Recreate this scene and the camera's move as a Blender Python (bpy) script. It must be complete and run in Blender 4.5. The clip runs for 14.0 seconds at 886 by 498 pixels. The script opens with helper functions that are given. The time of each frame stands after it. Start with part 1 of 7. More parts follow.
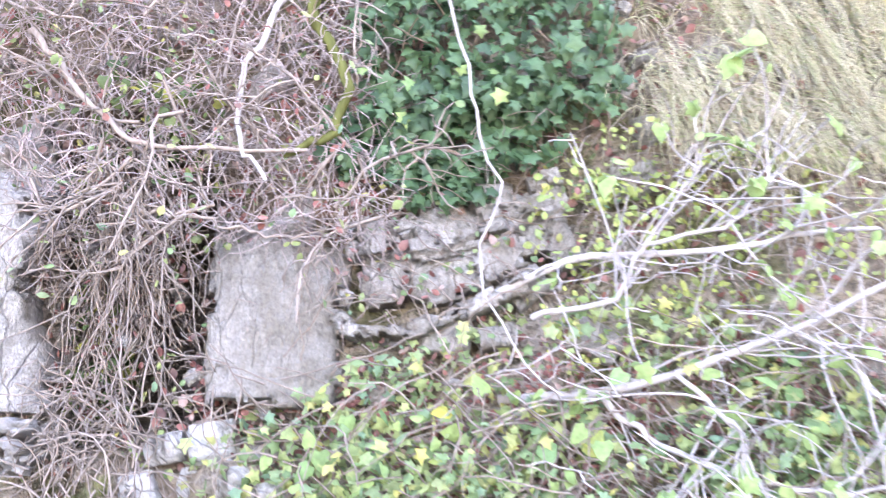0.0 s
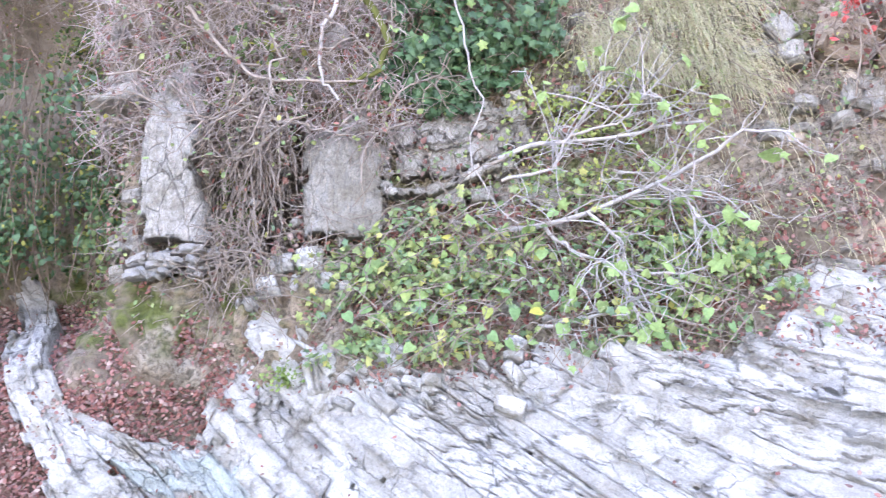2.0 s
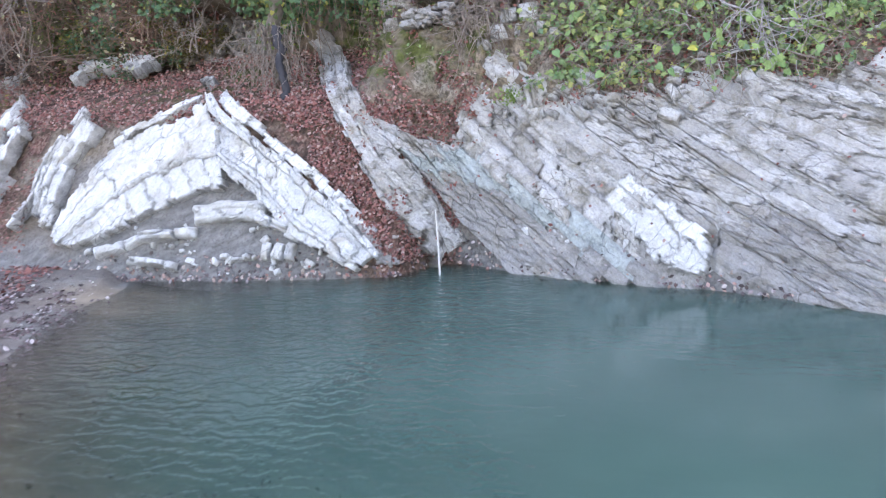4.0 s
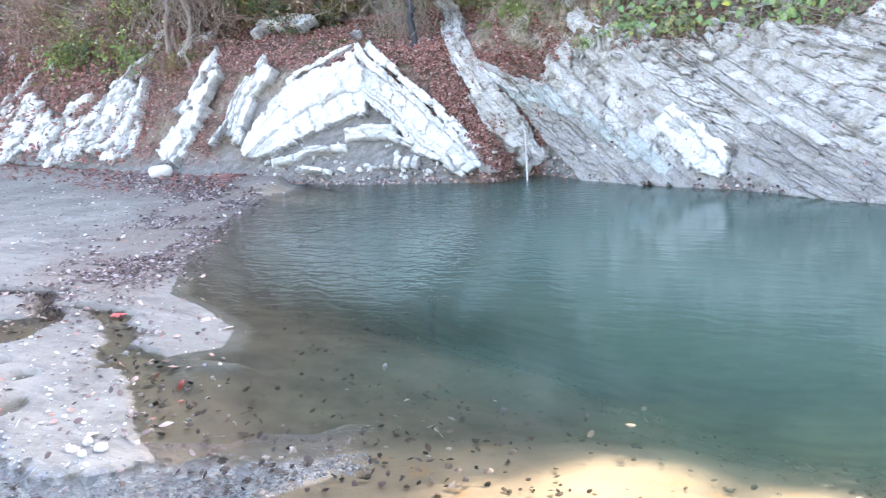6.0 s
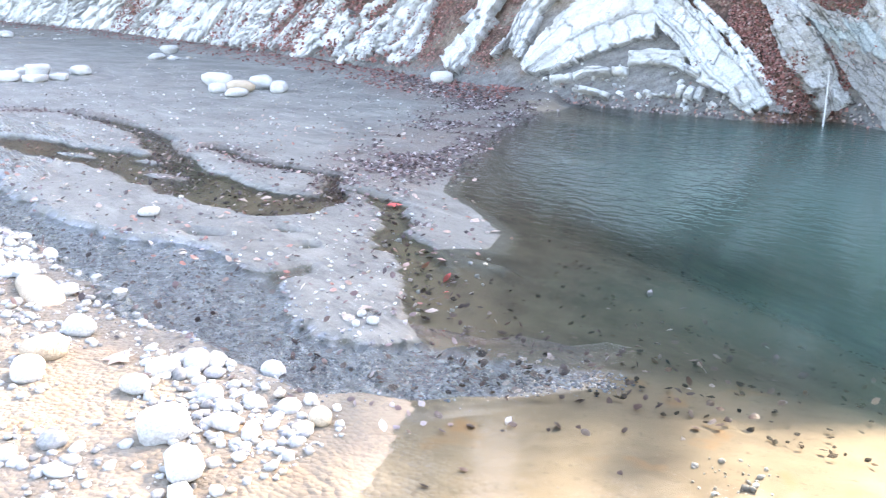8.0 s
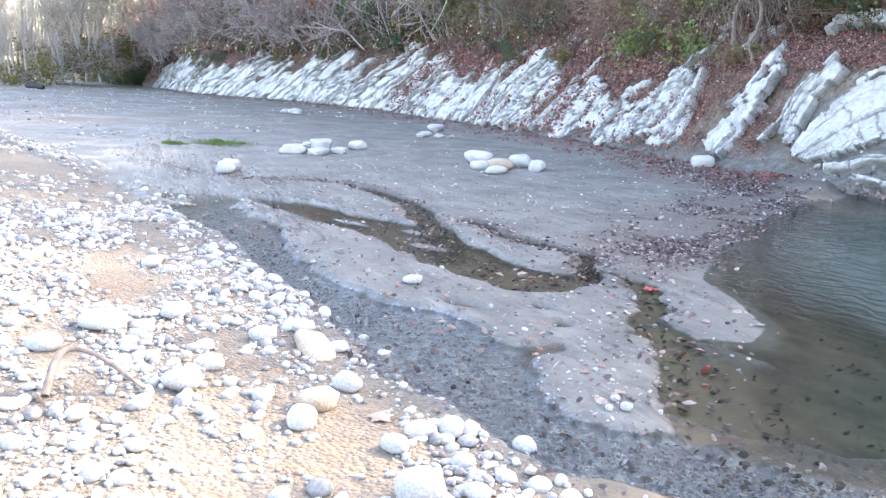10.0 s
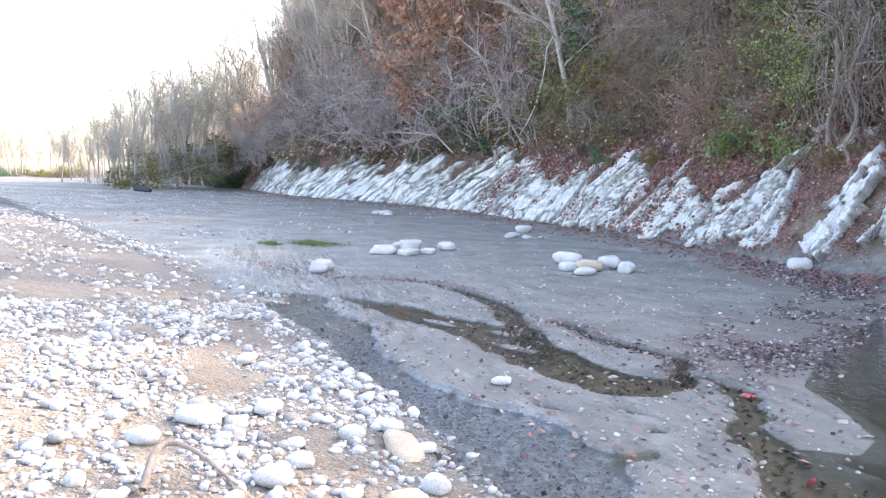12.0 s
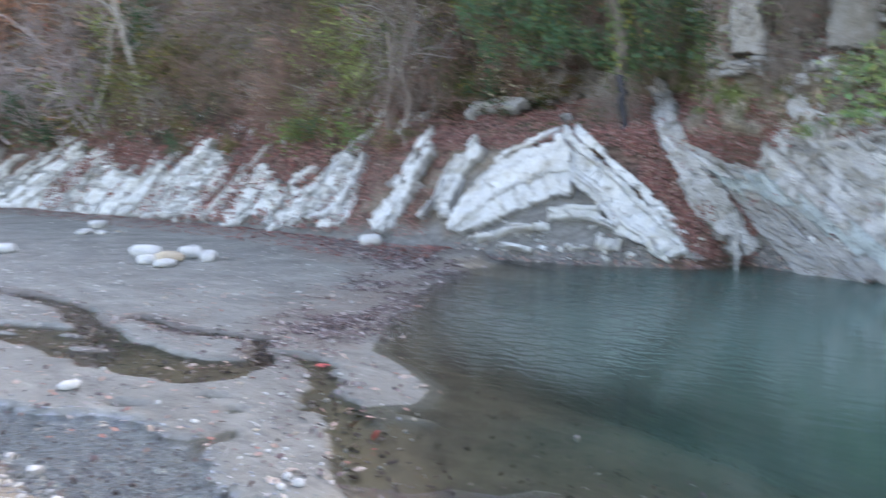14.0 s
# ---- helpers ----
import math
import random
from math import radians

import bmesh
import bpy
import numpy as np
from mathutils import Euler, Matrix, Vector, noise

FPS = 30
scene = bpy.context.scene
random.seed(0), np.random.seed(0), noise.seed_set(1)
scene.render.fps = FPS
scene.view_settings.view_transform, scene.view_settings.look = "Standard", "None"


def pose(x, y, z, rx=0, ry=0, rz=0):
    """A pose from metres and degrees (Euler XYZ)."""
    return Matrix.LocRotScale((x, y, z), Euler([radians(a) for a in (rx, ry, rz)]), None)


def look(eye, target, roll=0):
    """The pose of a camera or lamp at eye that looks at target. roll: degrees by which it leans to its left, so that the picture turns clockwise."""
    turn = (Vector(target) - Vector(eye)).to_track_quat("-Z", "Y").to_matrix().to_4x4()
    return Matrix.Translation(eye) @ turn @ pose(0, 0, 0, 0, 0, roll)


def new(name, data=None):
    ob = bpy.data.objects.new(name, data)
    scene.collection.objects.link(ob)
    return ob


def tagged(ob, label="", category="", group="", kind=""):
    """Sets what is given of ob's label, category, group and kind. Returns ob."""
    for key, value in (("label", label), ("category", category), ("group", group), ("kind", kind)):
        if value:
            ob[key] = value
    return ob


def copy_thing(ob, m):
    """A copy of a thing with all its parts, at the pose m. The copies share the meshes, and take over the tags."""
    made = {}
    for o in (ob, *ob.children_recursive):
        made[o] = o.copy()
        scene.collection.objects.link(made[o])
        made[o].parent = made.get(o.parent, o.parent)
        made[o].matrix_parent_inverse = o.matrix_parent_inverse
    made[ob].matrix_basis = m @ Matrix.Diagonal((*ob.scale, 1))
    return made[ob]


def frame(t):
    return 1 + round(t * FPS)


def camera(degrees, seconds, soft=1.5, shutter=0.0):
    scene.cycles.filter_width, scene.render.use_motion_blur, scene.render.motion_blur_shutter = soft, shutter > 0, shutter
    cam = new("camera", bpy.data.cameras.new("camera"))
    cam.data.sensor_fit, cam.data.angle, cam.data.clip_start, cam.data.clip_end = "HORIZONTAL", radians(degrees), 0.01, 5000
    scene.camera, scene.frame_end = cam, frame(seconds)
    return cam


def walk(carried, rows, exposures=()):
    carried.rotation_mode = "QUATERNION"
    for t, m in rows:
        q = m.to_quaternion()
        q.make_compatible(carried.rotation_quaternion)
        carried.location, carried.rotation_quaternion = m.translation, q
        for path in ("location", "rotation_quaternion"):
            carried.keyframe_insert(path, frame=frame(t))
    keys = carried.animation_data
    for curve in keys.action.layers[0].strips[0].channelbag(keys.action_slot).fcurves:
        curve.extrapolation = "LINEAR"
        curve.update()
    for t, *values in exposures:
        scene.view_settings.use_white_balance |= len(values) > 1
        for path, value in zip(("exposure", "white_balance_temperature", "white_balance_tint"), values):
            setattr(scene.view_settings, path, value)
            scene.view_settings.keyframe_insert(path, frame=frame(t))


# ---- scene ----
from collections import defaultdict

cam = camera(54.03, 14.0, soft=1.15, shutter=0.25)
PATH = [
    (0, (0.329, 9.111, 3.179), (0.713, 11.050, 3.484), -2.84),
    (0.5, (0.497, 8.161, 2.868), (0.959, 10.091, 3.121), -4.03),
    (1, (0.324, 7.217, 2.604), (0.770, 9.157, 2.792), -4.24),
    (1.5, (0.132, 6.378, 2.365), (0.539, 8.327, 2.549), -4.20),
    (2, (-0.112, 6.436, 2.292), (0.225, 8.398, 2.479), -3.27),
    (2.5, (-0.454, 5.678, 2.164), (-0.228, 7.664, 2.242), -3.14),
    (3, (-0.690, 5.391, 2.141), (-0.578, 7.382, 1.997), -3.54),
    (3.5, (-0.743, 4.854, 2.078), (-0.757, 6.832, 1.778), -3.64),
    (3.7, (-0.705, 4.239, 2.066), (-0.760, 6.212, 1.743), -3.43),
    (5.8, (0.150, 0.057, 1.841), (-0.184, 1.984, 1.421), -3.16),
    (6, (0.159, 0.037, 1.855), (-0.232, 1.952, 1.433), -3.38),
    (6.5, (0.105, 0.038, 1.825), (-0.424, 1.924, 1.417), -1.85),
    (7, (0.075, 0.034, 1.805), (-0.584, 1.862, 1.331), -0.89),
    (7.5, (0.035, 0.046, 1.773), (-0.753, 1.806, 1.242), -0.06),
    (8, (-0.000, 0.046, 1.751), (-0.916, 1.730, 1.181), 0.69),
    (8.5, (-0.019, 0.043, 1.747), (-1.058, 1.659, 1.189), 1.11),
    (9, (-0.057, 0.019, 1.763), (-1.275, 1.519, 1.249), 1.29),
    (9.2, (-0.064, 0.007, 1.760), (-1.345, 1.459, 1.258), 1.39),
    (11.3, (-0.064, -0.048, 1.759), (-1.563, 1.259, 1.540), 0.39),
    (11.5, (-0.064, -0.055, 1.763), (-1.592, 1.221, 1.569), 0.31),
    (12, (-0.055, -0.063, 1.767), (-1.599, 1.195, 1.591), 0.45),
    (12.5, (-0.054, -0.061, 1.770), (-1.614, 1.180, 1.605), 0.47),
    (13, (-0.039, -0.058, 1.789), (-1.573, 1.219, 1.666), 0.53),
    (13.5, (0.010, -0.038, 1.763), (-1.343, 1.432, 1.677), 2.15),
    (14, (0.124, -0.004, 1.731), (-0.694, 1.809, 1.522), -1.29),
]
EXPOSURES = [(0, 4.42, 7800, 35), (0.5, 4.38, 7800, 35), (1.0, 4.17, 7800, 34), (1.5, 4.1, 7800, 33), (2.5, 3.7, 7850, 29), (3.5, 3.2, 8100, 27), (3.7, 3.2, 8100, 27), (5.8, 3.5, 7800, 20), (6.5, 3.5, 7720, 19), (7.5, 3.37, 7600, 18), (9.0, 3.25, 7450, 17), (11.3, 2.75, 7250, 19), (13.0, 2.75, 7250, 19), (13.5, 2.68, 7300, 18), (14.0, 2.66, 7650, 17)]
walk(cam, [(t, look(eye, target, roll)) for t, eye, target, roll in PATH], EXPOSURES)

# ---- light: sun over the wooded far bank, which shades the river up to the gravel bar ----
SUN_LEFT, SUN_UP = -14.0, 32.4
world = bpy.data.worlds.new("autumn_sky")
scene.world = world
world.use_nodes = True
sky = world.node_tree.nodes.new("ShaderNodeTexSky")
sky.sky_type = "NISHITA"
sky.sun_disc = False
sky.sun_elevation = radians(SUN_UP)
sky.sun_rotation = radians(-SUN_LEFT)
sky.air_density, sky.dust_density, sky.ozone_density = 1.0, 2.0, 1.0
backing = world.node_tree.nodes["Background"]
backing.inputs["Strength"].default_value = 0.15
world.node_tree.links.new(sky.outputs["Color"], backing.inputs["Color"])

sun_data = bpy.data.lights.new("sun", "SUN")
sun_data.energy, sun_data.angle, sun_data.color = 1.7, radians(1.0), (1.0, 0.91, 0.78)
sun = new("sun", sun_data)
toward = Vector((-math.sin(radians(SUN_LEFT)) * math.cos(radians(SUN_UP)), math.cos(radians(SUN_LEFT)) * math.cos(radians(SUN_UP)), math.sin(radians(SUN_UP))))
sun.matrix_world = look(toward * 60, (0, 0, 0))

# ---- materials ----
class Nodes:
    """A short way to write node trees."""

    def __init__(self, name):
        self.mat = bpy.data.materials.new(name)
        self.mat.use_nodes = True
        self.tree = self.mat.node_tree
        self.bsdf = self.tree.nodes["Principled BSDF"]
        self.out = self.tree.nodes["Material Output"]
        self.place = self.add("ShaderNodeNewGeometry").outputs["Position"]

    def add(self, kind, **values):
        node = self.tree.nodes.new(kind)
        for key, value in values.items():
            setattr(node, key, value)
        return node

    def put(self, value, socket):
        if isinstance(value, bpy.types.NodeSocket):
            self.tree.links.new(value, socket)
        elif isinstance(value, (tuple, list)) and len(value) == 3 and socket.type == "RGBA":
            socket.default_value = (*value, 1)
        else:
            socket.default_value = value

    def stretch(self, scale=(1, 1, 1), turn=(0, 0, 0), where=None):
        turned = where or self.place
        if any(turn):
            spin = self.add("ShaderNodeMapping")
            self.put(turned, spin.inputs["Vector"])
            spin.inputs["Rotation"].default_value = [radians(a) for a in turn]
            turned = spin.outputs["Vector"]
        node = self.add("ShaderNodeMapping")
        self.put(turned, node.inputs["Vector"])
        node.inputs["Scale"].default_value = scale
        return node.outputs["Vector"]

    def noise(self, size, detail=5.0, where=None, rough=0.55, twist=0.0):
        node = self.add("ShaderNodeTexNoise")
        self.put(where or self.place, node.inputs["Vector"])
        node.inputs["Scale"].default_value = 1 / size
        node.inputs["Detail"].default_value = detail
        node.inputs["Roughness"].default_value = rough
        node.inputs["Distortion"].default_value = twist
        return node.outputs["Fac"]

    def cells(self, size, feature="F1", where=None):
        node = self.add("ShaderNodeTexVoronoi", feature=feature)
        self.put(where or self.place, node.inputs["Vector"])
        node.inputs["Scale"].default_value = 1 / size
        return node

    def ramp(self, value, *stops):
        node = self.add("ShaderNodeValToRGB")
        self.put(value, node.inputs["Fac"])
        marks = node.color_ramp.elements
        while len(marks) < len(stops):
            marks.new(0.5)
        for mark, (at, colour) in zip(marks, stops):
            mark.position = at
            mark.color = (*colour, 1) if isinstance(colour, tuple) else (colour, colour, colour, 1)
        return node.outputs["Color"]

    def mix(self, fac, a, b, blend="MIX"):
        node = self.add("ShaderNodeMix", data_type="RGBA", blend_type=blend)
        self.put(fac, node.inputs[0])
        self.put(a, node.inputs[6])
        self.put(b, node.inputs[7])
        return node.outputs[2]

    def calc(self, kind, a, b=0.0, clamp=False):
        node = self.add("ShaderNodeMath", operation=kind, use_clamp=clamp)
        self.put(a, node.inputs[0])
        self.put(b, node.inputs[1])
        return node.outputs[0]

    def mask(self, name):
        node = self.add("ShaderNodeAttribute", attribute_name=name)
        return node.outputs["Fac"]

    def island(self):
        return self.add("ShaderNodeNewGeometry").outputs["Random Per Island"]

    def each(self):
        return self.add("ShaderNodeObjectInfo").outputs["Random"]

    def bump(self, height, depth, strength=1.0, under=None):
        node = self.add("ShaderNodeBump")
        node.inputs["Distance"].default_value = depth
        node.inputs["Strength"].default_value = strength
        self.put(height, node.inputs["Height"])
        if under:
            self.put(under, node.inputs["Normal"])
        return node.outputs["Normal"]

    def done(self, colour, rough=0.8, normal=None, gloss=0.3):
        self.put(colour, self.bsdf.inputs["Base Color"])
        self.put(rough, self.bsdf.inputs["Roughness"])
        self.bsdf.inputs["Specular IOR Level"].default_value = gloss
        if normal:
            self.put(normal, self.bsdf.inputs["Normal"])
        return self.mat


def limestone_material(name, pale, mid, stain, lean, spots=0.0, earth=1.0):
    """Bedded limestone: chalky faces, hairline joints along and across the beds, yellow-grey staining."""
    n = Nodes(name)
    along = n.stretch((1.0, 1.0, 3.2), (0, lean, 0))
    broad, fine = n.noise(0.7, 6, along), n.noise(0.035, 6, rough=0.7)
    colour = n.ramp(broad, (0.3, mid), (0.5, pale), (0.7, pale))
    colour = n.mix(n.ramp(n.noise(0.4, 6, twist=1.0, rough=0.65), (0.48, 0.0), (0.66, 0.75)), colour, stain)
    colour = n.mix(n.ramp(n.noise(0.09, 5, n.stretch((1, 1, 2.2), (0, lean, 0)), 0.75), (0.33 + spots, 0.4), (0.43 + spots, 0.0)), colour, tuple(0.5 * v for v in mid))
    crack = n.cells(0.34, "DISTANCE_TO_EDGE", n.stretch((1, 1, 2.6), (0, lean, 0), n.mix(0.14, n.place, n.noise(0.2), "ADD"))).outputs["Distance"]
    line = n.ramp(crack, (0.0, 0.6), (0.013, 0.36), (0.032, 0.0))
    line = n.calc("MULTIPLY", line, n.ramp(n.noise(0.5, 3), (0.46, 0.0), (0.58, 1.0)))
    colour = n.mix(line, colour, (0.07, 0.065, 0.06))
    colour = n.mix(n.ramp(n.each(), (0.3, 0.0), (1.0, 0.6)), colour, mid)
    # brown in the joints: earth, with the crevices' shade painted in too
    colour = n.mix(n.calc("MULTIPLY", n.mask("dirt_shade"), n.ramp(n.noise(0.2, 5), (0.3, 0.95 * earth), (0.7, 0.55 * earth))), colour, n.ramp(n.noise(0.05, 3), (0.3, (0.045, 0.04, 0.033)), (0.7, (0.12, 0.1, 0.08))))
    colour = n.mix(0.22, colour, n.ramp(fine, (0.35, 0.25), (0.65, 0.95)), "OVERLAY")
    pit = n.ramp(n.noise(0.018, 4, n.stretch((1, 1, 1.8), (0, lean, 0)), 0.7), (0.36 + spots, 0.3), (0.46 + spots, 0.0))
    colour = n.mix(pit, colour, tuple(0.4 * v for v in mid))
    height = n.calc("SUBTRACT", n.calc("ADD", n.calc("MULTIPLY", fine, 0.5), n.noise(0.14, 7, along, 0.7)), n.calc("MULTIPLY", line, 0.5))
    return n.done(colour, 0.85, n.bump(height, 0.07, 1.0), 0.25)


def leaf_material(name, *colours, rough=0.55, gloss=0.35):
    n = Nodes(name)
    step = 1 / max(1, len(colours) - 1)
    colour = n.ramp(n.island(), *[(i * step, c) for i, c in enumerate(colours)])
    colour = n.mix(0.35, colour, n.ramp(n.noise(0.03, 3), (0.3, 0.25), (0.7, 0.85)), "OVERLAY")
    n.done(colour, rough, None, gloss)
    thin = n.add("ShaderNodeBsdfTranslucent")
    n.put(colour, thin.inputs["Color"])
    both = n.add("ShaderNodeMixShader")
    both.inputs[0].default_value = 0.3
    n.tree.links.new(n.bsdf.outputs[0], both.inputs[1])
    n.tree.links.new(thin.outputs[0], both.inputs[2])
    n.tree.links.new(both.outputs[0], n.out.inputs["Surface"])
    return n.mat


def bark_material(name, dark, light, size=0.04, long=4.0):
    n = Nodes(name)
    grain = n.noise(size, 6, n.stretch((1, 1, 1 / long)))
    colour = n.mix(n.ramp(n.noise(0.4, 3), (0.4, 0.0), (0.65, 0.6)), n.ramp(grain, (0.3, dark), (0.68, light)), tuple(0.7 * v for v in light))
    colour = n.mix(n.calc("MULTIPLY", n.island(), 0.5), colour, dark)
    return n.done(colour, 0.85, n.bump(grain, 0.012, 0.7), 0.2)


def plain_rock_material(name, a, b, size=0.25, gloss=0.3):
    n = Nodes(name)
    colour = n.ramp(n.noise(size, 6), (0.3, a), (0.7, b))
    colour = n.mix(n.calc("MULTIPLY", n.each(), 0.4), colour, a)
    colour = n.mix(0.4, colour, n.ramp(n.noise(0.012, 4), (0.3, 0.25), (0.7, 0.9)), "OVERLAY")
    return n.done(colour, 0.8, n.bump(n.noise(0.02, 5), 0.012, 0.5), gloss)


LIME = limestone_material("white_limestone", (0.64, 0.635, 0.62), (0.34, 0.325, 0.3), (0.3, 0.265, 0.2), -40)
LIME_LEFT = limestone_material("white_limestone_steep", (0.83, 0.84, 0.83), (0.6, 0.61, 0.6), (0.48, 0.44, 0.36), 48, 0.0, 0.8)
LIME_GREY = limestone_material("grey_limestone", (0.43, 0.42, 0.405), (0.3, 0.295, 0.285), (0.36, 0.33, 0.29), -42, 0.0, 0.45)
LIME_BLUE = limestone_material("bluish_limestone", (0.5, 0.56, 0.55), (0.38, 0.42, 0.415), (0.42, 0.43, 0.4), -44, 0.0, 0.5)
PILLAR_ROCK = limestone_material("pillar_limestone", (0.52, 0.5, 0.47), (0.27, 0.25, 0.215), (0.15, 0.13, 0.085), 85, 0.06)
CLIFF_TAN = plain_rock_material("tan_cliff_rock", (0.18, 0.14, 0.105), (0.38, 0.31, 0.25), 0.1)
COBBLE = plain_rock_material("river_cobble", (0.4, 0.395, 0.38), (0.62, 0.61, 0.59))
COBBLE_WARM = plain_rock_material("warm_cobble", (0.38, 0.3, 0.22), (0.55, 0.46, 0.34))
TWIG = bark_material("brown_twigs", (0.12, 0.085, 0.062), (0.35, 0.27, 0.215))
TWIG_GREY = bark_material("grey_mauve_twigs", (0.17, 0.135, 0.11), (0.44, 0.375, 0.33))
TWIG_MAUVE = bark_material("mauve_twigs", (0.26, 0.21, 0.2), (0.6, 0.52, 0.5))
TWIG_DARK = bark_material("dark_twigs", (0.05, 0.04, 0.032), (0.2, 0.155, 0.13))
TWIG_PALE = bark_material("pale_dead_twigs", (0.28, 0.24, 0.215), (0.62, 0.57, 0.54))
TWIG_RED = bark_material("reddish_twigs", (0.2, 0.125, 0.095), (0.45, 0.31, 0.25))
BRANCH = bark_material("grey_branch", (0.27, 0.25, 0.24), (0.56, 0.53, 0.52))
TRUNK = bark_material("grey_brown_trunk", (0.09, 0.075, 0.06), (0.25, 0.22, 0.18), 0.05)
TRUNK_DARK = bark_material("charred_dark_trunk", (0.02, 0.02, 0.025), (0.09, 0.09, 0.1), 0.05)
MOSSY = bark_material("mossy_limb", (0.06, 0.07, 0.02), (0.18, 0.19, 0.06), 0.05)
PALE_TRUNK = bark_material("pale_trunk", (0.3, 0.27, 0.23), (0.62, 0.58, 0.52), 0.15, 1.0)
IVY_DARK = leaf_material("dark_ivy_leaves", (0.03, 0.075, 0.035), (0.065, 0.14, 0.065), (0.09, 0.18, 0.085), (0.045, 0.1, 0.055), rough=0.42)
IVY_MIX = leaf_material("hanging_ivy_leaves", (0.045, 0.08, 0.03), (0.09, 0.14, 0.05), (0.06, 0.1, 0.035), (0.15, 0.19, 0.06), (0.3, 0.28, 0.06))
BRAMBLE = leaf_material("bramble_leaves", (0.13, 0.21, 0.1), (0.2, 0.3, 0.145), (0.33, 0.39, 0.16), (0.15, 0.26, 0.165), (0.48, 0.46, 0.16), rough=0.7, gloss=0.2)
FIG = leaf_material("yellow_green_fig_leaves", (0.19, 0.32, 0.13), (0.16, 0.29, 0.13), (0.25, 0.35, 0.13), (0.2, 0.33, 0.14), (0.48, 0.45, 0.1), rough=0.65, gloss=0.25)
LIMEGREEN = leaf_material("pale_green_leaves", (0.26, 0.35, 0.12), (0.38, 0.42, 0.14), (0.22, 0.32, 0.12), rough=0.7, gloss=0.2)
OLIVE = leaf_material("olive_leaves", (0.07, 0.085, 0.03), (0.13, 0.14, 0.045), (0.2, 0.175, 0.06), (0.16, 0.16, 0.05), (0.36, 0.28, 0.06))
RUSSET = leaf_material("russet_leaves", (0.36, 0.16, 0.1), (0.5, 0.25, 0.165), (0.44, 0.27, 0.2), (0.56, 0.34, 0.2))
SCARLET = leaf_material("scarlet_leaves", (0.55, 0.06, 0.06), (0.65, 0.13, 0.12), (0.45, 0.07, 0.06))
LITTER = leaf_material("dead_leaf_litter", (0.16, 0.07, 0.06), (0.31, 0.13, 0.11), (0.4, 0.2, 0.175), (0.2, 0.125, 0.115), (0.5, 0.36, 0.31), rough=0.75, gloss=0.2)
STRAND = leaf_material("wet_strandline_leaves", (0.055, 0.045, 0.045), (0.11, 0.085, 0.085), (0.15, 0.115, 0.11), (0.2, 0.13, 0.125), (0.3, 0.25, 0.25), (0.58, 0.52, 0.5), rough=0.5)
DROWNED = leaf_material("waterlogged_leaves", (0.02, 0.018, 0.014), (0.035, 0.028, 0.02), (0.05, 0.042, 0.03), (0.09, 0.06, 0.04), rough=0.6)
LEAF_PINK = leaf_material("fallen_pink_leaf", (0.38, 0.17, 0.14), (0.46, 0.3, 0.26), (0.5, 0.43, 0.37), (0.3, 0.2, 0.17), rough=0.6)
GRASS_DRY = leaf_material("dry_grass", (0.54, 0.52, 0.3), (0.64, 0.58, 0.4), (0.68, 0.6, 0.46), (0.37, 0.47, 0.22))
GRASS_GREEN = leaf_material("fresh_grass", (0.12, 0.2, 0.055), (0.18, 0.27, 0.08), (0.24, 0.3, 0.1))

# ---- mesh helpers ----
rng = np.random.default_rng(11)


def wavy(p, size, seed=0, octaves=3):
    """Smooth random heights, about -1 to 1, for places p (n, 3): sums of waves in random directions."""
    r = np.random.default_rng(seed + 77)
    out, gain = np.zeros(len(p)), 1.0
    for o in range(octaves):
        k = r.normal(size=(5, 3)) * (2.2 / size) * 2.03**o
        out += gain * np.sin(p @ k.T + r.uniform(0, 6.28, 5)).sum(1) / 2.6
        gain *= 0.5
    return out / 1.6


def mesh_of(name, verts, faces, material=None, flat=False):
    """A mesh from arrays: verts (n, 3), faces (m, 3) or (m, 4)."""
    verts, faces = np.ascontiguousarray(verts, dtype=np.float32), np.ascontiguousarray(faces, dtype=np.int32)
    me = bpy.data.meshes.new(name)
    me.vertices.add(len(verts))
    me.vertices.foreach_set("co", verts.ravel())
    me.loops.add(faces.size)
    me.loops.foreach_set("vertex_index", faces.ravel())
    me.polygons.add(len(faces))
    me.polygons.foreach_set("loop_start", np.arange(0, faces.size, faces.shape[1], dtype=np.int32))
    me.polygons.foreach_set("use_smooth", np.full(len(faces), not flat, dtype=bool))
    me.update(calc_edges=True)
    if material:
        me.materials.append(material)
    return me


def part(name, me, parent=None, label=""):
    ob = new(name, me)
    ob.parent = parent
    return tagged(ob, label)


def thing(name, label, category, group="", kind="", at=(0, 0, 0)):
    ob = new(name)
    ob.empty_display_size = 0.2
    ob.location = at
    return tagged(ob, label, category, group, kind)


def joined(pieces):
    """Puts (verts, faces) pairs with equal face sizes together."""
    verts, faces, count = [], [], 0
    for v, f in pieces:
        verts.append(v)
        faces.append(np.asarray(f) + count)
        count += len(v)
    return np.concatenate(verts), np.concatenate(faces)


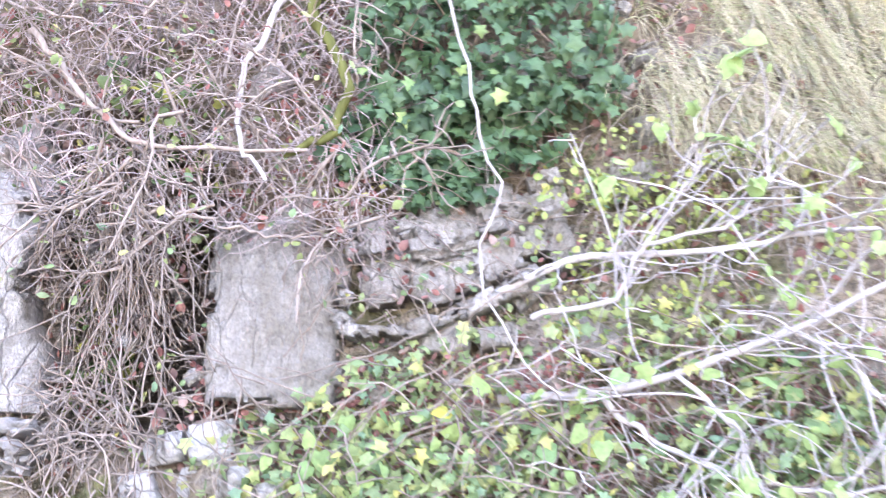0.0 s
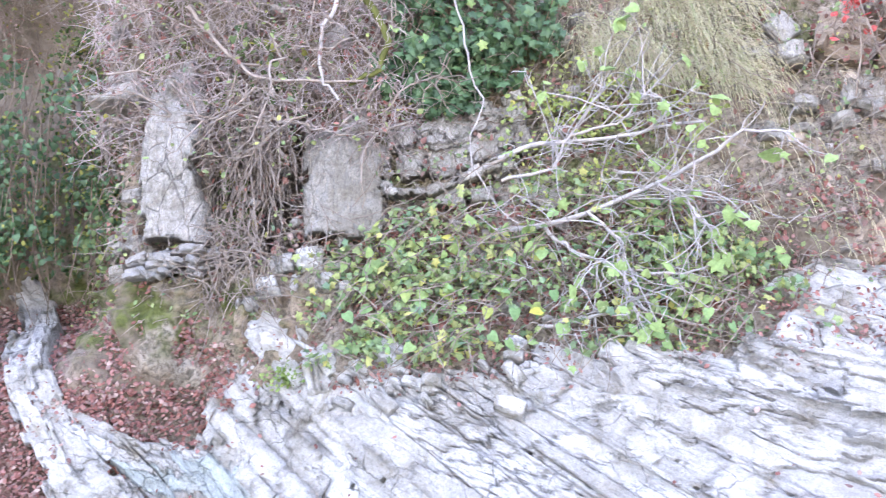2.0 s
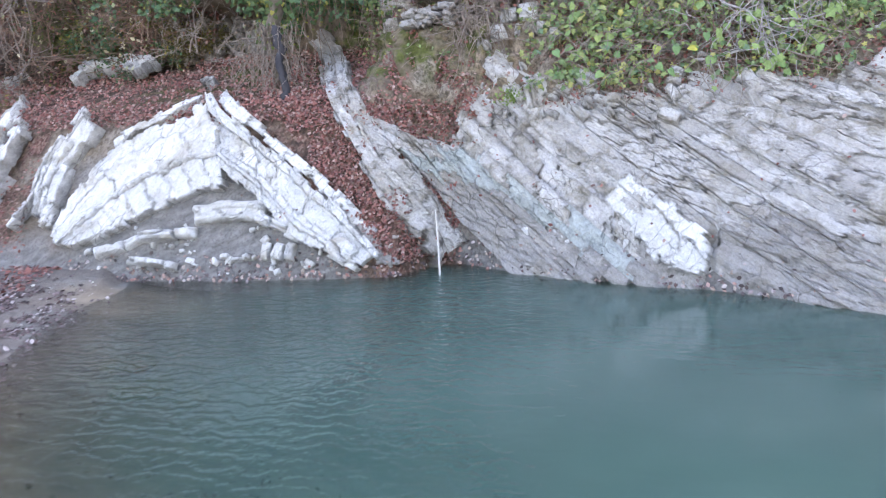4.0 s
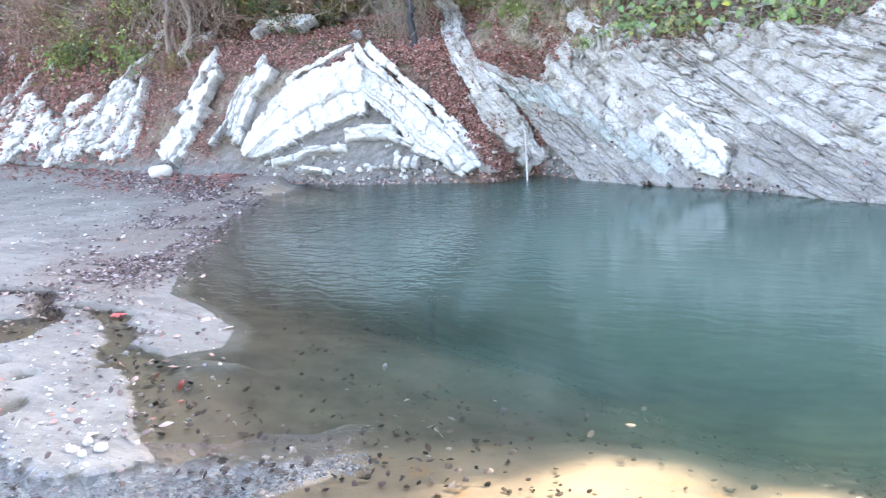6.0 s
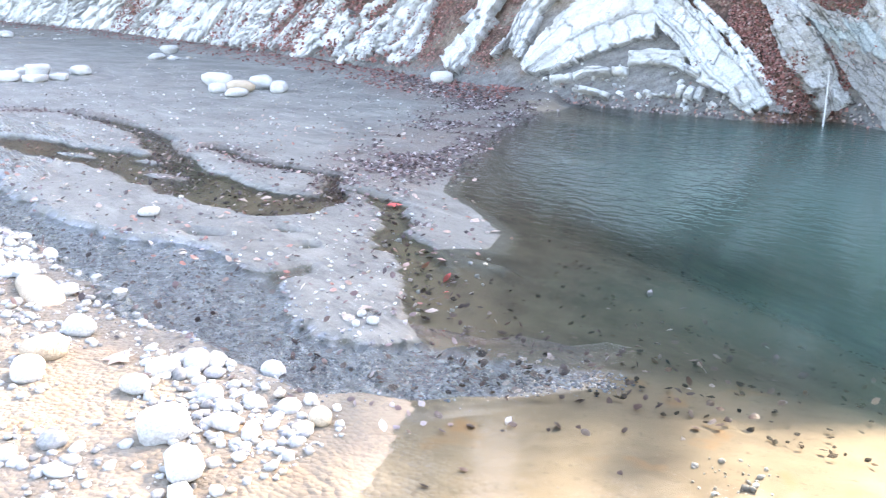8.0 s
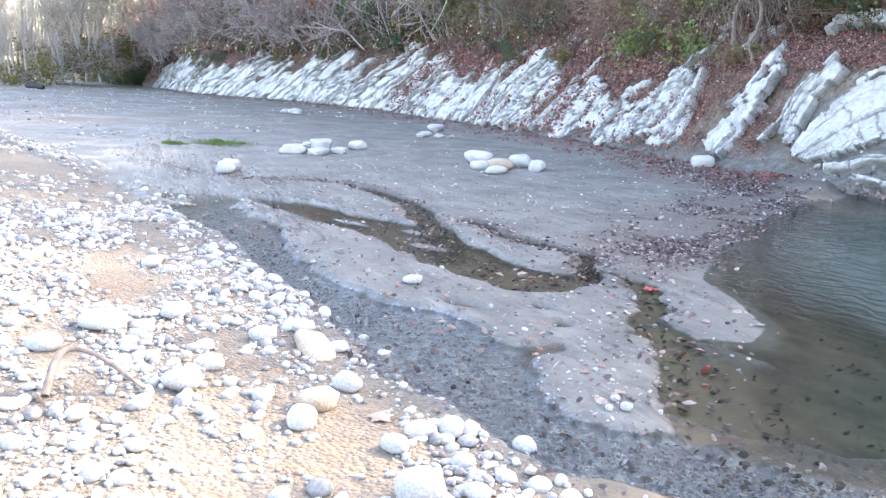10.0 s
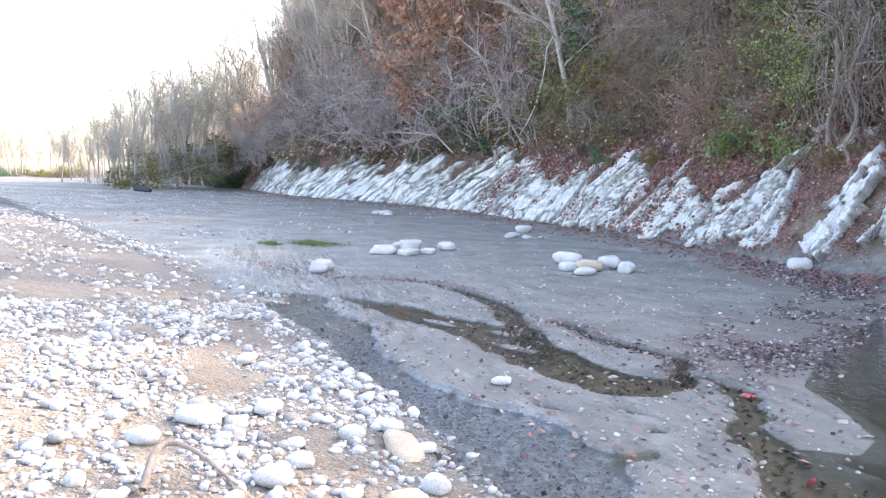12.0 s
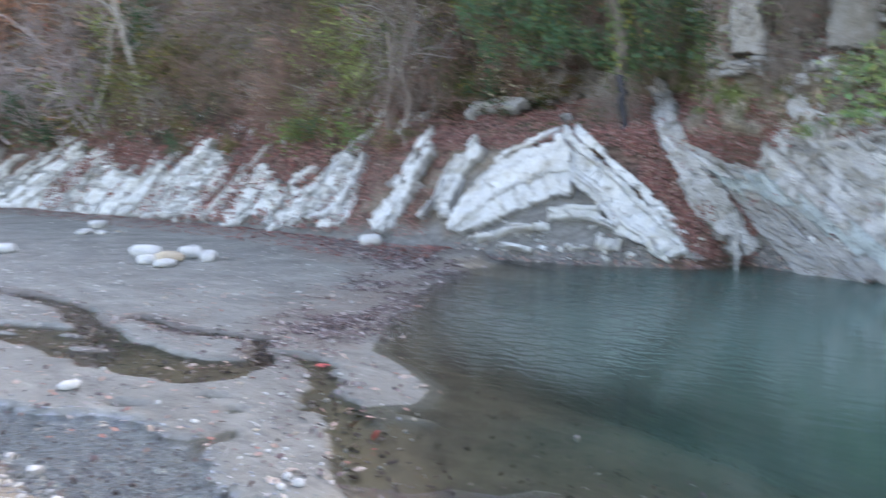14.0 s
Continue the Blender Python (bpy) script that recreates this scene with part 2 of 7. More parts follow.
def tubes(paths, radii, sides=3):
    """Tapered tubes along paths (n, k, 3) with radii (n, k)."""
    paths = np.asarray(paths, float)
    n, k, _ = paths.shape
    radii = np.broadcast_to(radii, (n, k))
    tangent = np.gradient(paths, axis=1)
    tangent /= np.linalg.norm(tangent, axis=2, keepdims=True) + 1e-9
    helper = np.where(np.abs(tangent[:, :1, 2:]) > 0.8, [[[1.0, 0, 0]]], [[[0, 0, 1.0]]])
    a = np.cross(tangent, np.broadcast_to(helper, tangent.shape))
    a /= np.linalg.norm(a, axis=2, keepdims=True) + 1e-9
    b = np.cross(tangent, a)
    turn = np.arange(sides) * 2 * np.pi / sides
    ring = np.cos(turn)[:, None] * a[:, :, None] + np.sin(turn)[:, None] * b[:, :, None]
    verts = paths[:, :, None] + ring * radii[:, :, None, None]
    index = np.arange(n * k * sides).reshape(n, k, sides)
    here, there = index[:, :-1], index[:, 1:]
    faces = np.stack([here, np.roll(here, -1, 2), np.roll(there, -1, 2), there], -1).reshape(-1, 4)
    return verts.reshape(-1, 3), faces


def wander(starts, ways, length, steps=6, curl=0.25, sag=0.0, seed=0):
    """Random walks (n, steps, 3) from starts along ways; sag pulls down (or up if below 0)."""
    r = np.random.default_rng(seed)
    starts, ways = np.asarray(starts, float), np.asarray(ways, float)
    n = len(starts)
    length = np.broadcast_to(length, n)
    out, way = np.empty((n, steps, 3)), ways / (np.linalg.norm(ways, axis=1, keepdims=True) + 1e-9)
    out[:, 0] = starts
    for i in range(1, steps):
        way = way + r.normal(size=(n, 3)) * curl - np.array([0, 0, sag])
        way /= np.linalg.norm(way, axis=1, keepdims=True)
        out[:, i] = out[:, i - 1] + way * (length / (steps - 1))[:, None]
    return out


def sprout(paths, count, length, spread=0.8, lift=0.0, steps=5, curl=0.2, sag=0.0, seed=0, low=0.25):
    """Side shoots from random places on the paths."""
    r = np.random.default_rng(seed)
    n, k, _ = paths.shape
    which, at = r.integers(0, n, count), low + (1 - low) * r.random(count)
    f = at * (k - 1)
    i = np.minimum(f.astype(int), k - 2)
    w = (f - i)[:, None]
    start = paths[which, i] * (1 - w) + paths[which, i + 1] * w
    way = paths[which, i + 1] - paths[which, i]
    way /= np.linalg.norm(way, axis=1, keepdims=True) + 1e-9
    way = way * (1 - 0.5 * spread) + r.normal(size=(count, 3)) * spread * 0.6 + np.array([0, 0, lift])
    size = length * (0.5 + r.random(count)) * (1.15 - 0.6 * at)
    return wander(start, way, size, steps, curl, sag, seed + 1)


LEAF_SHAPES = {
    # outlines in the leaf's own plane, from the stalk round
    "oval": [(0, 0), (-0.32, 0.35), (-0.3, 0.7), (0, 1), (0.3, 0.7), (0.32, 0.35)],
    "heart": [(0, 0.05), (-0.32, -0.08), (-0.5, 0.25), (-0.3, 0.7), (0, 1.05), (0.3, 0.7), (0.5, 0.25), (0.32, -0.08)],
    "lobed": [(0, 0), (-0.42, -0.05), (-0.3, 0.25), (-0.55, 0.5), (-0.22, 0.6), (0, 1), (0.22, 0.6), (0.55, 0.5), (0.3, 0.25), (0.42, -0.05)],
    "small": [(0, 0), (-0.32, 0.45), (0, 1), (0.32, 0.45)],
    "blade": [(0, 0), (-0.035, 0.5), (0, 1), (0.035, 0.5)],
}


def leaves(points, size, shape="oval", facing=(0, -0.5, 0.6), loose=0.7, droop=0.3, seed=0):
    """Leaves at points: fans round a raised midrib, each its own island. Returns triangles."""
    r = np.random.default_rng(seed)
    points = np.asarray(points, float)
    n = len(points)
    rim = np.array(LEAF_SHAPES[shape], float)
    m = len(rim)
    normal = np.asarray(facing, float) + r.normal(size=(n, 3)) * loose
    normal /= np.linalg.norm(normal, axis=1, keepdims=True)
    way = r.normal(size=(n, 3)) + np.array([0, 0, -2.2 * droop])
    way -= normal * (way * normal).sum(1, keepdims=True)
    way /= np.linalg.norm(way, axis=1, keepdims=True) + 1e-9
    side = np.cross(way, normal)
    scale = (np.asarray(size) * (0.6 + 0.8 * r.random(n)))[:, None]
    bend = (r.random((n, 1)) - 0.3) * 0.5
    middle = points + way * scale * 0.45 + normal * scale * 0.1
    verts = np.empty((n, m + 1, 3))
    verts[:, 0] = middle
    for i, (u, v) in enumerate(rim):
        verts[:, i + 1] = points + side * scale * u + way * scale * v - normal * scale * bend * v * v - normal * scale * 0.12 * abs(u)
    base = (np.arange(n) * (m + 1))[:, None]
    faces = [np.stack([base[:, 0], base[:, 0] + 1 + i, base[:, 0] + 1 + (i + 1) % m], 1) for i in range(m)]
    return verts.reshape(-1, 3), np.concatenate(faces)


def pebble_shape(rings=5, around=8):
    """A unit pebble: verts and triangles."""
    verts, faces = [(0, 0, 1)], []
    for i in range(1, rings):
        a = math.pi * i / rings
        verts += [(math.sin(a) * math.cos(t), math.sin(a) * math.sin(t), math.cos(a)) for t in np.arange(around) * 2 * math.pi / around]
    verts.append((0, 0, -1))
    last = len(verts) - 1
    for j in range(around):
        k = (j + 1) % around
        faces.append((0, 1 + j, 1 + k))
        for i in range(rings - 2):
            a, b = 1 + i * around, 1 + (i + 1) * around
            faces += [(a + j, b + j, b + k), (a + j, b + k, a + k)]
        faces.append((1 + (rings - 2) * around + j, last, 1 + (rings - 2) * around + k))
    return np.array(verts, float), np.array(faces)


def pebbles(points, sizes, seed=0, flat=0.55, rings=5, around=8):
    """Many pebbles in one mesh."""
    r = np.random.default_rng(seed)
    shape, tri = pebble_shape(rings, around)
    n = len(points)
    lumps = 1 + 0.13 * np.stack([np.sin(shape @ r.normal(size=(3,)) * 2 + r.uniform(0, 6)) for _ in range(12)])[r.integers(0, 12, n)]
    axes = np.stack([np.ones(n), 0.6 + 0.35 * r.random(n), flat * (0.7 + 0.6 * r.random(n))], 1) * np.asarray(sizes)[:, None]
    v = shape[None] * lumps[:, :, None] * axes[:, None]
    t, tilt = r.uniform(0, 6.28, n), r.normal(0, 0.25, n)
    c, s = np.cos(t)[:, None], np.sin(t)[:, None]
    z = v[:, :, 2] * np.cos(tilt)[:, None] + v[:, :, 0] * np.sin(tilt)[:, None]
    x = v[:, :, 0] * np.cos(tilt)[:, None] - v[:, :, 2] * np.sin(tilt)[:, None]
    v = np.stack([x * c - v[:, :, 1] * s, x * s + v[:, :, 1] * c, z], 2) + np.asarray(points)[:, None]
    return v.reshape(-1, 3), (tri[None] + (np.arange(n) * len(shape))[:, None, None]).reshape(-1, 3)


def boulder(name, size, material, seed, flat=0.7, square=0.85):
    """One rounded or slabby river stone, finer than a pebble."""
    v, f = pebble_shape(9, 14)
    r = np.random.default_rng(seed)
    v = np.sign(v) * np.abs(v) ** square
    v = v * (1 + 0.17 * wavy(v, 1.2, seed)[:, None] + 0.05 * wavy(v, 0.35, seed + 5)[:, None])
    v = v * np.array([1, 0.7 + 0.2 * r.random(), flat]) * size
    return mesh_of(name, v, f, material)


BASE_X = [-140, -90, -65, -46, -36, -26, -20, -16, -13, -9.9, -7.6, -5.5, -3.4, -1.7, -1.2, -0.85, -0.3, 0.6, 1.6, 2.3, 3.4, 5, 10, 30]
BASE_Y = [62, 41, 32.5, 26.2, 25.2, 22.5, 20, 18.2, 16.9, 15.3, 14.1, 13.6, 13.25, 13.1, 13.75, 13.7, 13.1, 12.4, 11.8, 11.2, 10.3, 9.5, 8.3, 6]
SHELF_X = [-140, -9.9, -7, -5.5, -4, -0.9, 0, 1.3, 2.4, 3.4, 5, 10, 30]
SHELF_Y = [64, 17.2, 15.7, 15.1, 14.5, 13.95, 13.8, 13.5, 13.2, 12.9, 12.2, 11, 9]


def smooth(a, b, v):
    q = np.clip((v - a) / (b - a), 0, 1)
    return q * q * (3 - 2 * q)


def base_y(x):
    return np.interp(x, BASE_X, BASE_Y)


def face_y(x, z):
    """How far back the bank's face lies at the place x along the river and the height z."""
    x, z = np.asarray(x, float), np.asarray(z, float)
    low = base_y(x)
    shelf = np.where(x < -9.9, low + 1.6, np.interp(x, SHELF_X, SHELF_Y))
    y = low + (shelf - low) * np.clip(z / 2.6, -0.3, 1)
    bench = smooth(-8.5, -6.5, x) * (1 - smooth(-2.2, -1.4, x))
    y = y + bench * 1.6 * smooth(2.0, 2.75, z)
    lean = 0.13 + 0.75 * (1 - smooth(-9, -5, x))
    up = np.maximum(z - 2.6, 0)
    return y + np.where(up < 5, up * lean, 5 * lean + (up - 5) * (0.9 + 0.3 * smooth(6, 14, up)))


def face_point(x, z, proud=0.0):
    return np.stack([np.asarray(x, float), face_y(x, z) - proud, np.asarray(z, float)], -1)


def face_normal(x, z):
    e = 0.12
    gx = (face_y(x + e, z) - face_y(x - e, z)) / (2 * e)
    gz = (face_y(x, z + e) - face_y(x, z - e)) / (2 * e)
    v = np.stack([np.clip(gx, -1.2, 1.2), -np.ones_like(gx), np.clip(gz, -1.2, 1.2)], -1)
    return v / np.linalg.norm(v, axis=-1, keepdims=True)


def hashed(a, b, seed):
    """Random values 0 to 1 for pairs of whole numbers."""
    v = np.sin(a * 127.1 + b * 311.7 + seed * 74.7) * 43758.5453
    return v - np.floor(v)


def bed(path, wide, thick, proud, seed, rough=1.0, grain=0.032, edge_wear=0.35, layer=0.09):
    """A length of rock bed along a line of (x, z) on the bank's face: wide across the bed, thick out of the face.
    It is split into thin layers and joints: each piece stands a little higher or lower, with open seams between.
    Returns verts, quads and how dark the seams are painted, with earth and crevice shade."""
    r = np.random.default_rng(seed)
    path = np.asarray(path, float)
    run = np.r_[0, np.cumsum(np.hypot(*np.diff(path, axis=0).T))]
    span = float(np.mean(wide))
    steps = int(np.clip(run[-1] / grain, 6, 70))
    m = int(np.clip(span / (grain * 0.55), 8, 40))
    s = np.linspace(0, run[-1], steps)
    x, z = np.interp(s, run, path[:, 0]), np.interp(s, run, path[:, 1])
    centre, out = face_point(x, z), face_normal(x, z)
    along = np.gradient(centre, axis=0)
    along /= np.linalg.norm(along, axis=1, keepdims=True)
    across = np.cross(out, along)
    across /= np.linalg.norm(across, axis=1, keepdims=True)
    wide = np.interp(s, [0, run[-1]], wide) if np.ndim(wide) else np.full(steps, float(wide))
    u = np.linspace(-0.5, 0.5, m)
    su, uu = np.meshgrid(s, u, indexing="ij")
    notch = hashed(np.floor(su / 0.17 + 0.3 * np.sign(uu)), np.sign(uu), seed) - 0.6
    edge = 1 + 0.3 * np.abs(2 * uu) ** 2 * notch + min(0.3, 0.03 / span + 0.06) * wavy(np.stack([su.ravel() + seed, uu.ravel() * 0.3, 0 * su.ravel()], 1), 0.25, seed % 17).reshape(su.shape)
    uw = uu * wide[:, None] * edge
    p = np.stack([x[:, None] + 0 * uu, centre[:, 1][:, None] + 0 * uu, z[:, None] + uw], -1).reshape(-1, 3)
    w_big, w_mid, w_fine = (wavy(p, size, k).reshape(su.shape) for size, k in ((0.8, 5), (0.28, seed % 13), (0.06, seed % 7)))
    # layers of uneven thickness, some of them parted by open seams
    cuts = np.cumsum(layer * (0.45 + 1.3 * r.random(30) ** 1.4))
    cuts = cuts - cuts[int(r.integers(12, 18))] + 0.3 * layer * r.normal()
    at = uw + (0.012 + 0.12 * layer) * w_mid + 0.05 * w_big
    which = np.searchsorted(cuts, at.ravel()).reshape(at.shape)
    apart = np.abs(at[..., None] - cuts)
    seam, nearest = apart.min(-1), apart.argmin(-1)
    length = 0.14 + layer + 0.6 * hashed(which, 3.0, seed) ** 1.6
    q = (su + 0.5 * at + 0.04 * w_mid + hashed(which, 7.0, seed)) / length
    block = np.floor(q)
    part_way = q - block - 0.5
    joint = (0.5 - np.abs(part_way)) * length
    step = hashed(which, block, seed) - 0.5
    gape = smooth(-0.1, 0.35, wavy(np.stack([su.ravel(), nearest.ravel() * 3.1, 0 * su.ravel()], 1), 0.5, seed % 11).reshape(su.shape) + hashed(nearest, 2.0, seed) - 0.5)
    open_seam = np.exp(-((seam / 0.012) ** 2)) * gape + 0.85 * np.exp(-((joint / 0.014) ** 2)) * (hashed(which, block + 9, seed) > 0.45)
    open_seam = np.clip(open_seam, 0, 1)
    facet = (hashed(which, block + 4, seed) - 0.5) * 0.3 * part_way * length + (hashed(which, block + 6, seed) - 0.5) * 0.3 * np.minimum(seam, 0.1)
    fall = 1 - np.abs(2 * uu) ** 6 * edge_wear
    ends = np.minimum(1, 0.5 + 0.5 * np.minimum(su, run[-1] - su) / 0.04)
    tilt = r.normal(0, 0.14)
    sunk = 0.22 * smooth(0.5, 0.08, z)[:, None] * (x > -2.0)[:, None]
    relief = step * min(0.07, 0.28 * span) + facet + 0.022 * w_mid + 0.009 * w_fine + 0.045 * w_big - 0.045 * open_seam
    high = proud - sunk + thick * 0.5 * fall * ends + rough * relief + tilt * uw
    top = centre[:, None] + across[:, None] * uw[..., None] + out[:, None] * high[..., None]
    low = proud - thick * 0.6
    left = centre + across * (uw[:, :1] * 1.04) + out * low
    right = centre + across * (uw[:, -1:] * 1.04) + out * low
    verts = np.concatenate([left[:, None], top, right[:, None]], 1)
    k = m + 2
    back = min(0, low - proud)
    verts = np.concatenate([verts[:1] + out[0] * back, verts, verts[-1:] + out[-1] * back], 0)
    dirt_shade = np.pad(open_seam, ((1, 1), (1, 1)), constant_values=0.6)
    index = np.arange(verts.shape[0] * k).reshape(-1, k)
    quads = np.stack([index[:-1, :-1], index[:-1, 1:], index[1:, 1:], index[1:, :-1]], -1).reshape(-1, 4)
    return verts.reshape(-1, 3), quads, dirt_shade.ravel()


def broken_bed(path, wide, thick, proud, seed, piece=0.7, gap=0.004, grain=0.032, layer=0.09):
    """A bed broken by joints into blocks of about the given length. Returns one bed() per block."""
    r = np.random.default_rng(seed)
    path = np.asarray(path, float)
    run = np.r_[0, np.cumsum(np.hypot(*np.diff(path, axis=0).T))]
    cuts, at = [0.0], 0.0
    while at < run[-1] - 0.4 * piece:
        at += piece * (0.45 + 1.1 * r.random())
        cuts.append(min(at, run[-1]))
    cuts[-1] = run[-1]
    out = []
    for i, (a, b) in enumerate(zip(cuts[:-1], cuts[1:])):
        if b - a < 0.06:
            continue
        s = np.linspace(a + gap, b - gap, 4)
        line = np.stack([np.interp(s, run, path[:, 0]), np.interp(s, run, path[:, 1])], 1) + r.normal(0, 0.012, (1, 2))
        w = np.interp([a, b], [0, run[-1]], wide) if np.ndim(wide) else np.array([wide, wide])
        out.append(bed(line, w * (0.86 + 0.2 * r.random()), thick * (0.9 + 0.25 * r.random()), proud + r.normal(0, 0.018), seed * 31 + i, grain=grain, layer=layer))
    return out


def ribbon(path, wide, grain=0.03):
    """A chart along a line of (x, z) on the face: places X, Z and the distances along and across it."""
    path = np.asarray(path, float)
    run = np.r_[0, np.cumsum(np.hypot(*np.diff(path, axis=0).T))]
    s = np.linspace(0, run[-1], int(run[-1] / grain) + 2)
    x, z = np.interp(s, run, path[:, 0]), np.interp(s, run, path[:, 1])
    tx, tz = np.gradient(x), np.gradient(z)
    size = np.hypot(tx, tz)
    w = np.interp(s, [0, run[-1]], wide)
    u = np.linspace(-0.5, 0.5, int(max(wide) / (grain * 0.8)) + 2)
    v = u[None] * w[:, None]
    return x[:, None] - (tz / size)[:, None] * v, z[:, None] + (tx / size)[:, None] * v, np.repeat(s[:, None], len(u), 1), np.broadcast_to(u[None] * float(np.mean(wide)), v.shape)


def spread(upper, lower, grain=0.03):
    """A chart of the face between two lines of (x, z), both run the same way."""
    def even(path, n):
        path = np.asarray(path, float)
        run = np.r_[0, np.cumsum(np.hypot(*np.diff(path, axis=0).T))]
        k = np.linspace(0, run[-1], n)
        return np.stack([np.interp(k, run, path[:, 0]), np.interp(k, run, path[:, 1])], 1), run[-1]
    n = int(max(even(upper, 2)[1], even(lower, 2)[1]) / grain) + 2
    (a, long), (b, _) = even(upper, n), even(lower, n)
    deep = float(np.hypot(*(a - b).T).max())
    v = np.linspace(0, 1, int(deep / (grain * 0.8)) + 2)
    p = a[:, None] * (1 - v)[None, :, None] + b[:, None] * v[None, :, None]
    return p[..., 0], p[..., 1], np.repeat(np.linspace(0, long, n)[:, None], len(v), 1), np.broadcast_to(v[None] * deep, p.shape[:2])


def rock_sheet(chart, seed, layer=0.1, length=0.5, base=0.06, step=0.06, bias=0.05, sink=None, keep=None, ragged=0.06, worn=1.0, lump=1.0, tilt=1.0, gap=0.0):
    """Bedded rock over a chart of the face, parted by seams and joints into close-fitting pieces, each at its own
    height and tilt. Returns verts, quads and the painted darkness of the joints for every piece, with its mean place."""
    X, Z, S, V = chart
    r = np.random.default_rng(seed)
    p = np.stack([X, face_y(X, Z), Z], -1)
    out = face_normal(X, Z)
    flat = p.reshape(-1, 3)
    w0, w1, w2, w3 = (wavy(flat, size, seed % 19 + k).reshape(X.shape) for k, size in enumerate((1.1, 0.4, 0.13, 0.05)))
    low, high = V.min() - 0.5, V.max() + 0.5
    cuts = low + np.cumsum(layer * (0.25 + 2.4 * r.random(int((high - low) / layer * 3.5) + 4) ** 2.2))
    at = V + 0.1 * layer * w1 + 0.07 * layer * w2 + 0.03 * w0
    which = np.searchsorted(cuts, at.ravel()).reshape(at.shape)
    long = length * (0.35 + 1.3 * hashed(which, 3.0, seed) ** 1.5)
    along = (S + 0.6 * (at - V.min()) * (hashed(which, 5.0, seed) - 0.3) + ragged * w2 + 0.03 * w3) / long + hashed(which, 7.0, seed)
    block = np.floor(along)
    seam = np.abs(at[..., None] - cuts).min(-1) if at.size * len(cuts) < 4e7 else np.full(at.shape, 0.1)
    lift = base + bias * 2 * (hashed(which, 11.0, seed) - 0.5) + 0.05 * w0 + lump * (0.018 * w1 + 0.014 * w2 + 0.008 * w3)
    if sink is not None:
        lift = lift - sink
    ident = (which * 400 + block + 100).astype(int)
    quad = ident[:-1, :-1]
    live = np.ones(quad.shape, bool) if keep is None else keep(which, seed)[:-1, :-1]
    live &= lift[:-1, :-1] > -0.06
    if keep is None:
        # broken outline
        side = np.minimum(V - V.min(), V.max() - V)
        end = np.minimum(S, S.max() - S)
        chip = hashed(np.floor(S / 0.13 + 2 * at), np.sign(V), seed) ** 2 * min(0.14, 0.35 * float(np.ptp(V)))
        live &= ((side > worn * (chip + 0.012 * w2)) & (end > 0.16 * worn * hashed(which, 41.0, seed) + 0.03 * w2))[:-1, :-1]
    index = np.arange(X.size).reshape(X.shape)
    corners = np.stack([index[:-1, :-1], index[1:, :-1], index[1:, 1:], index[:-1, 1:]], -1).reshape(-1, 4)
    quad, live = quad.ravel(), live.ravel()
    order = np.argsort(quad[live], kind="stable")
    chosen, names = corners[live][order], quad[live][order]
    bounds = np.r_[0, np.flatnonzero(np.diff(names)) + 1, len(names)]
    s1, v1, l1, o1 = S.ravel(), V.ravel(), lift.ravel(), out.reshape(-1, 3)
    pieces = []
    for a, b in zip(bounds[:-1], bounds[1:]):
        if b - a < 4:
            continue
        used, f = np.unique(chosen[a:b], return_inverse=True)
        f = f.reshape(-1, 4)
        mark = np.arange(len(used))
        while True:
            lowest = mark.copy()
            np.minimum.at(lowest, f, mark[f].min(1)[:, None] * np.ones((1, 4), int))
            if (lowest == mark).all():
                break
            mark = lowest
        if mark.max() > 0:
            # keep the largest connected piece
            owner = mark[f[:, 0]]
            f = f[owner == np.bincount(owner).argmax()]
            kept, f = np.unique(f, return_inverse=True)
            used, f = used[kept], f.reshape(-1, 4)
            if len(f) < 4:
                continue
        edges = np.concatenate([f[:, [0, 1]], f[:, [1, 2]], f[:, [2, 3]], f[:, [3, 0]]])
        code = np.minimum(edges[:, 0], edges[:, 1]) * 100000 + np.maximum(edges[:, 0], edges[:, 1])
        _, back, times = np.unique(code, return_inverse=True, return_counts=True)
        rim = edges[times[back.ravel()] == 1]
        border = np.zeros(len(used), bool)
        border[rim.ravel()] = True
        h = l1[used] + step * (r.random() - 0.5) + tilt * (0.22 * (r.random() - 0.5) * (s1[used] - s1[used].mean()) + 0.35 * (r.random() - 0.5) * (v1[used] - v1[used].mean()))
        h = h - border * (0.004 + gap + 0.03 * r.random(len(used)) ** 3)
        top = flat[used] + o1[used] * h[:, None]
        foot = np.full(len(used), -1)
        foot[border] = len(used) + np.arange(border.sum())
        under = flat[used][border] + o1[used][border] * (h[border] - 0.2)[:, None]
        skirt = np.stack([rim[:, 1], rim[:, 0], foot[rim[:, 0]], foot[rim[:, 1]]], 1)
        verts = np.concatenate([top, under])
        # rims and sides painted dark: earth plus the shade between blocks
        dirt_shade = np.concatenate([border * (0.6 + 20 * gap) * smooth(-0.4 - 20 * gap, 0.4 - 20 * gap, w1.ravel()[used]), np.full(border.sum(), 0.95)])
        pieces.append((verts, np.concatenate([f, skirt]), dirt_shade, top.mean(0)))
    return pieces

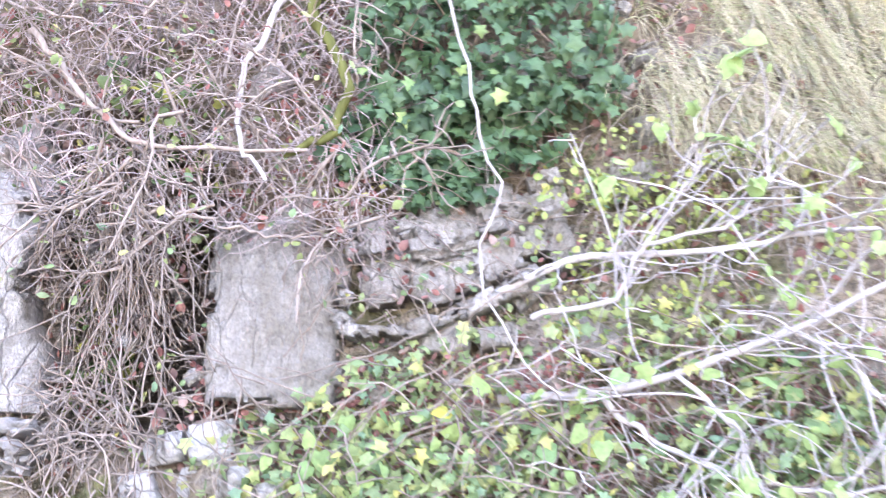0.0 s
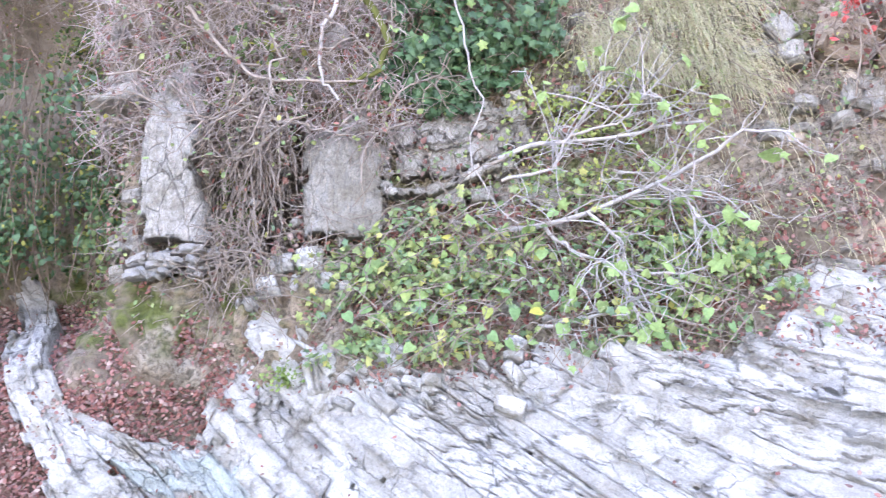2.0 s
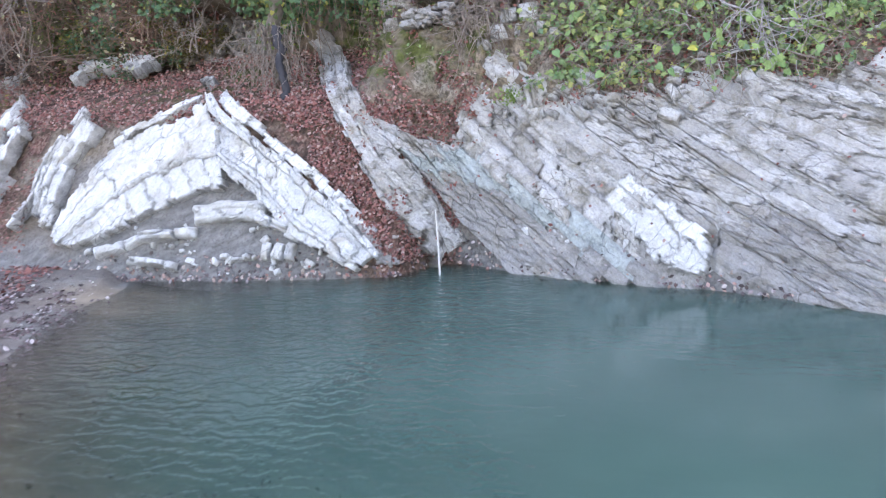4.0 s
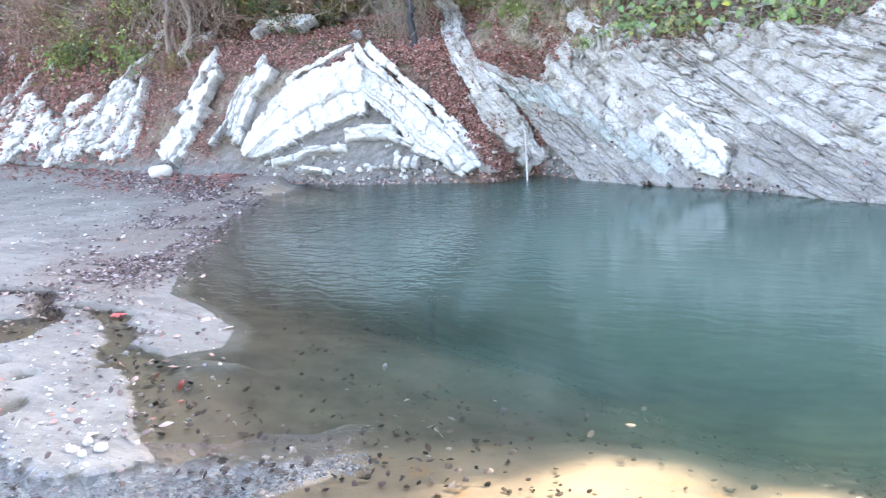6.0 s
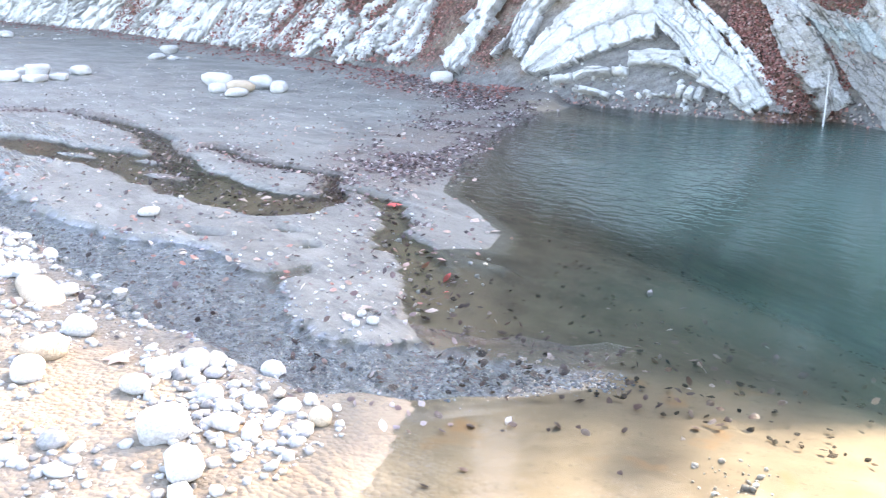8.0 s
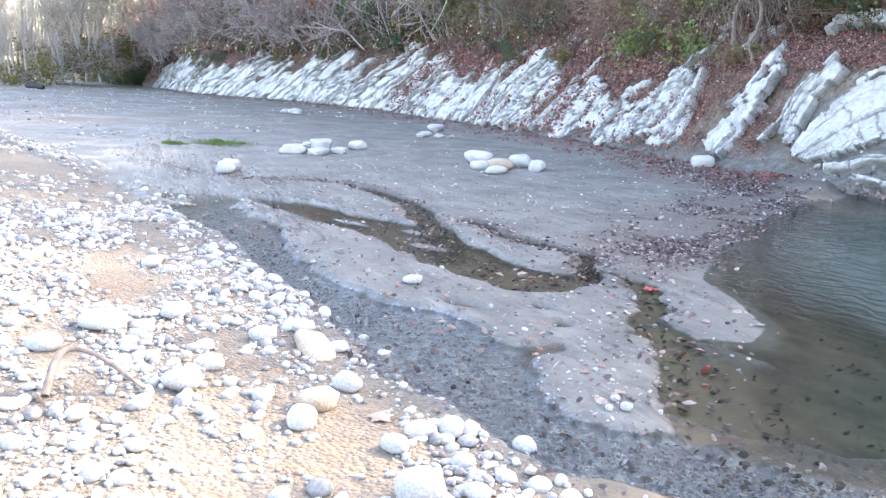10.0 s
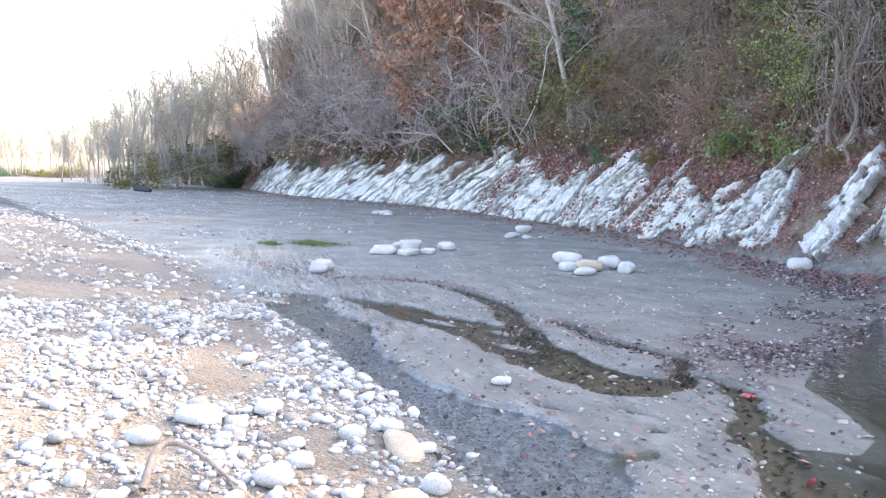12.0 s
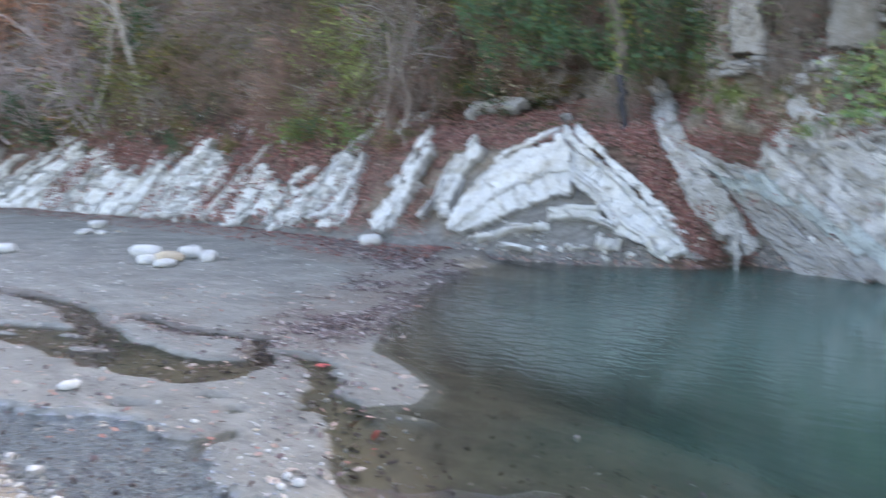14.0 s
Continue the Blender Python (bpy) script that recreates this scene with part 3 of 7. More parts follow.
# ---- ground: gravel bar, mud flat with rills, pool bed ----
GRAVEL_X = [-300, -60, -25, -10.8, -8.2, -6.8, -5.2, -3.9, -3.3, -2.75, -2.36, -1.9, -1.6, -0.5, 2, 8, 60]
GRAVEL_Y = [30, 12, 7.6, 5.3, 4.6, 4.15, 3.72, 3.28, 3.05, 2.9, 2.82, 2.66, 2.3, 2.15, 2.05, 2.0, 0.5]
SHORE_Y = [2.2, 3.0, 3.7, 4.23, 4.68, 4.95, 5.22, 5.36, 5.82, 6.37, 6.78, 7.04, 7.77, 8.73, 10.17, 11.9, 12.8, 15]
SHORE_X = [-1.55, -1.75, -2.0, -2.3, -2.62, -2.78, -2.86, -2.6, -2.68, -3.19, -3.7, -3.8, -4.11, -4.41, -4.81, -5.08, -4.9, -5.2]
STRAND_LINE = [(-9.4, 15.0), (-7.3, 13.4), (-5.9, 12.6), (-5.5, 11.6), (-5.3, 10.3), (-4.95, 9.0), (-4.75, 8.0), (-4.5, 7.2)]
# channels: x, y and half width along each
STREAM = [(-60, 22, 0.9), (-36.4, 17.8, 0.7), (-20.8, 10.6, 0.6), (-15.6, 7.9, 0.6), (-11.8, 6.35, 0.55), (-9.5, 5.4, 0.42), (-7.8, 4.95, 0.32), (-6.8, 4.47, 0.24), (-5.9, 4.17, 0.24), (-5.2, 4.02, 0.24), (-4.45, 3.97, 0.44), (-3.8, 3.72, 0.5), (-3.3, 3.5, 0.42), (-2.7, 3.24, 0.24), (-2.3, 3.16, 0.28), (-1.95, 3.4, 0.31), (-1.64, 3.58, 0.22), (-1.3, 3.8, 0.15), (-0.95, 4.02, 0.12), (-0.6, 4.22, 0.1)]
# the thin sheet of water that spreads over the silt beside the stream
SHEET = [(-24, 12.2, 0.5), (-20, 10.2, 0.6), (-16.9, 8.55, 0.8), (-15, 7.9, 1.1), (-12.9, 7.1, 1.25), (-10.5, 6.7, 1.15), (-8.5, 5.75, 0.7), (-7.4, 5.0, 0.4)]
RILL_FAR = [(-15.2, 7.6, 0.1), (-13, 7.48, 0.1), (-12, 7.55, 0.12), (-11.4, 8.05, 0.12), (-10.7, 8.4, 0.13), (-9.4, 8.15, 0.15), (-8.15, 7.57, 0.16), (-7.1, 6.85, 0.17), (-6.45, 6.33, 0.18), (-5.8, 5.8, 0.15)]
RILL_WIDE = [(-10.3, 6.42, 0.1), (-9.4, 6.5, 0.28), (-8.2, 6.35, 0.38), (-7.3, 6.33, 0.42), (-6.6, 6.2, 0.38), (-5.75, 5.8, 0.4), (-5.1, 5.65, 0.42), (-4.6, 5.65, 0.42), (-4.4, 5.85, 0.24), (-4.4, 6.2, 0.1)]
RILL_NEAR = [(-7.0, 7.4, 0.07), (-6.1, 6.98, 0.11), (-5.5, 6.87, 0.1), (-4.95, 6.85, 0.09), (-4.65, 6.5, 0.08), (-4.45, 6.2, 0.11)]
OUTLET = [(-4.45, 6.4, 0.05), (-4.17, 6.38, 0.08), (-3.76, 6.02, 0.12), (-3.33, 5.45, 0.12), (-2.87, 4.89, 0.14), (-2.45, 4.41, 0.18), (-2.1, 3.9, 0.22)]
SCOOPS = [(-4.05, 5.0, 0.16, 0.07), (-3.4, 4.2, 0.1, 0.2), (-3.65, 4.75, 0.09, 0.05), (-3.15, 5.0, 0.12, 0.08), (-4.5, 4.62, 0.2, 0.08)]


def near_line(x, y, line):
    """Distance to a line of points."""
    best = np.full(np.shape(x), 1e9)
    for (ax, ay, *_), (bx, by, *_) in zip(line[:-1], line[1:]):
        dx, dy = bx - ax, by - ay
        t = np.clip(((x - ax) * dx + (y - ay) * dy) / (dx * dx + dy * dy), 0, 1)
        best = np.minimum(best, np.hypot(x - ax - t * dx, y - ay - t * dy))
    return best


def channel(x, y, line):
    """How far from a channel's middle, in half widths: below 1 inside it."""
    best = np.full(np.shape(x), 1e9)
    for (ax, ay, aw), (bx, by, bw) in zip(line[:-1], line[1:]):
        dx, dy = bx - ax, by - ay
        t = np.clip(((x - ax) * dx + (y - ay) * dy) / (dx * dx + dy * dy), 0, 1)
        best = np.minimum(best, np.hypot(x - ax - t * dx, y - ay - t * dy) / (aw + t * (bw - aw)))
    return best


def ground_z(x, y):
    """Height of the river ground over the pool's water, which lies at 0."""
    x, y = np.asarray(x, float), np.asarray(y, float)
    p = np.stack([x, y, np.zeros_like(x)], -1).reshape(-1, 3)
    w1, w2, w3, w4 = (wavy(p, s, k).reshape(x.shape) for s, k in ((2.6, 1), (0.7, 2), (0.22, 3), (0.11, 4)))
    onto = np.interp(x, GRAVEL_X, GRAVEL_Y) - y + 0.1 * w2
    bar = 0.015 + (0.075 * onto + 0.012 * onto * np.maximum(0, w1)) * (1 + 0.045 * np.clip(-x - 3, 0, 22))
    bar = np.where(bar > 1.2, 1.2 + 0.25 * (1 - np.exp(-np.clip(bar - 1.2, 0, 9) / 0.25)), bar) + 0.014 * w2 + 0.007 * w3
    # silt: flow-smoothed, with shallow braids upstream
    flow = wavy((p @ np.array([[0.906, 0.423, 0], [-0.423, 0.906, 0], [0, 0, 1]]).T) * [0.28, 1.5, 1] if p.size else p, 0.9, 5).reshape(x.shape)
    flat = 0.024 + 0.01 * w1 + 0.006 * w2 + 0.003 * w3 + 0.003 * np.clip(-x - 4, 0, 30) + 0.12 * smooth(1.6, 0.0, base_y(x) - y)
    flat = flat - 0.02 * smooth(0.25, 0.8, flow) * smooth(-7, -11, x) * smooth(4.5, 1.5, np.abs(near_line(x, y, STREAM)))
    flat = flat + 0.5 * smooth(-35, -75, x) * smooth(0, 10, base_y(x) - y)
    dx, dy, db = x - np.interp(y, SHORE_Y, SHORE_X) + 0.05 * w2 + 0.03 * w3, y - np.interp(x, GRAVEL_X, GRAVEL_Y) + 0.12 * w2, base_y(x) - y + 0.35
    inside = np.minimum(np.minimum(dx, dy), db)
    deep = 0.045 * smooth(0, 0.5, inside) + 0.05 * smooth(0.5, 1.8, dy) * smooth(0, 1, dx)
    deep = deep + 1.25 * smooth(0.2, 5.4, dx + 0.3 * w1) * smooth(0.7, 5.6, dy + 0.4 * w1) * smooth(0, 1.6, db)
    deep = deep + 0.12 * smooth(0.2, 3.0, dx) * smooth(1.6, 3.6, dy) * smooth(0, 0.8, db)
    # the sand hump where the stream enters, just under the water
    sandy = smooth(1.15, 0.3, np.hypot((x + 0.6 - 0.3 * (y - 3)) / 1.5, (y - 3.05) / 0.75) + 0.12 * w2)
    deep = deep * (1 - 0.75 * sandy) + 0.006 * sandy
    z = np.where(onto > 0, bar, np.where(inside > 0, -deep + 0.004 * w3, flat * smooth(0, 0.3, -inside) + 0.002))
    # rills and the stream, cut below the water's level with ragged steep lips
    for line, cut, stray in ((STREAM, 0.055, 1.0), (RILL_FAR, 0.075, 0.8), (RILL_WIDE, 0.065, 0.9), (RILL_NEAR, 0.07, 0.7), (OUTLET, 0.05, 0.8)):
        far = channel(x + stray * (0.07 * w2 + 0.045 * w3 + 0.02 * w4), y + stray * (0.06 * w2 + 0.05 * w3 + 0.025 * w4), line)
        cutting = np.where(onto > 0.5, 0, smooth(1.12, 0.86, far) * (z > -0.05))
        wet = smooth(-12.5, -8.5, x)
        z = z * (1 - cutting) + ((z - 0.02) * (1 - wet) + np.minimum(z - cut, -0.5 * cut) * wet) * cutting
    for cx, cy, rx, ry in SCOOPS:
        z = z - 0.045 * smooth(1.2, 0.7, np.hypot((x - cx) / rx, (y - cy) / ry) + 0.35 * w3 + 0.2 * w4)
    for cx, cy, rx, ry in ((-6.25, 5.98, 0.34, 0.12), (-6.95, 6.42, 0.3, 0.08), (-4.9, 6.05, 0.22, 0.06), (-7.9, 6.3, 0.4, 0.08), (-2.5, 5.08, 0.42, 0.1)):
        hump = smooth(1.2, 0.6, np.hypot((x - cx + 0.3 * (y - cy)) / rx, (y - cy) / ry) + 0.2 * w3)
        z = np.maximum(z, z * (1 - hump) + (0.014 if cx < -3 else -0.008) * hump)
    return z


def graded(low, high, step, grow, reach):
    """Coordinates with fine steps between low and high, growing beyond."""
    inner = list(np.arange(low, high, step))
    a, s = inner[-1], step
    while a < reach:
        s *= grow
        a += s
        inner.append(a)
    a, s, left = inner[0], step, []
    while a > -reach:
        s *= grow
        a -= s
        left.append(a)
    return np.array(left[::-1] + inner)


def sheet(name, xs, ys, height, material):
    gx, gy = np.meshgrid(xs, ys, indexing="ij")
    gz = height(gx, gy)
    index = np.arange(gx.size).reshape(gx.shape)
    faces = np.stack([index[:-1, :-1], index[1:, :-1], index[1:, 1:], index[:-1, 1:]], -1).reshape(-1, 4)
    return mesh_of(name, np.stack([gx, gy, gz], -1).reshape(-1, 3), faces, material), gx.ravel(), gy.ravel(), gz.ravel()


def paint(me, name, values):
    layer = me.attributes.new(name, "FLOAT", "POINT")
    layer.data.foreach_set("value", np.ascontiguousarray(values, dtype=np.float32))


def ground_material():
    n = Nodes("river_ground")
    gravel, mud, sand, litter, riffle, deep = (n.mask(k) for k in ("gravel", "mud", "sand", "litter", "riffle", "deep"))
    # silt: smooth grey with drying tones and faint flow lines
    mud_c = n.ramp(n.noise(0.9, 7, n.stretch((1, 1.6, 1))), (0.3, (0.14, 0.141, 0.126)), (0.5, (0.19, 0.191, 0.17)), (0.72, (0.255, 0.255, 0.226)))
    mud_c = n.mix(n.ramp(n.noise(0.05, 4), (0.58, 0.0), (0.7, 0.6)), mud_c, (0.12, 0.1, 0.09))
    mud_c = n.mix(n.ramp(n.noise(0.022, 3), (0.64, 0.0), (0.7, 0.7)), mud_c, (0.42, 0.4, 0.38))
    mud_c = n.mix(n.ramp(n.noise(0.35, 7, n.stretch((0.7, 2.6, 1), (0, 0, 25)), 0.7), (0.36, 0.65), (0.48, 0.0)), mud_c, (0.1, 0.1, 0.098))
    mud_c = n.mix(n.ramp(n.noise(0.5, 6, n.stretch((0.3, 3.2, 1), (0, 0, 25)), 0.7), (0.55, 0.0), (0.68, 0.55)), mud_c, (0.33, 0.33, 0.3))
    mud_c = n.mix(n.ramp(n.noise(1.1, 5, rough=0.7), (0.36, 0.6), (0.5, 0.0)), mud_c, (0.09, 0.088, 0.078))
    # gravel: stones of two sizes between sand
    big, small = n.cells(0.075), n.cells(0.028)
    tone = n.ramp(n.calc("FRACT", n.calc("MULTIPLY", big.outputs["Color"], 3.7)), (0.0, (0.13, 0.12, 0.105)), (0.4, (0.19, 0.175, 0.15)), (0.75, (0.28, 0.26, 0.23)), (1.0, (0.22, 0.17, 0.115)))
    gravel_c = n.mix(n.ramp(big.outputs["Distance"], (0.25, 0.0), (0.6, 0.85)), tone, (0.17, 0.14, 0.105))
    gravel_c = n.mix(0.5, gravel_c, n.ramp(small.outputs["Color"], (0.1, (0.12, 0.105, 0.085)), (0.9, (0.32, 0.295, 0.25))))
    sand_c = n.ramp(n.noise(0.7, 7, n.stretch((1, 1.5, 1), (0, 0, -30)), 0.6), (0.28, (0.18, 0.14, 0.1)), (0.5, (0.27, 0.215, 0.15)), (0.75, (0.36, 0.29, 0.21)))
    sand_c = n.mix(n.ramp(n.noise(0.03, 4), (0.6, 0.0), (0.72, 0.6)), sand_c, (0.12, 0.1, 0.08))
    sand_c = n.mix(n.ramp(n.noise(0.35, 3), (0.6, 0.0), (0.72, 0.55)), sand_c, (0.4, 0.2, 0.07))
    litter_c = n.ramp(n.noise(0.035, 6, rough=0.75), (0.3, (0.06, 0.05, 0.042)), (0.5, (0.15, 0.12, 0.1)), (0.7, (0.25, 0.22, 0.19)))
    # riffle bed: pale blue cells carry the sky's reflection in the colour
    riffle_glint_c = n.ramp(n.cells(0.045).outputs["Color"], (0.1, (0.17, 0.185, 0.22)), (0.55, (0.3, 0.325, 0.375)), (0.95, (0.46, 0.49, 0.54)))
    colour = n.mix(gravel, mud_c, gravel_c)
    colour = n.mix(n.mask("wet"), colour, n.ramp(n.noise(0.3, 6, rough=0.65), (0.3, (0.06, 0.056, 0.044)), (0.7, (0.15, 0.132, 0.098))))
    colour = n.mix(sand, colour, sand_c)
    colour = n.mix(litter, colour, litter_c)
    colour = n.mix(riffle, colour, riffle_glint_c)
    colour = n.mix(deep, colour, n.ramp(n.noise(0.5, 5, n.stretch((1, 2, 1))), (0.35, (0.11, 0.14, 0.115)), (0.65, (0.19, 0.22, 0.18))))
    stones = n.calc("MULTIPLY", n.calc("SUBTRACT", 0.5, n.calc("MULTIPLY", n.calc("ADD", big.outputs["Distance"], small.outputs["Distance"]), 0.4)), n.calc("MAXIMUM", gravel, n.calc("MULTIPLY", n.calc("ADD", riffle, litter), 0.6)))
    flow = n.calc("MULTIPLY", n.noise(0.22, 3, n.stretch((0.7, 2.2, 1), (0, 0, 25))), n.calc("MULTIPLY", n.mask("film"), 2.0))
    silt = n.calc("ADD", n.calc("MULTIPLY", n.noise(0.16, 7, n.stretch((1, 2.2, 1), (0, 0, 20)), 0.7), 0.7), n.calc("MULTIPLY", n.noise(0.6, 4, n.stretch((0.5, 2.4, 1), (0, 0, 25)), 0.6), 0.5))
    silt = n.calc("MULTIPLY", silt, n.calc("SUBTRACT", 1.0, n.calc("MULTIPLY", n.calc("MAXIMUM", sand, n.mask("wet")), 0.92)))
    normal = n.bump(n.calc("ADD", n.calc("ADD", stones, flow), silt), 0.045, 0.9)
    rough = n.calc("SUBTRACT", 0.82, n.calc("MULTIPLY", mud, n.ramp(n.noise(1.4, 4), (0.35, 0.2), (0.65, 0.4))))
    film = n.mask("film")
    braid = n.ramp(n.noise(0.8, 6, n.stretch((0.22, 2.6, 1), (0, 0, 25)), 0.65), (0.42, 0.0), (0.55, 1.0))
    rough = n.calc("SUBTRACT", rough, n.calc("MULTIPLY", n.calc("MAXIMUM", n.calc("MULTIPLY", film, braid), riffle), 0.36), True)
    return n.done(colour, rough, normal, 0.5)


def water_material():
    """Clear shallow water that turns milky green with depth, mirroring the bank."""
    n = Nodes("river_water")
    deep = n.mask("depth")
    clear = n.add("ShaderNodeBsdfTransparent")
    clear.inputs["Color"].default_value = (0.86, 0.9, 0.86, 1)
    body = n.add("ShaderNodeBsdfDiffuse")
    n.put(n.ramp(n.noise(2.5, 3), (0.3, (0.034, 0.083, 0.072)), (0.7, (0.052, 0.112, 0.098))), body.inputs["Color"])
    inner = n.add("ShaderNodeMixShader")
    n.put(deep, inner.inputs[0])
    n.tree.links.new(clear.outputs[0], inner.inputs[1])
    n.tree.links.new(body.outputs[0], inner.inputs[2])
    shine = n.add("ShaderNodeBsdfGlossy")
    shine.inputs["Roughness"].default_value = 0.03
    ripple = n.add("ShaderNodeTexWave", wave_type="BANDS", bands_direction="Y")
    n.put(n.stretch((1.0, 1.0, 1), (0, 0, 14)), ripple.inputs["Vector"])
    for key, value in (("Scale", 1.7), ("Distortion", 11.0), ("Detail", 4.0), ("Detail Scale", 2.4)):
        ripple.inputs[key].default_value = value
    fret = n.calc("MULTIPLY", ripple.outputs["Fac"], n.mask("ripple"))
    fret = n.calc("ADD", fret, n.calc("MULTIPLY", n.noise(0.08, 3, n.stretch((0.6, 1.4, 1), (0, 0, 30))), n.calc("MULTIPLY", n.mask("rapid"), 24.0)))
    normal = n.bump(n.calc("ADD", fret, n.calc("MULTIPLY", n.noise(0.24, 5, n.stretch((0.45, 1.6, 1), (0, 0, 14))), 0.3)), 0.014, 0.8)
    n.put(normal, shine.inputs["Normal"])
    fresnel = n.add("ShaderNodeFresnel")
    fresnel.inputs["IOR"].default_value = 1.33
    n.put(normal, fresnel.inputs["Normal"])
    both = n.add("ShaderNodeMixShader")
    n.put(fresnel.outputs[0], both.inputs[0])
    n.tree.links.new(inner.outputs[0], both.inputs[1])
    n.tree.links.new(shine.outputs[0], both.inputs[2])
    n.tree.links.new(both.outputs[0], n.out.inputs["Surface"])
    return n.mat


GROUND = ground_material()
WATER = water_material()
xs, ys = graded(-12, 3.0, 0.05, 1.065, 2500), graded(1.5, 15.0, 0.05, 1.075, 2500)
me, gx, gy, gz = sheet("ground", xs, ys, lambda x, y: np.where(y > base_y(x) + 1.0, -0.3, ground_z(x, y)), GROUND)
p3 = np.stack([gx, gy, 0 * gx], 1)
s1, s2 = wavy(p3, 1.1, 21), wavy(p3, 0.3, 22)
onto = np.interp(gx, GRAVEL_X, GRAVEL_Y) - gy
into_pool = np.minimum(gx - np.interp(gy, SHORE_Y, SHORE_X), -onto)
gravel_mask = smooth(-0.5, 0.25, onto + 0.3 * s1 + 0.15 * s2)
gravel_mask = np.maximum(gravel_mask, 0.8 * smooth(-18, -30, gx) * smooth(-0.3, 0.4, s1 + s2 * 0.5))
paint(me, "gravel", gravel_mask)
paint(me, "mud", (1 - gravel_mask) * (gz > -0.02))
mound = smooth(0.4, -0.15, gy - 3.95 - 0.55 * (np.clip(gx, -2.2, 0.6) + 0.9) + 0.2 * s1)
shelf = smooth(-0.3, 0.05, into_pool) * smooth(-0.6, -0.12, gz) * mound
sand_mask = np.maximum(shelf, 0.75 * smooth(0.25, -0.15, onto - 0.9 - 0.5 * s1) * smooth(-0.3, 0.4, onto) * smooth(-6.5, -1.5, gx))
sand_mask = np.maximum(sand_mask, 0.6 * smooth(-0.008, -0.04, gz) * smooth(0.5, 0.2, np.minimum(near_line(gx, gy, RILL_WIDE), near_line(gx, gy, OUTLET))))
sand_mask = np.maximum(sand_mask, smooth(1.3, 0.5, np.hypot((gx + 4.6) / 1.2, (gy - 12.6) / 0.6)) * 0.9)
bar_sand = smooth(-0.15, 0.35, wavy(p3 * [1, 1.8, 1], 1.1, 25) + 0.25 * s2 + 0.1) * smooth(0.0, 0.4, onto) * smooth(-22, -9, gx)
sand_mask = np.maximum(sand_mask, 0.5 * bar_sand)
sand_mask = sand_mask * (1 - 0.45 * smooth(-2.5, -1.8, gx + 0.3 * s1) * smooth(0.0, 0.2, onto) * smooth(1.1, 0.5, onto + 0.2 * s1))
paint(me, "sand", np.clip(sand_mask, 0, 1))
strand = near_line(gx, gy, STRAND_LINE)
litter_mask = smooth(1.15, 0.2, strand + 0.4 * s1 + 0.45 * s2) * 0.75
rill_far = np.minimum(near_line(gx, gy, RILL_FAR), near_line(gx, gy, RILL_NEAR))
litter_mask = np.maximum(litter_mask, 0.85 * smooth(0.3, 0.1, rill_far + 0.1 * s2))
litter_mask = np.maximum(litter_mask, 0.7 * smooth(1.0, 0.2, base_y(gx) - gy + 0.3 * s1) * (gx < -5))
paint(me, "litter", litter_mask * (gz > -0.05))
riffle_mask = smooth(-0.004, -0.016, gz) * smooth(1.1, 0.95, channel(gx, gy, STREAM)) * (0.35 + 0.65 * smooth(-11, -6.5, gx)) * smooth(-30, -12, gx) * smooth(-0.9, -1.8, gx + 0.25 * s2)
paint(me, "riffle", riffle_mask)
paint(me, "deep", smooth(-0.2, -0.9, gz))
paint(me, "wet", np.maximum(smooth(0.0, -0.03, gz), 0.75 * smooth(-2.5, -1.8, gx + 0.3 * s1) * smooth(1.1, 0.5, onto + 0.2 * s1)))
paint(me, "film", smooth(1.35, 0.7, channel(gx, gy, SHEET) + 0.4 * s1) * (1 - 0.8 * gravel_mask))
ground = part("ground", me)
tagged(ground, "grey silt flat, pebbly gravel bar and sandy pool bed", "ground", kind="structure")

wx, wy = graded(-14, 8, 0.14, 1.12, 40), graded(1.5, 14.5, 0.14, 1.15, 34)
wx, wy = wx[(wx > -62) & (wx < 40)], wy[(wy > -8) & (wy < 34)]
me, gx, gy, gz = sheet("river_water", wx, wy, lambda x, y: 0 * x, WATER)
bed_z = ground_z(gx, gy)
paint(me, "depth", 1 - np.exp(-np.maximum(-bed_z - 0.08, 0) * 2.4))
paint(me, "ripple", 0.03 + 0.9 * smooth(8.6, 11.2, gy) * smooth(13.8, 12.6, gy) * smooth(0.5, -2.0, gx) + 0.25 * smooth(6.0, 7.8, gy) * smooth(0.5, -2.0, gx) + 0.5 * smooth(5.5, 3.2, gy) * smooth(1, 4, gx))
paint(me, "rapid", smooth(1.7, 0.8, channel(gx, gy, STREAM)) * smooth(-1.0, -1.9, gx))
water = part("river_water", me)
water.visible_shadow = False
tagged(water, "still green pool and thin clear rills of a small river", "water", kind="structure")

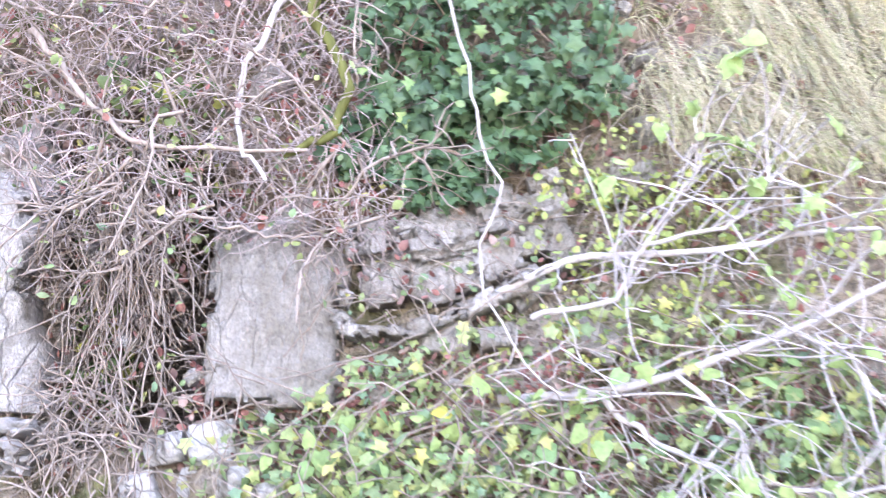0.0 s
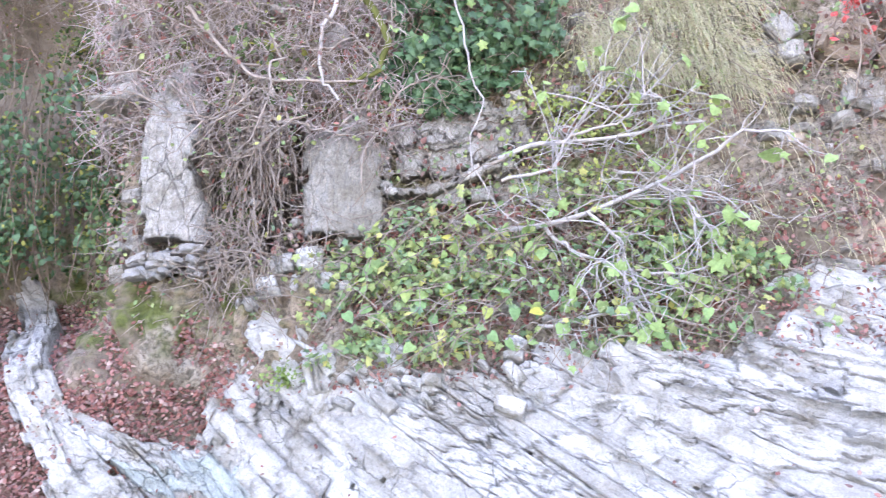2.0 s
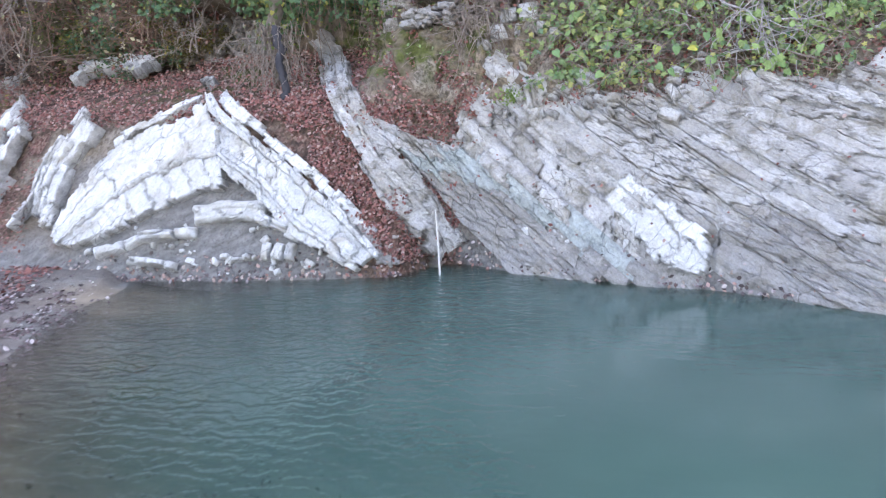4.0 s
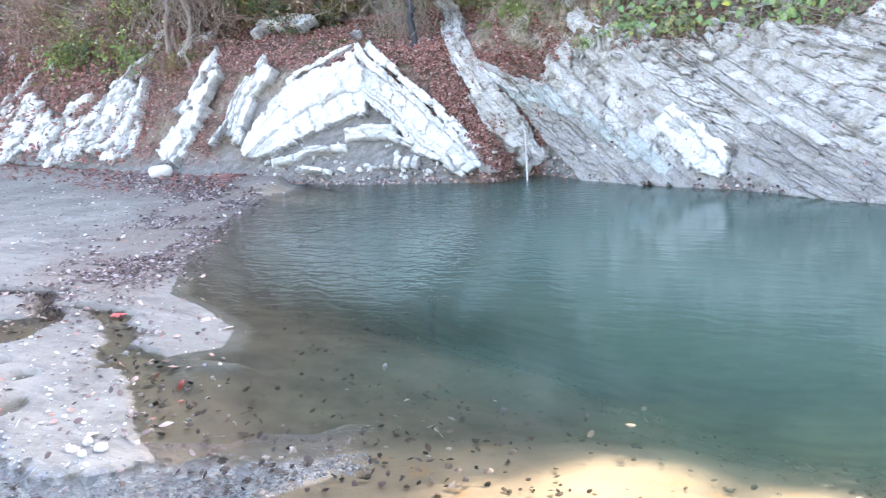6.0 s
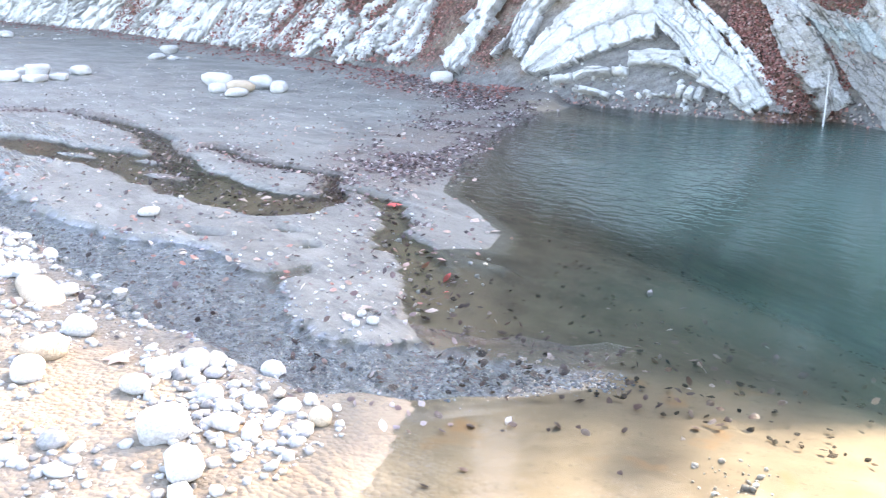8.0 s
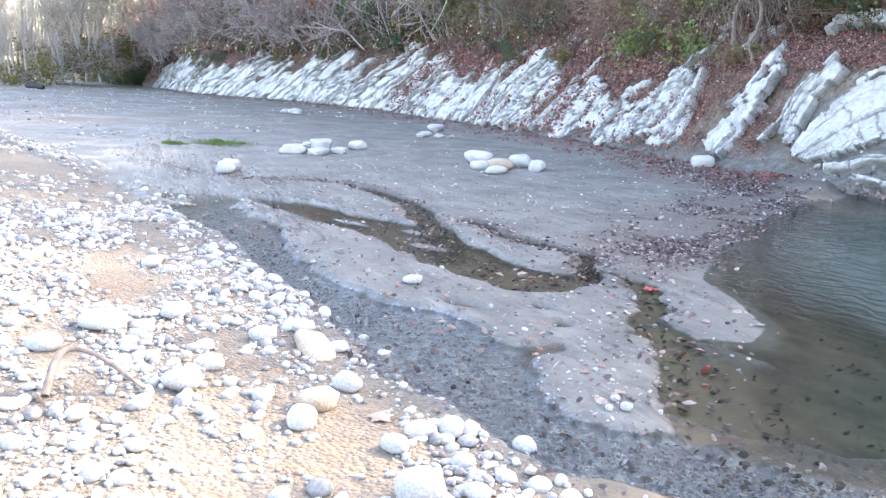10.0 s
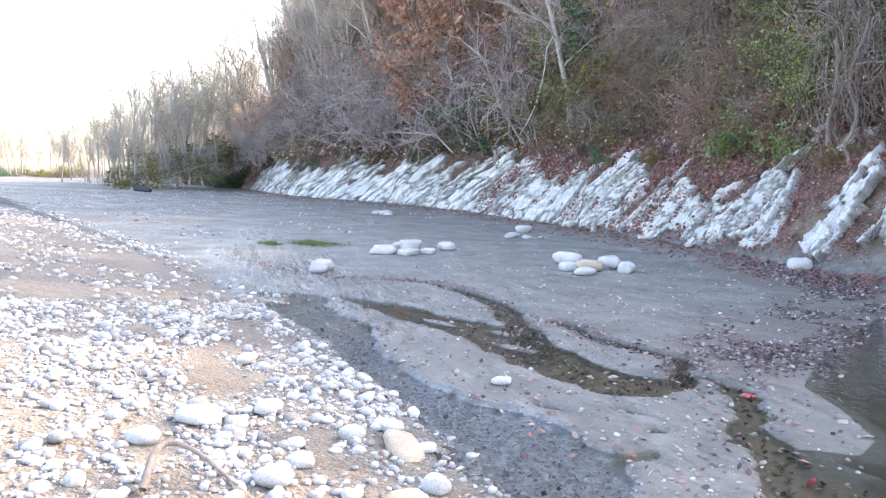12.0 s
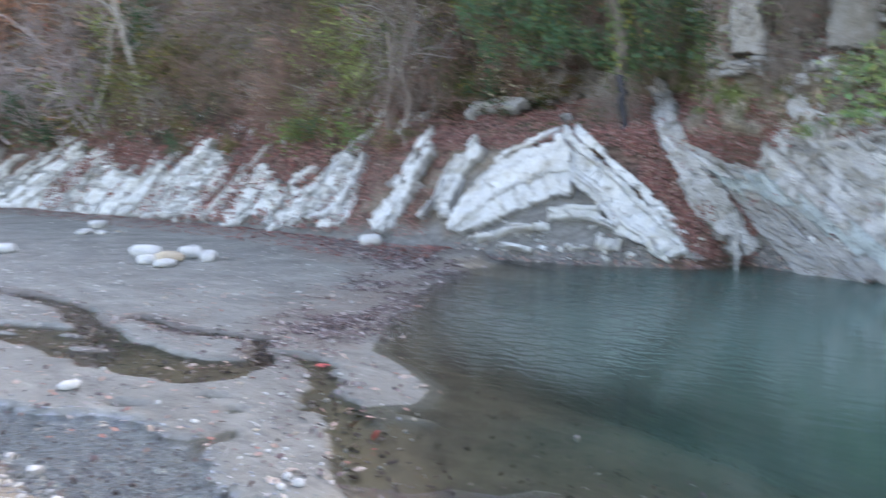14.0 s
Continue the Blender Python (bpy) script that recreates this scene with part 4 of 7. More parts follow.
# ---- the bank: one face from the water to the top of the wooded hill ----
def bank_material():
    n = Nodes("bank_earth")
    litter, moss, silt, stone = (n.mask(k) for k in ("litter", "moss", "silt", "stone"))
    soil = n.ramp(n.noise(0.5, 6), (0.3, (0.13, 0.1, 0.075)), (0.55, (0.22, 0.175, 0.135)), (0.75, (0.32, 0.27, 0.215)))
    rock = n.ramp(n.noise(0.28, 7, rough=0.65), (0.3, (0.22, 0.185, 0.145)), (0.5, (0.38, 0.335, 0.28)), (0.7, (0.56, 0.52, 0.46)))
    rock = n.mix(n.ramp(n.noise(0.9, 5), (0.4, 0.65), (0.6, 0.0)), rock, n.ramp(n.noise(0.12, 6), (0.35, (0.2, 0.14, 0.09)), (0.65, (0.4, 0.29, 0.2))))
    rock = n.mix(n.ramp(n.noise(0.06, 6, rough=0.8), (0.42, 0.85), (0.53, 0.0)), rock, (0.1, 0.085, 0.065))
    shale = n.ramp(n.noise(0.22, 6, n.stretch((1, 1, 3), (0, 25, 0))), (0.3, (0.15, 0.15, 0.145)), (0.5, (0.23, 0.23, 0.222)), (0.7, (0.32, 0.32, 0.31)))
    shale = n.mix(n.ramp(n.noise(0.03, 5, rough=0.7), (0.36, 0.6), (0.48, 0.0)), shale, (0.09, 0.085, 0.08))
    scrap = n.cells(0.03, where=n.mix(0.05, n.place, n.noise(0.05), "ADD")).outputs["Color"]
    dead = n.ramp(scrap, (0.05, (0.08, 0.045, 0.038)), (0.35, (0.2, 0.1, 0.08)), (0.6, (0.27, 0.155, 0.13)), (0.8, (0.33, 0.22, 0.18)), (1.0, (0.42, 0.31, 0.26)))
    dead = n.mix(n.ramp(n.noise(0.3, 5), (0.42, 0.0), (0.62, 0.7)), dead, n.ramp(n.noise(0.03, 5), (0.35, (0.07, 0.055, 0.04)), (0.65, (0.19, 0.15, 0.11))))
    dead = n.mix(n.ramp(n.noise(0.14, 6, rough=0.7), (0.4, 0.75), (0.55, 0.0)), dead, (0.05, 0.04, 0.032))
    green = n.ramp(n.noise(0.06, 5), (0.3, (0.05, 0.065, 0.02)), (0.7, (0.14, 0.16, 0.05)))
    colour = n.mix(stone, soil, rock)
    colour = n.mix(silt, colour, shale)
    colour = n.mix(litter, colour, dead)
    colour = n.mix(n.calc("MULTIPLY", moss, n.ramp(n.noise(0.25, 5), (0.42, 0.0), (0.58, 1.0))), colour, green)
    height = n.calc("ADD", n.noise(0.12, 6, rough=0.65), n.calc("MULTIPLY", n.cells(0.16).outputs["Distance"], 0.5))
    return n.done(colour, 0.9, n.bump(height, 0.11, 1.0), 0.2)


BANK = bank_material()
bx = np.concatenate([np.linspace(-140, -40, 60)[:-1], np.linspace(-40, -14, 120)[:-1], np.linspace(-14, 6.5, 340)[:-1], np.linspace(6.5, 30, 30)])
frac = np.concatenate([np.linspace(-0.5, 3.2, 60)[:-1], np.linspace(3.2, 6.2, 34)[:-1], np.linspace(6.2, 22, 40)])
# over the near cliff the crest is unseen; its height sets the shadow's edge
CREST_X = [-140, -90, -65, -50, -40, -25, -10, -6, -3.5, -2, -0.3, 1, 2.4, 4, 30]
CREST_Z = [2.5, 4.6, 8.5, 12.0, 13.5, 13.0, 11.0, 10.2, 9.0, 8.5, 7.9, 7.3, 6.1, 5.7, 5.9]
top = np.interp(bx, CREST_X, CREST_Z)
gx = np.repeat(bx, len(frac)).reshape(len(bx), -1)
gz = np.minimum(np.tile(frac, (len(bx), 1)), 1e9)
gz = np.where(gz > 2.6, 2.6 + (gz - 2.6) * ((top - 2.6) / 19.4)[:, None], gz)
flat = np.stack([gx, face_y(gx, gz), gz], -1).reshape(-1, 3)
rough_at = 0.25 + 0.75 * smooth(2.4, 3.2, flat[:, 2])
calm = 0.35 + 0.65 * smooth(-5, -9, flat[:, 0])
lift = wavy(flat, 1.7, 31) * 0.22 * calm + (wavy(flat, 0.5, 32) * 0.09 - 0.05) * (0.5 + 0.5 * calm) + wavy(flat, 0.2, 33) * 0.04
outward = face_normal(flat[:, 0], flat[:, 2])
lift = lift - 0.07 * smooth(-2.6, -1.9, flat[:, 0]) * smooth(2.3, 1.7, flat[:, 2])
# the hollow under the overhang behind the fold, and the cleft between the two pillars
hollow = smooth(-6.6, -5.6, flat[:, 0]) * smooth(-2.6, -3.6, flat[:, 0]) * smooth(2.6, 2.75, flat[:, 2]) * smooth(3.6, 3.3, flat[:, 2])
cleft = smooth(-0.82, -0.76, flat[:, 0]) * smooth(0.05, 0.0, flat[:, 0]) * smooth(2.95, 3.1, flat[:, 2]) * smooth(4.9, 4.3, flat[:, 2])
flat = flat + outward * (lift * rough_at * (1 - 0.6 * cleft))[:, None] + np.array([0, 1.0, 0]) * (0.7 * hollow + 1.9 * cleft)[:, None]
mound = smooth(-2.3, -1.5, flat[:, 0]) * smooth(1.0, 0.2, flat[:, 0]) * smooth(1.75, 2.15, flat[:, 2]) * smooth(3.0, 2.7, flat[:, 2])
flat = flat + outward * (0.14 * mound * (1 + 1.1 * wavy(flat, 0.4, 35) + 0.7 * wavy(flat, 0.15, 36)))[:, None]
# level ground behind the brow
grid = flat.reshape(*gx.shape, 3)
behind = grid[:, -1:] + np.array([0, 90.0, 1.5])
flat = np.concatenate([grid, grid[:, -1:] + np.array([0, 6.0, 0.3]), behind], 1)
gx = flat[..., 0]
flat = flat.reshape(-1, 3)
index = np.arange(len(flat)).reshape(gx.shape)
faces = np.stack([index[:-1, :-1], index[1:, :-1], index[1:, 1:], index[:-1, 1:]], -1).reshape(-1, 4)
me = mesh_of("bank", flat, faces, BANK)
px, pz = flat[:, 0], flat[:, 2]
k1, k2 = wavy(flat, 1.2, 41), wavy(flat, 0.35, 42)
bench = smooth(-9.5, -7.5, px) * smooth(-1.6, -2.4, px) * smooth(1.75, 2.05, pz) * smooth(2.95, 2.7, pz)
gully = smooth(-3.2, -2.8, px + 1.02 * (pz - 1)) * smooth(-1.3, -1.6, px + 0.72 * pz - 0.5)
litter_mask = np.maximum(bench, smooth(-0.1, 0.5, gully) * smooth(2.9, 2.6, pz))
litter_mask = np.maximum(litter_mask, smooth(-0.1, 0.3, k1 + 0.4 * k2) * smooth(0.3, 0.6, pz) * smooth(3.2, 2.6, pz) * (px < -6))
litter_mask = np.maximum(litter_mask, smooth(0.0, 0.5, k1 + 0.5 * k2) * smooth(2.4, 2.0, pz) * smooth(1.4, 1.8, pz) * smooth(-2.0, -1.6, px) * smooth(1.0, 0.0, px))
litter_mask = np.maximum(litter_mask, smooth(0.8, 1.4, pz + 0.3 * k1) * smooth(4.5, 3.2, pz) * smooth(-7, -8, px))
litter_mask = np.maximum(litter_mask, 0.55 * smooth(-0.2, 0.4, k1) * smooth(2.8, 3.5, pz) * smooth(-6, -9, px))
litter_mask = np.maximum(litter_mask, 0.6 * smooth(0.1, 0.5, k2) * smooth(0.0, 0.4, px) * smooth(3.6, 3.0, px) * smooth(1.9, 2.2, pz) * smooth(3.4, 3.0, pz))
# behind the bramble tangle: litter, with the tangle's shade put into its dark colour
litter_mask = np.maximum(litter_mask, 0.8 * smooth(0.1, 0.5, k1 + 0.6 * k2) * smooth(3.7, 4.0, pz) * smooth(1.6, 0.9, px) * smooth(-3, -1.6, px))
paint(me, "litter", litter_mask)
paint(me, "silt", np.maximum(smooth(0.75, 0.25, pz + 0.2 * k1), smooth(-6.3, -5.6, px) * smooth(-1.3, -1.8, px) * smooth(1.6, 1.2, pz)))
# pale stone is held back behind the tangle as well, for the same shade
paint(me, "stone", np.clip(smooth(-3.0, -1.4, px) + 0.6 * smooth(2.9, 2.5, pz), 0, 1) * (1 - 0.75 * smooth(3.8, 4.2, pz) * smooth(1.4, 0.6, px)) * smooth(-0.6, 0.4, k1 + 0.5 * k2 + 0.5))
mossy = smooth(-0.2, 0.6, k1 - 0.4 * k2) * smooth(1.9, 2.5, pz) * smooth(3.8, -1.5, px)
mossy = np.maximum(mossy, 0.8 * smooth(0.1, 0.6, k1 + 0.5 * k2) * smooth(-0.5, 0.5, px) * smooth(2.0, 2.3, pz))
paint(me, "moss", np.maximum(mossy, smooth(-2.4, -1.9, px) * smooth(-0.2, -0.6, px) * smooth(2.1, 2.4, pz) * smooth(3.2, 2.9, pz) * smooth(-0.9, 0.1, k2)))
bank = part("bank", me)
tagged(bank, "steep river bank of earth, broken rock and leaf litter", "bank", kind="structure")

# ---- white limestone beds on the bank ----
def outcrop(name, label, blocks, material, group="rock outcrops"):
    root = thing(name, label, "rock", group)
    for v, f, dirt_shade, *_ in blocks:
        me = mesh_of("rock_block", v, f, material, flat=True)
        paint(me, "dirt_shade", dirt_shade)
        part("rock_block", me, root)
    return root


def single_rocks(name, label, blocks, material, group):
    for v, f, dirt_shade in blocks:
        me = mesh_of(name, v, f, material, flat=True)
        paint(me, "dirt_shade", dirt_shade)
        tagged(part(name, me), label, "rock", group)


# right of the gully: a fan of beds dipping to the water, steep at first, then flatter
RIM_X = [-2.9, -2.55, -2.0, -1.75, -1.4, -0.95, -0.6, -0.4, 0.1, 0.68, 1.36, 1.8, 2.15, 2.5, 3.0, 3.5, 4.2, 5.0, 7.0]
RIM_Z = [3.0, 2.5, 1.9, 1.72, 1.52, 1.45, 2.1, 2.4, 2.14, 2.04, 1.9, 2.07, 1.92, 1.9, 1.95, 2.4, 2.65, 2.7, 2.6]
SILT_X, SILT_Z = [-2.2, -1.6, -0.9, 0.3, 1.0, 1.5, 1.75, 1.9, 2.3, 2.7, 3.5, 5], [1.0, 1.1, 1.15, 0.62, 0.24, 0.1, 0.3, 0.85, 0.55, 0.35, 0.3, 0.2]
c = np.linspace(0, 1, 330)
fan_x = -2.05 + 8.0 * c**1.08
fan_z = np.interp(fan_x, RIM_X, RIM_Z)
steep = np.radians(np.interp(fan_x, [-2.8, -1.8, -0.8, 0.5, 2, 4, 6], [57, 51, 47, 43, 35, 27, 21]))
s = np.arange(-0.15, 3.7, 0.032)
down = steep[None] * np.exp(-0.03 * np.maximum(s, 0))[:, None]
X, Z = fan_x[None] + s[:, None] * np.cos(down), fan_z[None] - s[:, None] * np.sin(down)
V = np.broadcast_to(np.cumsum(np.maximum(np.gradient(fan_x) * np.sin(steep) + np.gradient(fan_z) * np.cos(steep), 0) + 0.12 * np.gradient(fan_x))[None], X.shape)
S = np.broadcast_to(s[:, None], X.shape)
ripple = wavy(np.stack([X, 0 * X, Z], -1).reshape(-1, 3), 0.5, 91).reshape(X.shape)
rise = Z - np.interp(X, SILT_X, SILT_Z) + 0.1 * ripple
sink = 0.05 * smooth(0.1, -0.25, rise) + 0.02 * smooth(0.5, 0.1, rise)
# the open cleft that runs down to the water beside the white slab
sink = sink + 0.1 * np.exp(-(((X - np.interp(Z, [0.0, 0.4, 0.85], [1.55, 1.68, 1.86]) + 0.04 * ripple) / 0.06) ** 2)) * smooth(1.0, 0.75, Z)


def fan_keep(which, seed):
    start = 0.28 * hashed(which, 21.0, seed) ** 2 - 0.12
    return (S > start) & (Z > -0.05) & (X < 7.5) & (Z < 3)


pieces = rock_sheet((X, Z, S, V), 41, layer=0.12, length=0.5, base=0.1, step=0.05, bias=0.03, sink=sink, keep=fan_keep, tilt=0.6, lump=1.4)
heights = [m[2] - np.interp(m[0], SILT_X, SILT_Z) + 0.1 * rng.normal() for *_, m in pieces]
blue = [abs(m[2] - float(np.interp(m[0], [-1.9, -0.9, 0.4, 0.9], [1.3, 1.22, 0.5, 0.2]))) < 0.13 and m[0] < 0.8 for *_, m in pieces]
for low, high, label, mat in ((0.06, 9, "pale limestone beds dipping into the pool", LIME), (-9, 0.06, "grey silt-coated limestone beds at the water's edge", LIME_GREY)):
    outcrop("dipping_rock_outcrop", label, [q for q, h, b in zip(pieces, heights, blue) if low <= h < high and not b], mat)
outcrop("dipping_rock_outcrop", "bluish-green limestone band between grey beds", [q for q, b in zip(pieces, blue) if b], LIME_BLUE)
patch = rock_sheet(spread([(0.98, 1.1), (1.3, 0.85), (1.72, 0.5), (1.68, 0.3)], [(0.68, 0.84), (0.98, 0.48), (1.2, 0.14), (1.56, 0.12)]), 901, layer=0.5, length=1.1, base=0.15, step=0.03, bias=0.02, worn=0.7, tilt=0.4, lump=1.6)
outcrop("bare_rock_slab", "clean white limestone slab above the waterline", patch, LIME_LEFT)
slabs = rock_sheet(ribbon([(2.3, 1.95), (3.4, 1.45), (4.8, 0.9)], (0.5, 0.62)), 911, layer=0.1, length=1.1, base=0.12, step=0.06, bias=0.05)
slabs += rock_sheet(ribbon([(3.0, 2.06), (4.0, 1.72), (5.4, 1.25)], (0.16, 0.3)), 913, layer=0.08, length=1.1, base=0.13, step=0.04, bias=0.03, tilt=0.5)
outcrop("long_rock_slab", "long flat white limestone slabs with dark joints", slabs, LIME)
rib = rock_sheet(ribbon([(-2.86, 3.0), (-2.45, 2.35), (-2.1, 1.8), (-1.8, 1.3), (-1.45, 0.75), (-1.05, 0.15)], (0.32, 0.56)), 921, layer=0.1, length=0.38, base=0.13, step=0.06, bias=0.04, worn=0.5, lump=1.6)
outcrop("rock_rib", "blocky white limestone rib along the leafy gully", rib, LIME)

rubble = []
for i in range(46):
    x = -0.4 + 2.8 * rng.random()
    z = float(np.interp(x, RIM_X, RIM_Z)) + 0.16 * rng.normal() - 0.06
    w = 0.05 + 0.13 * rng.random() ** 2
    a = math.radians(-35 + 25 * rng.normal())
    rubble.append(bed([(x, z), (x + 1.7 * w * math.cos(a), z + 1.7 * w * math.sin(a))], w, 0.16, 0.1, 2900 + i, 0.6))
single_rocks("loose_rock", "broken white stone lying along the top of the beds", rubble, LIME, "loose rocks on the beds")

# the fold: two limbs meeting at a sharp crest over a shale core
limb = rock_sheet(ribbon([(-3.98, 2.24), (-3.46, 1.84), (-2.9, 1.4), (-2.3, 0.86), (-1.85, 0.38)], (0.16, 0.2)), 931, layer=0.3, length=0.6, base=0.13, step=0.05, bias=0.02, tilt=0.6)
limb += rock_sheet(spread([(-4.08, 2.22), (-3.45, 1.75), (-2.85, 1.28), (-2.24, 0.76), (-1.8, 0.24)], [(-3.82, 1.3), (-3.25, 0.86), (-2.86, 0.46), (-2.38, 0.2), (-2.1, 0.06)]), 932, layer=0.2, length=0.55, base=0.15, step=0.05, bias=0.035, worn=0.6, tilt=0.6, lump=1.5)
limb += rock_sheet(ribbon([(-4.32, 2.2), (-4.2, 2.34), (-4.08, 2.4)], (0.16, 0.1)), 934, layer=0.2, length=0.14, base=0.13, step=0.06)
grey_limb = rock_sheet(spread([(-2.72, 1.28), (-2.2, 0.78), (-1.58, 0.14)], [(-2.6, 0.98), (-2.2, 0.58), (-1.82, 0.1)]), 935, layer=0.2, length=0.7, base=0.07, step=0.03, bias=0.02, tilt=0.5)
left_limb = rock_sheet(ribbon([(-4.1, 2.16), (-4.6, 1.96), (-5.05, 1.76), (-5.35, 1.6)], (0.07, 0.13)), 941, layer=0.3, length=0.4, base=0.13, step=0.06, bias=0.02)
left_limb += rock_sheet(spread([(-3.9, 2.08), (-4.45, 1.9), (-5.1, 1.66), (-5.6, 1.3), (-5.95, 0.8), (-6.05, 0.42)], [(-3.66, 1.0), (-4.14, 0.99), (-4.65, 0.8), (-5.1, 0.6), (-5.45, 0.46), (-5.8, 0.36)]), 942, layer=0.17, length=0.9, base=0.16, step=0.035, bias=0.03, worn=0.6, tilt=0.5, lump=1.7)
outcrop("folded_rock_limb", "thick white limestone limb of a sharp rock fold", limb, LIME_LEFT)
outcrop("folded_rock_limb", "grey silt-coated bed beside a sharp rock fold", grey_limb, LIME_GREY)
outcrop("folded_rock_limb", "creamy white layered limb of a sharp rock fold", left_limb, LIME_LEFT)
core = broken_bed([(-5.43, 0.3), (-5.1, 0.38), (-4.8, 0.5), (-4.1, 0.56)], 0.12, 0.22, 0.08, 951, 0.3)
core += [bed([(-4.12, 0.74), (-3.7, 0.78), (-3.2, 0.76)], (0.22, 0.24), 0.24, 0.05, 952)]
core += broken_bed([(-3.3, 0.7), (-3.05, 0.58), (-2.75, 0.42)], 0.12, 0.22, 0.06, 953, 0.25)
core += broken_bed([(-5.0, 0.22), (-4.6, 0.2), (-4.35, 0.17)], 0.09, 0.2, 0.06, 954, 0.14)
core += broken_bed([(-3.75, 0.26), (-3.4, 0.28)], 0.06, 0.18, 0.05, 955, 0.15)
core += [bed([(x, 0.22), (x + 0.04, 0.4)], 0.09, 0.2, 0.06, 960 + i) for i, x in enumerate((-3.2, -3.06, -2.92))]
core += [bed([(-2.35, 0.42), (-2.15, 0.2)], 0.24, 0.26, 0.14, 971)]
outcrop("fold_core", "thin bluish-white layers in the grey shale of the fold", core, LIME_LEFT)

# single steep blades beside the fold
blades = rock_sheet(ribbon([(-5.62, 2.0), (-6.1, 1.4), (-6.28, 0.62)], (0.36, 0.4)), 981, layer=0.2, length=0.6, base=0.2, step=0.08)
blades += rock_sheet(ribbon([(-6.8, 2.0), (-7.1, 1.3), (-7.45, 0.7), (-7.7, 0.3)], (0.26, 0.6)), 982, layer=0.22, length=0.4, base=0.2, step=0.12)
blades += rock_sheet(ribbon([(-7.05, 2.25), (-7.25, 1.7), (-7.6, 1.1)], (0.16, 0.26)), 983, layer=0.2, length=0.4, base=0.18, step=0.1)
blades += rock_sheet(ribbon([(-6.1, 1.75), (-6.4, 1.2), (-6.75, 0.6)], (0.13, 0.22)), 984, layer=0.2, length=0.35, base=0.14, step=0.1)
blades += rock_sheet(ribbon([(-6.0, 0.95), (-6.3, 0.5)], (0.18, 0.22)), 985, layer=0.2, length=0.3, base=0.13, step=0.1)
blades += rock_sheet(ribbon([(-8.75, 1.9), (-8.9, 1.1), (-9.2, 0.5)], (0.2, 0.34)), 987, layer=0.2, length=0.4, base=0.16, step=0.1)
blades += rock_sheet(ribbon([(-6.7, 2.52), (-6.0, 2.7), (-5.3, 2.5)], (0.26, 0.24)), 986, layer=0.12, length=0.5, base=0.3, step=0.08)
outcrop("standing_outcrop", "upright white limestone blades among fallen leaves", blades, LIME_LEFT)

# steep ribs of the long bank upstream, in groups: broken slabs that merge into one white slope
FOOT_X, FOOT_Z = [-64, -30, -22, -16, -11, -7.9], [0.02, 0.03, 0.06, 0.22, 0.38, 0.42]
for name, left, right, grain in (("near", -19.0, -7.9, 0.04), ("middle", -36.0, -18.6, 0.07), ("far", -64.0, -35.5, 0.12)):
    far = float(smooth(-10, -60, 0.5 * (left + right)))
    u = np.arange(left - 2.5, right, grain)
    s = np.arange(0.0, 2.75, grain * 1.1)
    bend = wavy(np.stack([u, 0 * u, 0 * u], 1), 2.2, 95)
    lean = (0.75 + 0.3 * bend + 0.75 * smooth(-12, -30, u))[None] * (1 + 0.16 * (s[:, None] - 1.2))
    X, Z = u[None] + lean * s[:, None], s[:, None] + 0 * u[None]
    S, V = np.hypot(lean * s[:, None], s[:, None]), np.broadcast_to(u[None] * 0.78, X.shape)
    V = V + 0.12 * wavy(np.stack([X, 0 * X, Z], -1).reshape(-1, 3), 0.9, 96).reshape(X.shape)
    crown = 1.95 + 0.3 * np.sin(X * 0.75 + 1) + 0.22 * np.sin(X * 1.9) + 0.25 * smooth(-16, -30, X)

    def rib_keep(which, seed):
        stand = hashed(which, 31.0, seed)
        tall = crown * (0.62 + 0.5 * hashed(which, 33.0, seed)) * np.where(stand < 0.1, 0.55, 1)
        jag = 0.13 * wavy(np.stack([X, 0 * X, Z], -1).reshape(-1, 3), 0.35, 93).reshape(X.shape)
        low = np.interp(X, FOOT_X, FOOT_Z)
        return (Z + jag < tall) & (Z + jag > low * (0.4 + 0.9 * hashed(which, 35.0, seed))) & (X > left) & (X < right + (1.0 if name != "near" else -0.9)) & (hashed(which, 37.0, seed) > 0.03)

    pieces = rock_sheet((X, Z, S, V), 51 + int(-left), layer=0.27 * (1 + 1.1 * far), length=0.75 * (1 + far), base=0.11 if name == "near" else 0.15, step=0.08 if name == "near" else 0.13, bias=0.065 if name == "near" else 0.09, keep=rib_keep, ragged=0.16, lump=1.7, gap=0.012)
    groups = defaultdict(list)
    for q in pieces:
        groups[int(-q[3][0] // 6)].append(q)
    for key in sorted(groups):
        outcrop("rib_outcrop", "row of slanting white limestone ribs with leaves between", groups[key], LIME_LEFT)
# small broken bits along the tops and the foot
chips = []
for i in range(70):
    x, z = -7.6 - 34 * rng.random() ** 1.4, 1.7 + 1.5 * rng.random()
    chips.append(bed([(x, z), (x + 0.2, z + 0.15 + 0.25 * rng.random())], (0.1 + 0.14 * rng.random(), 0.07), 0.26, -0.06, 1700 + i, layer=0.2))
single_rocks("rock_stub", "small white limestone stub above the ribs", chips, LIME_LEFT, "rock stubs")

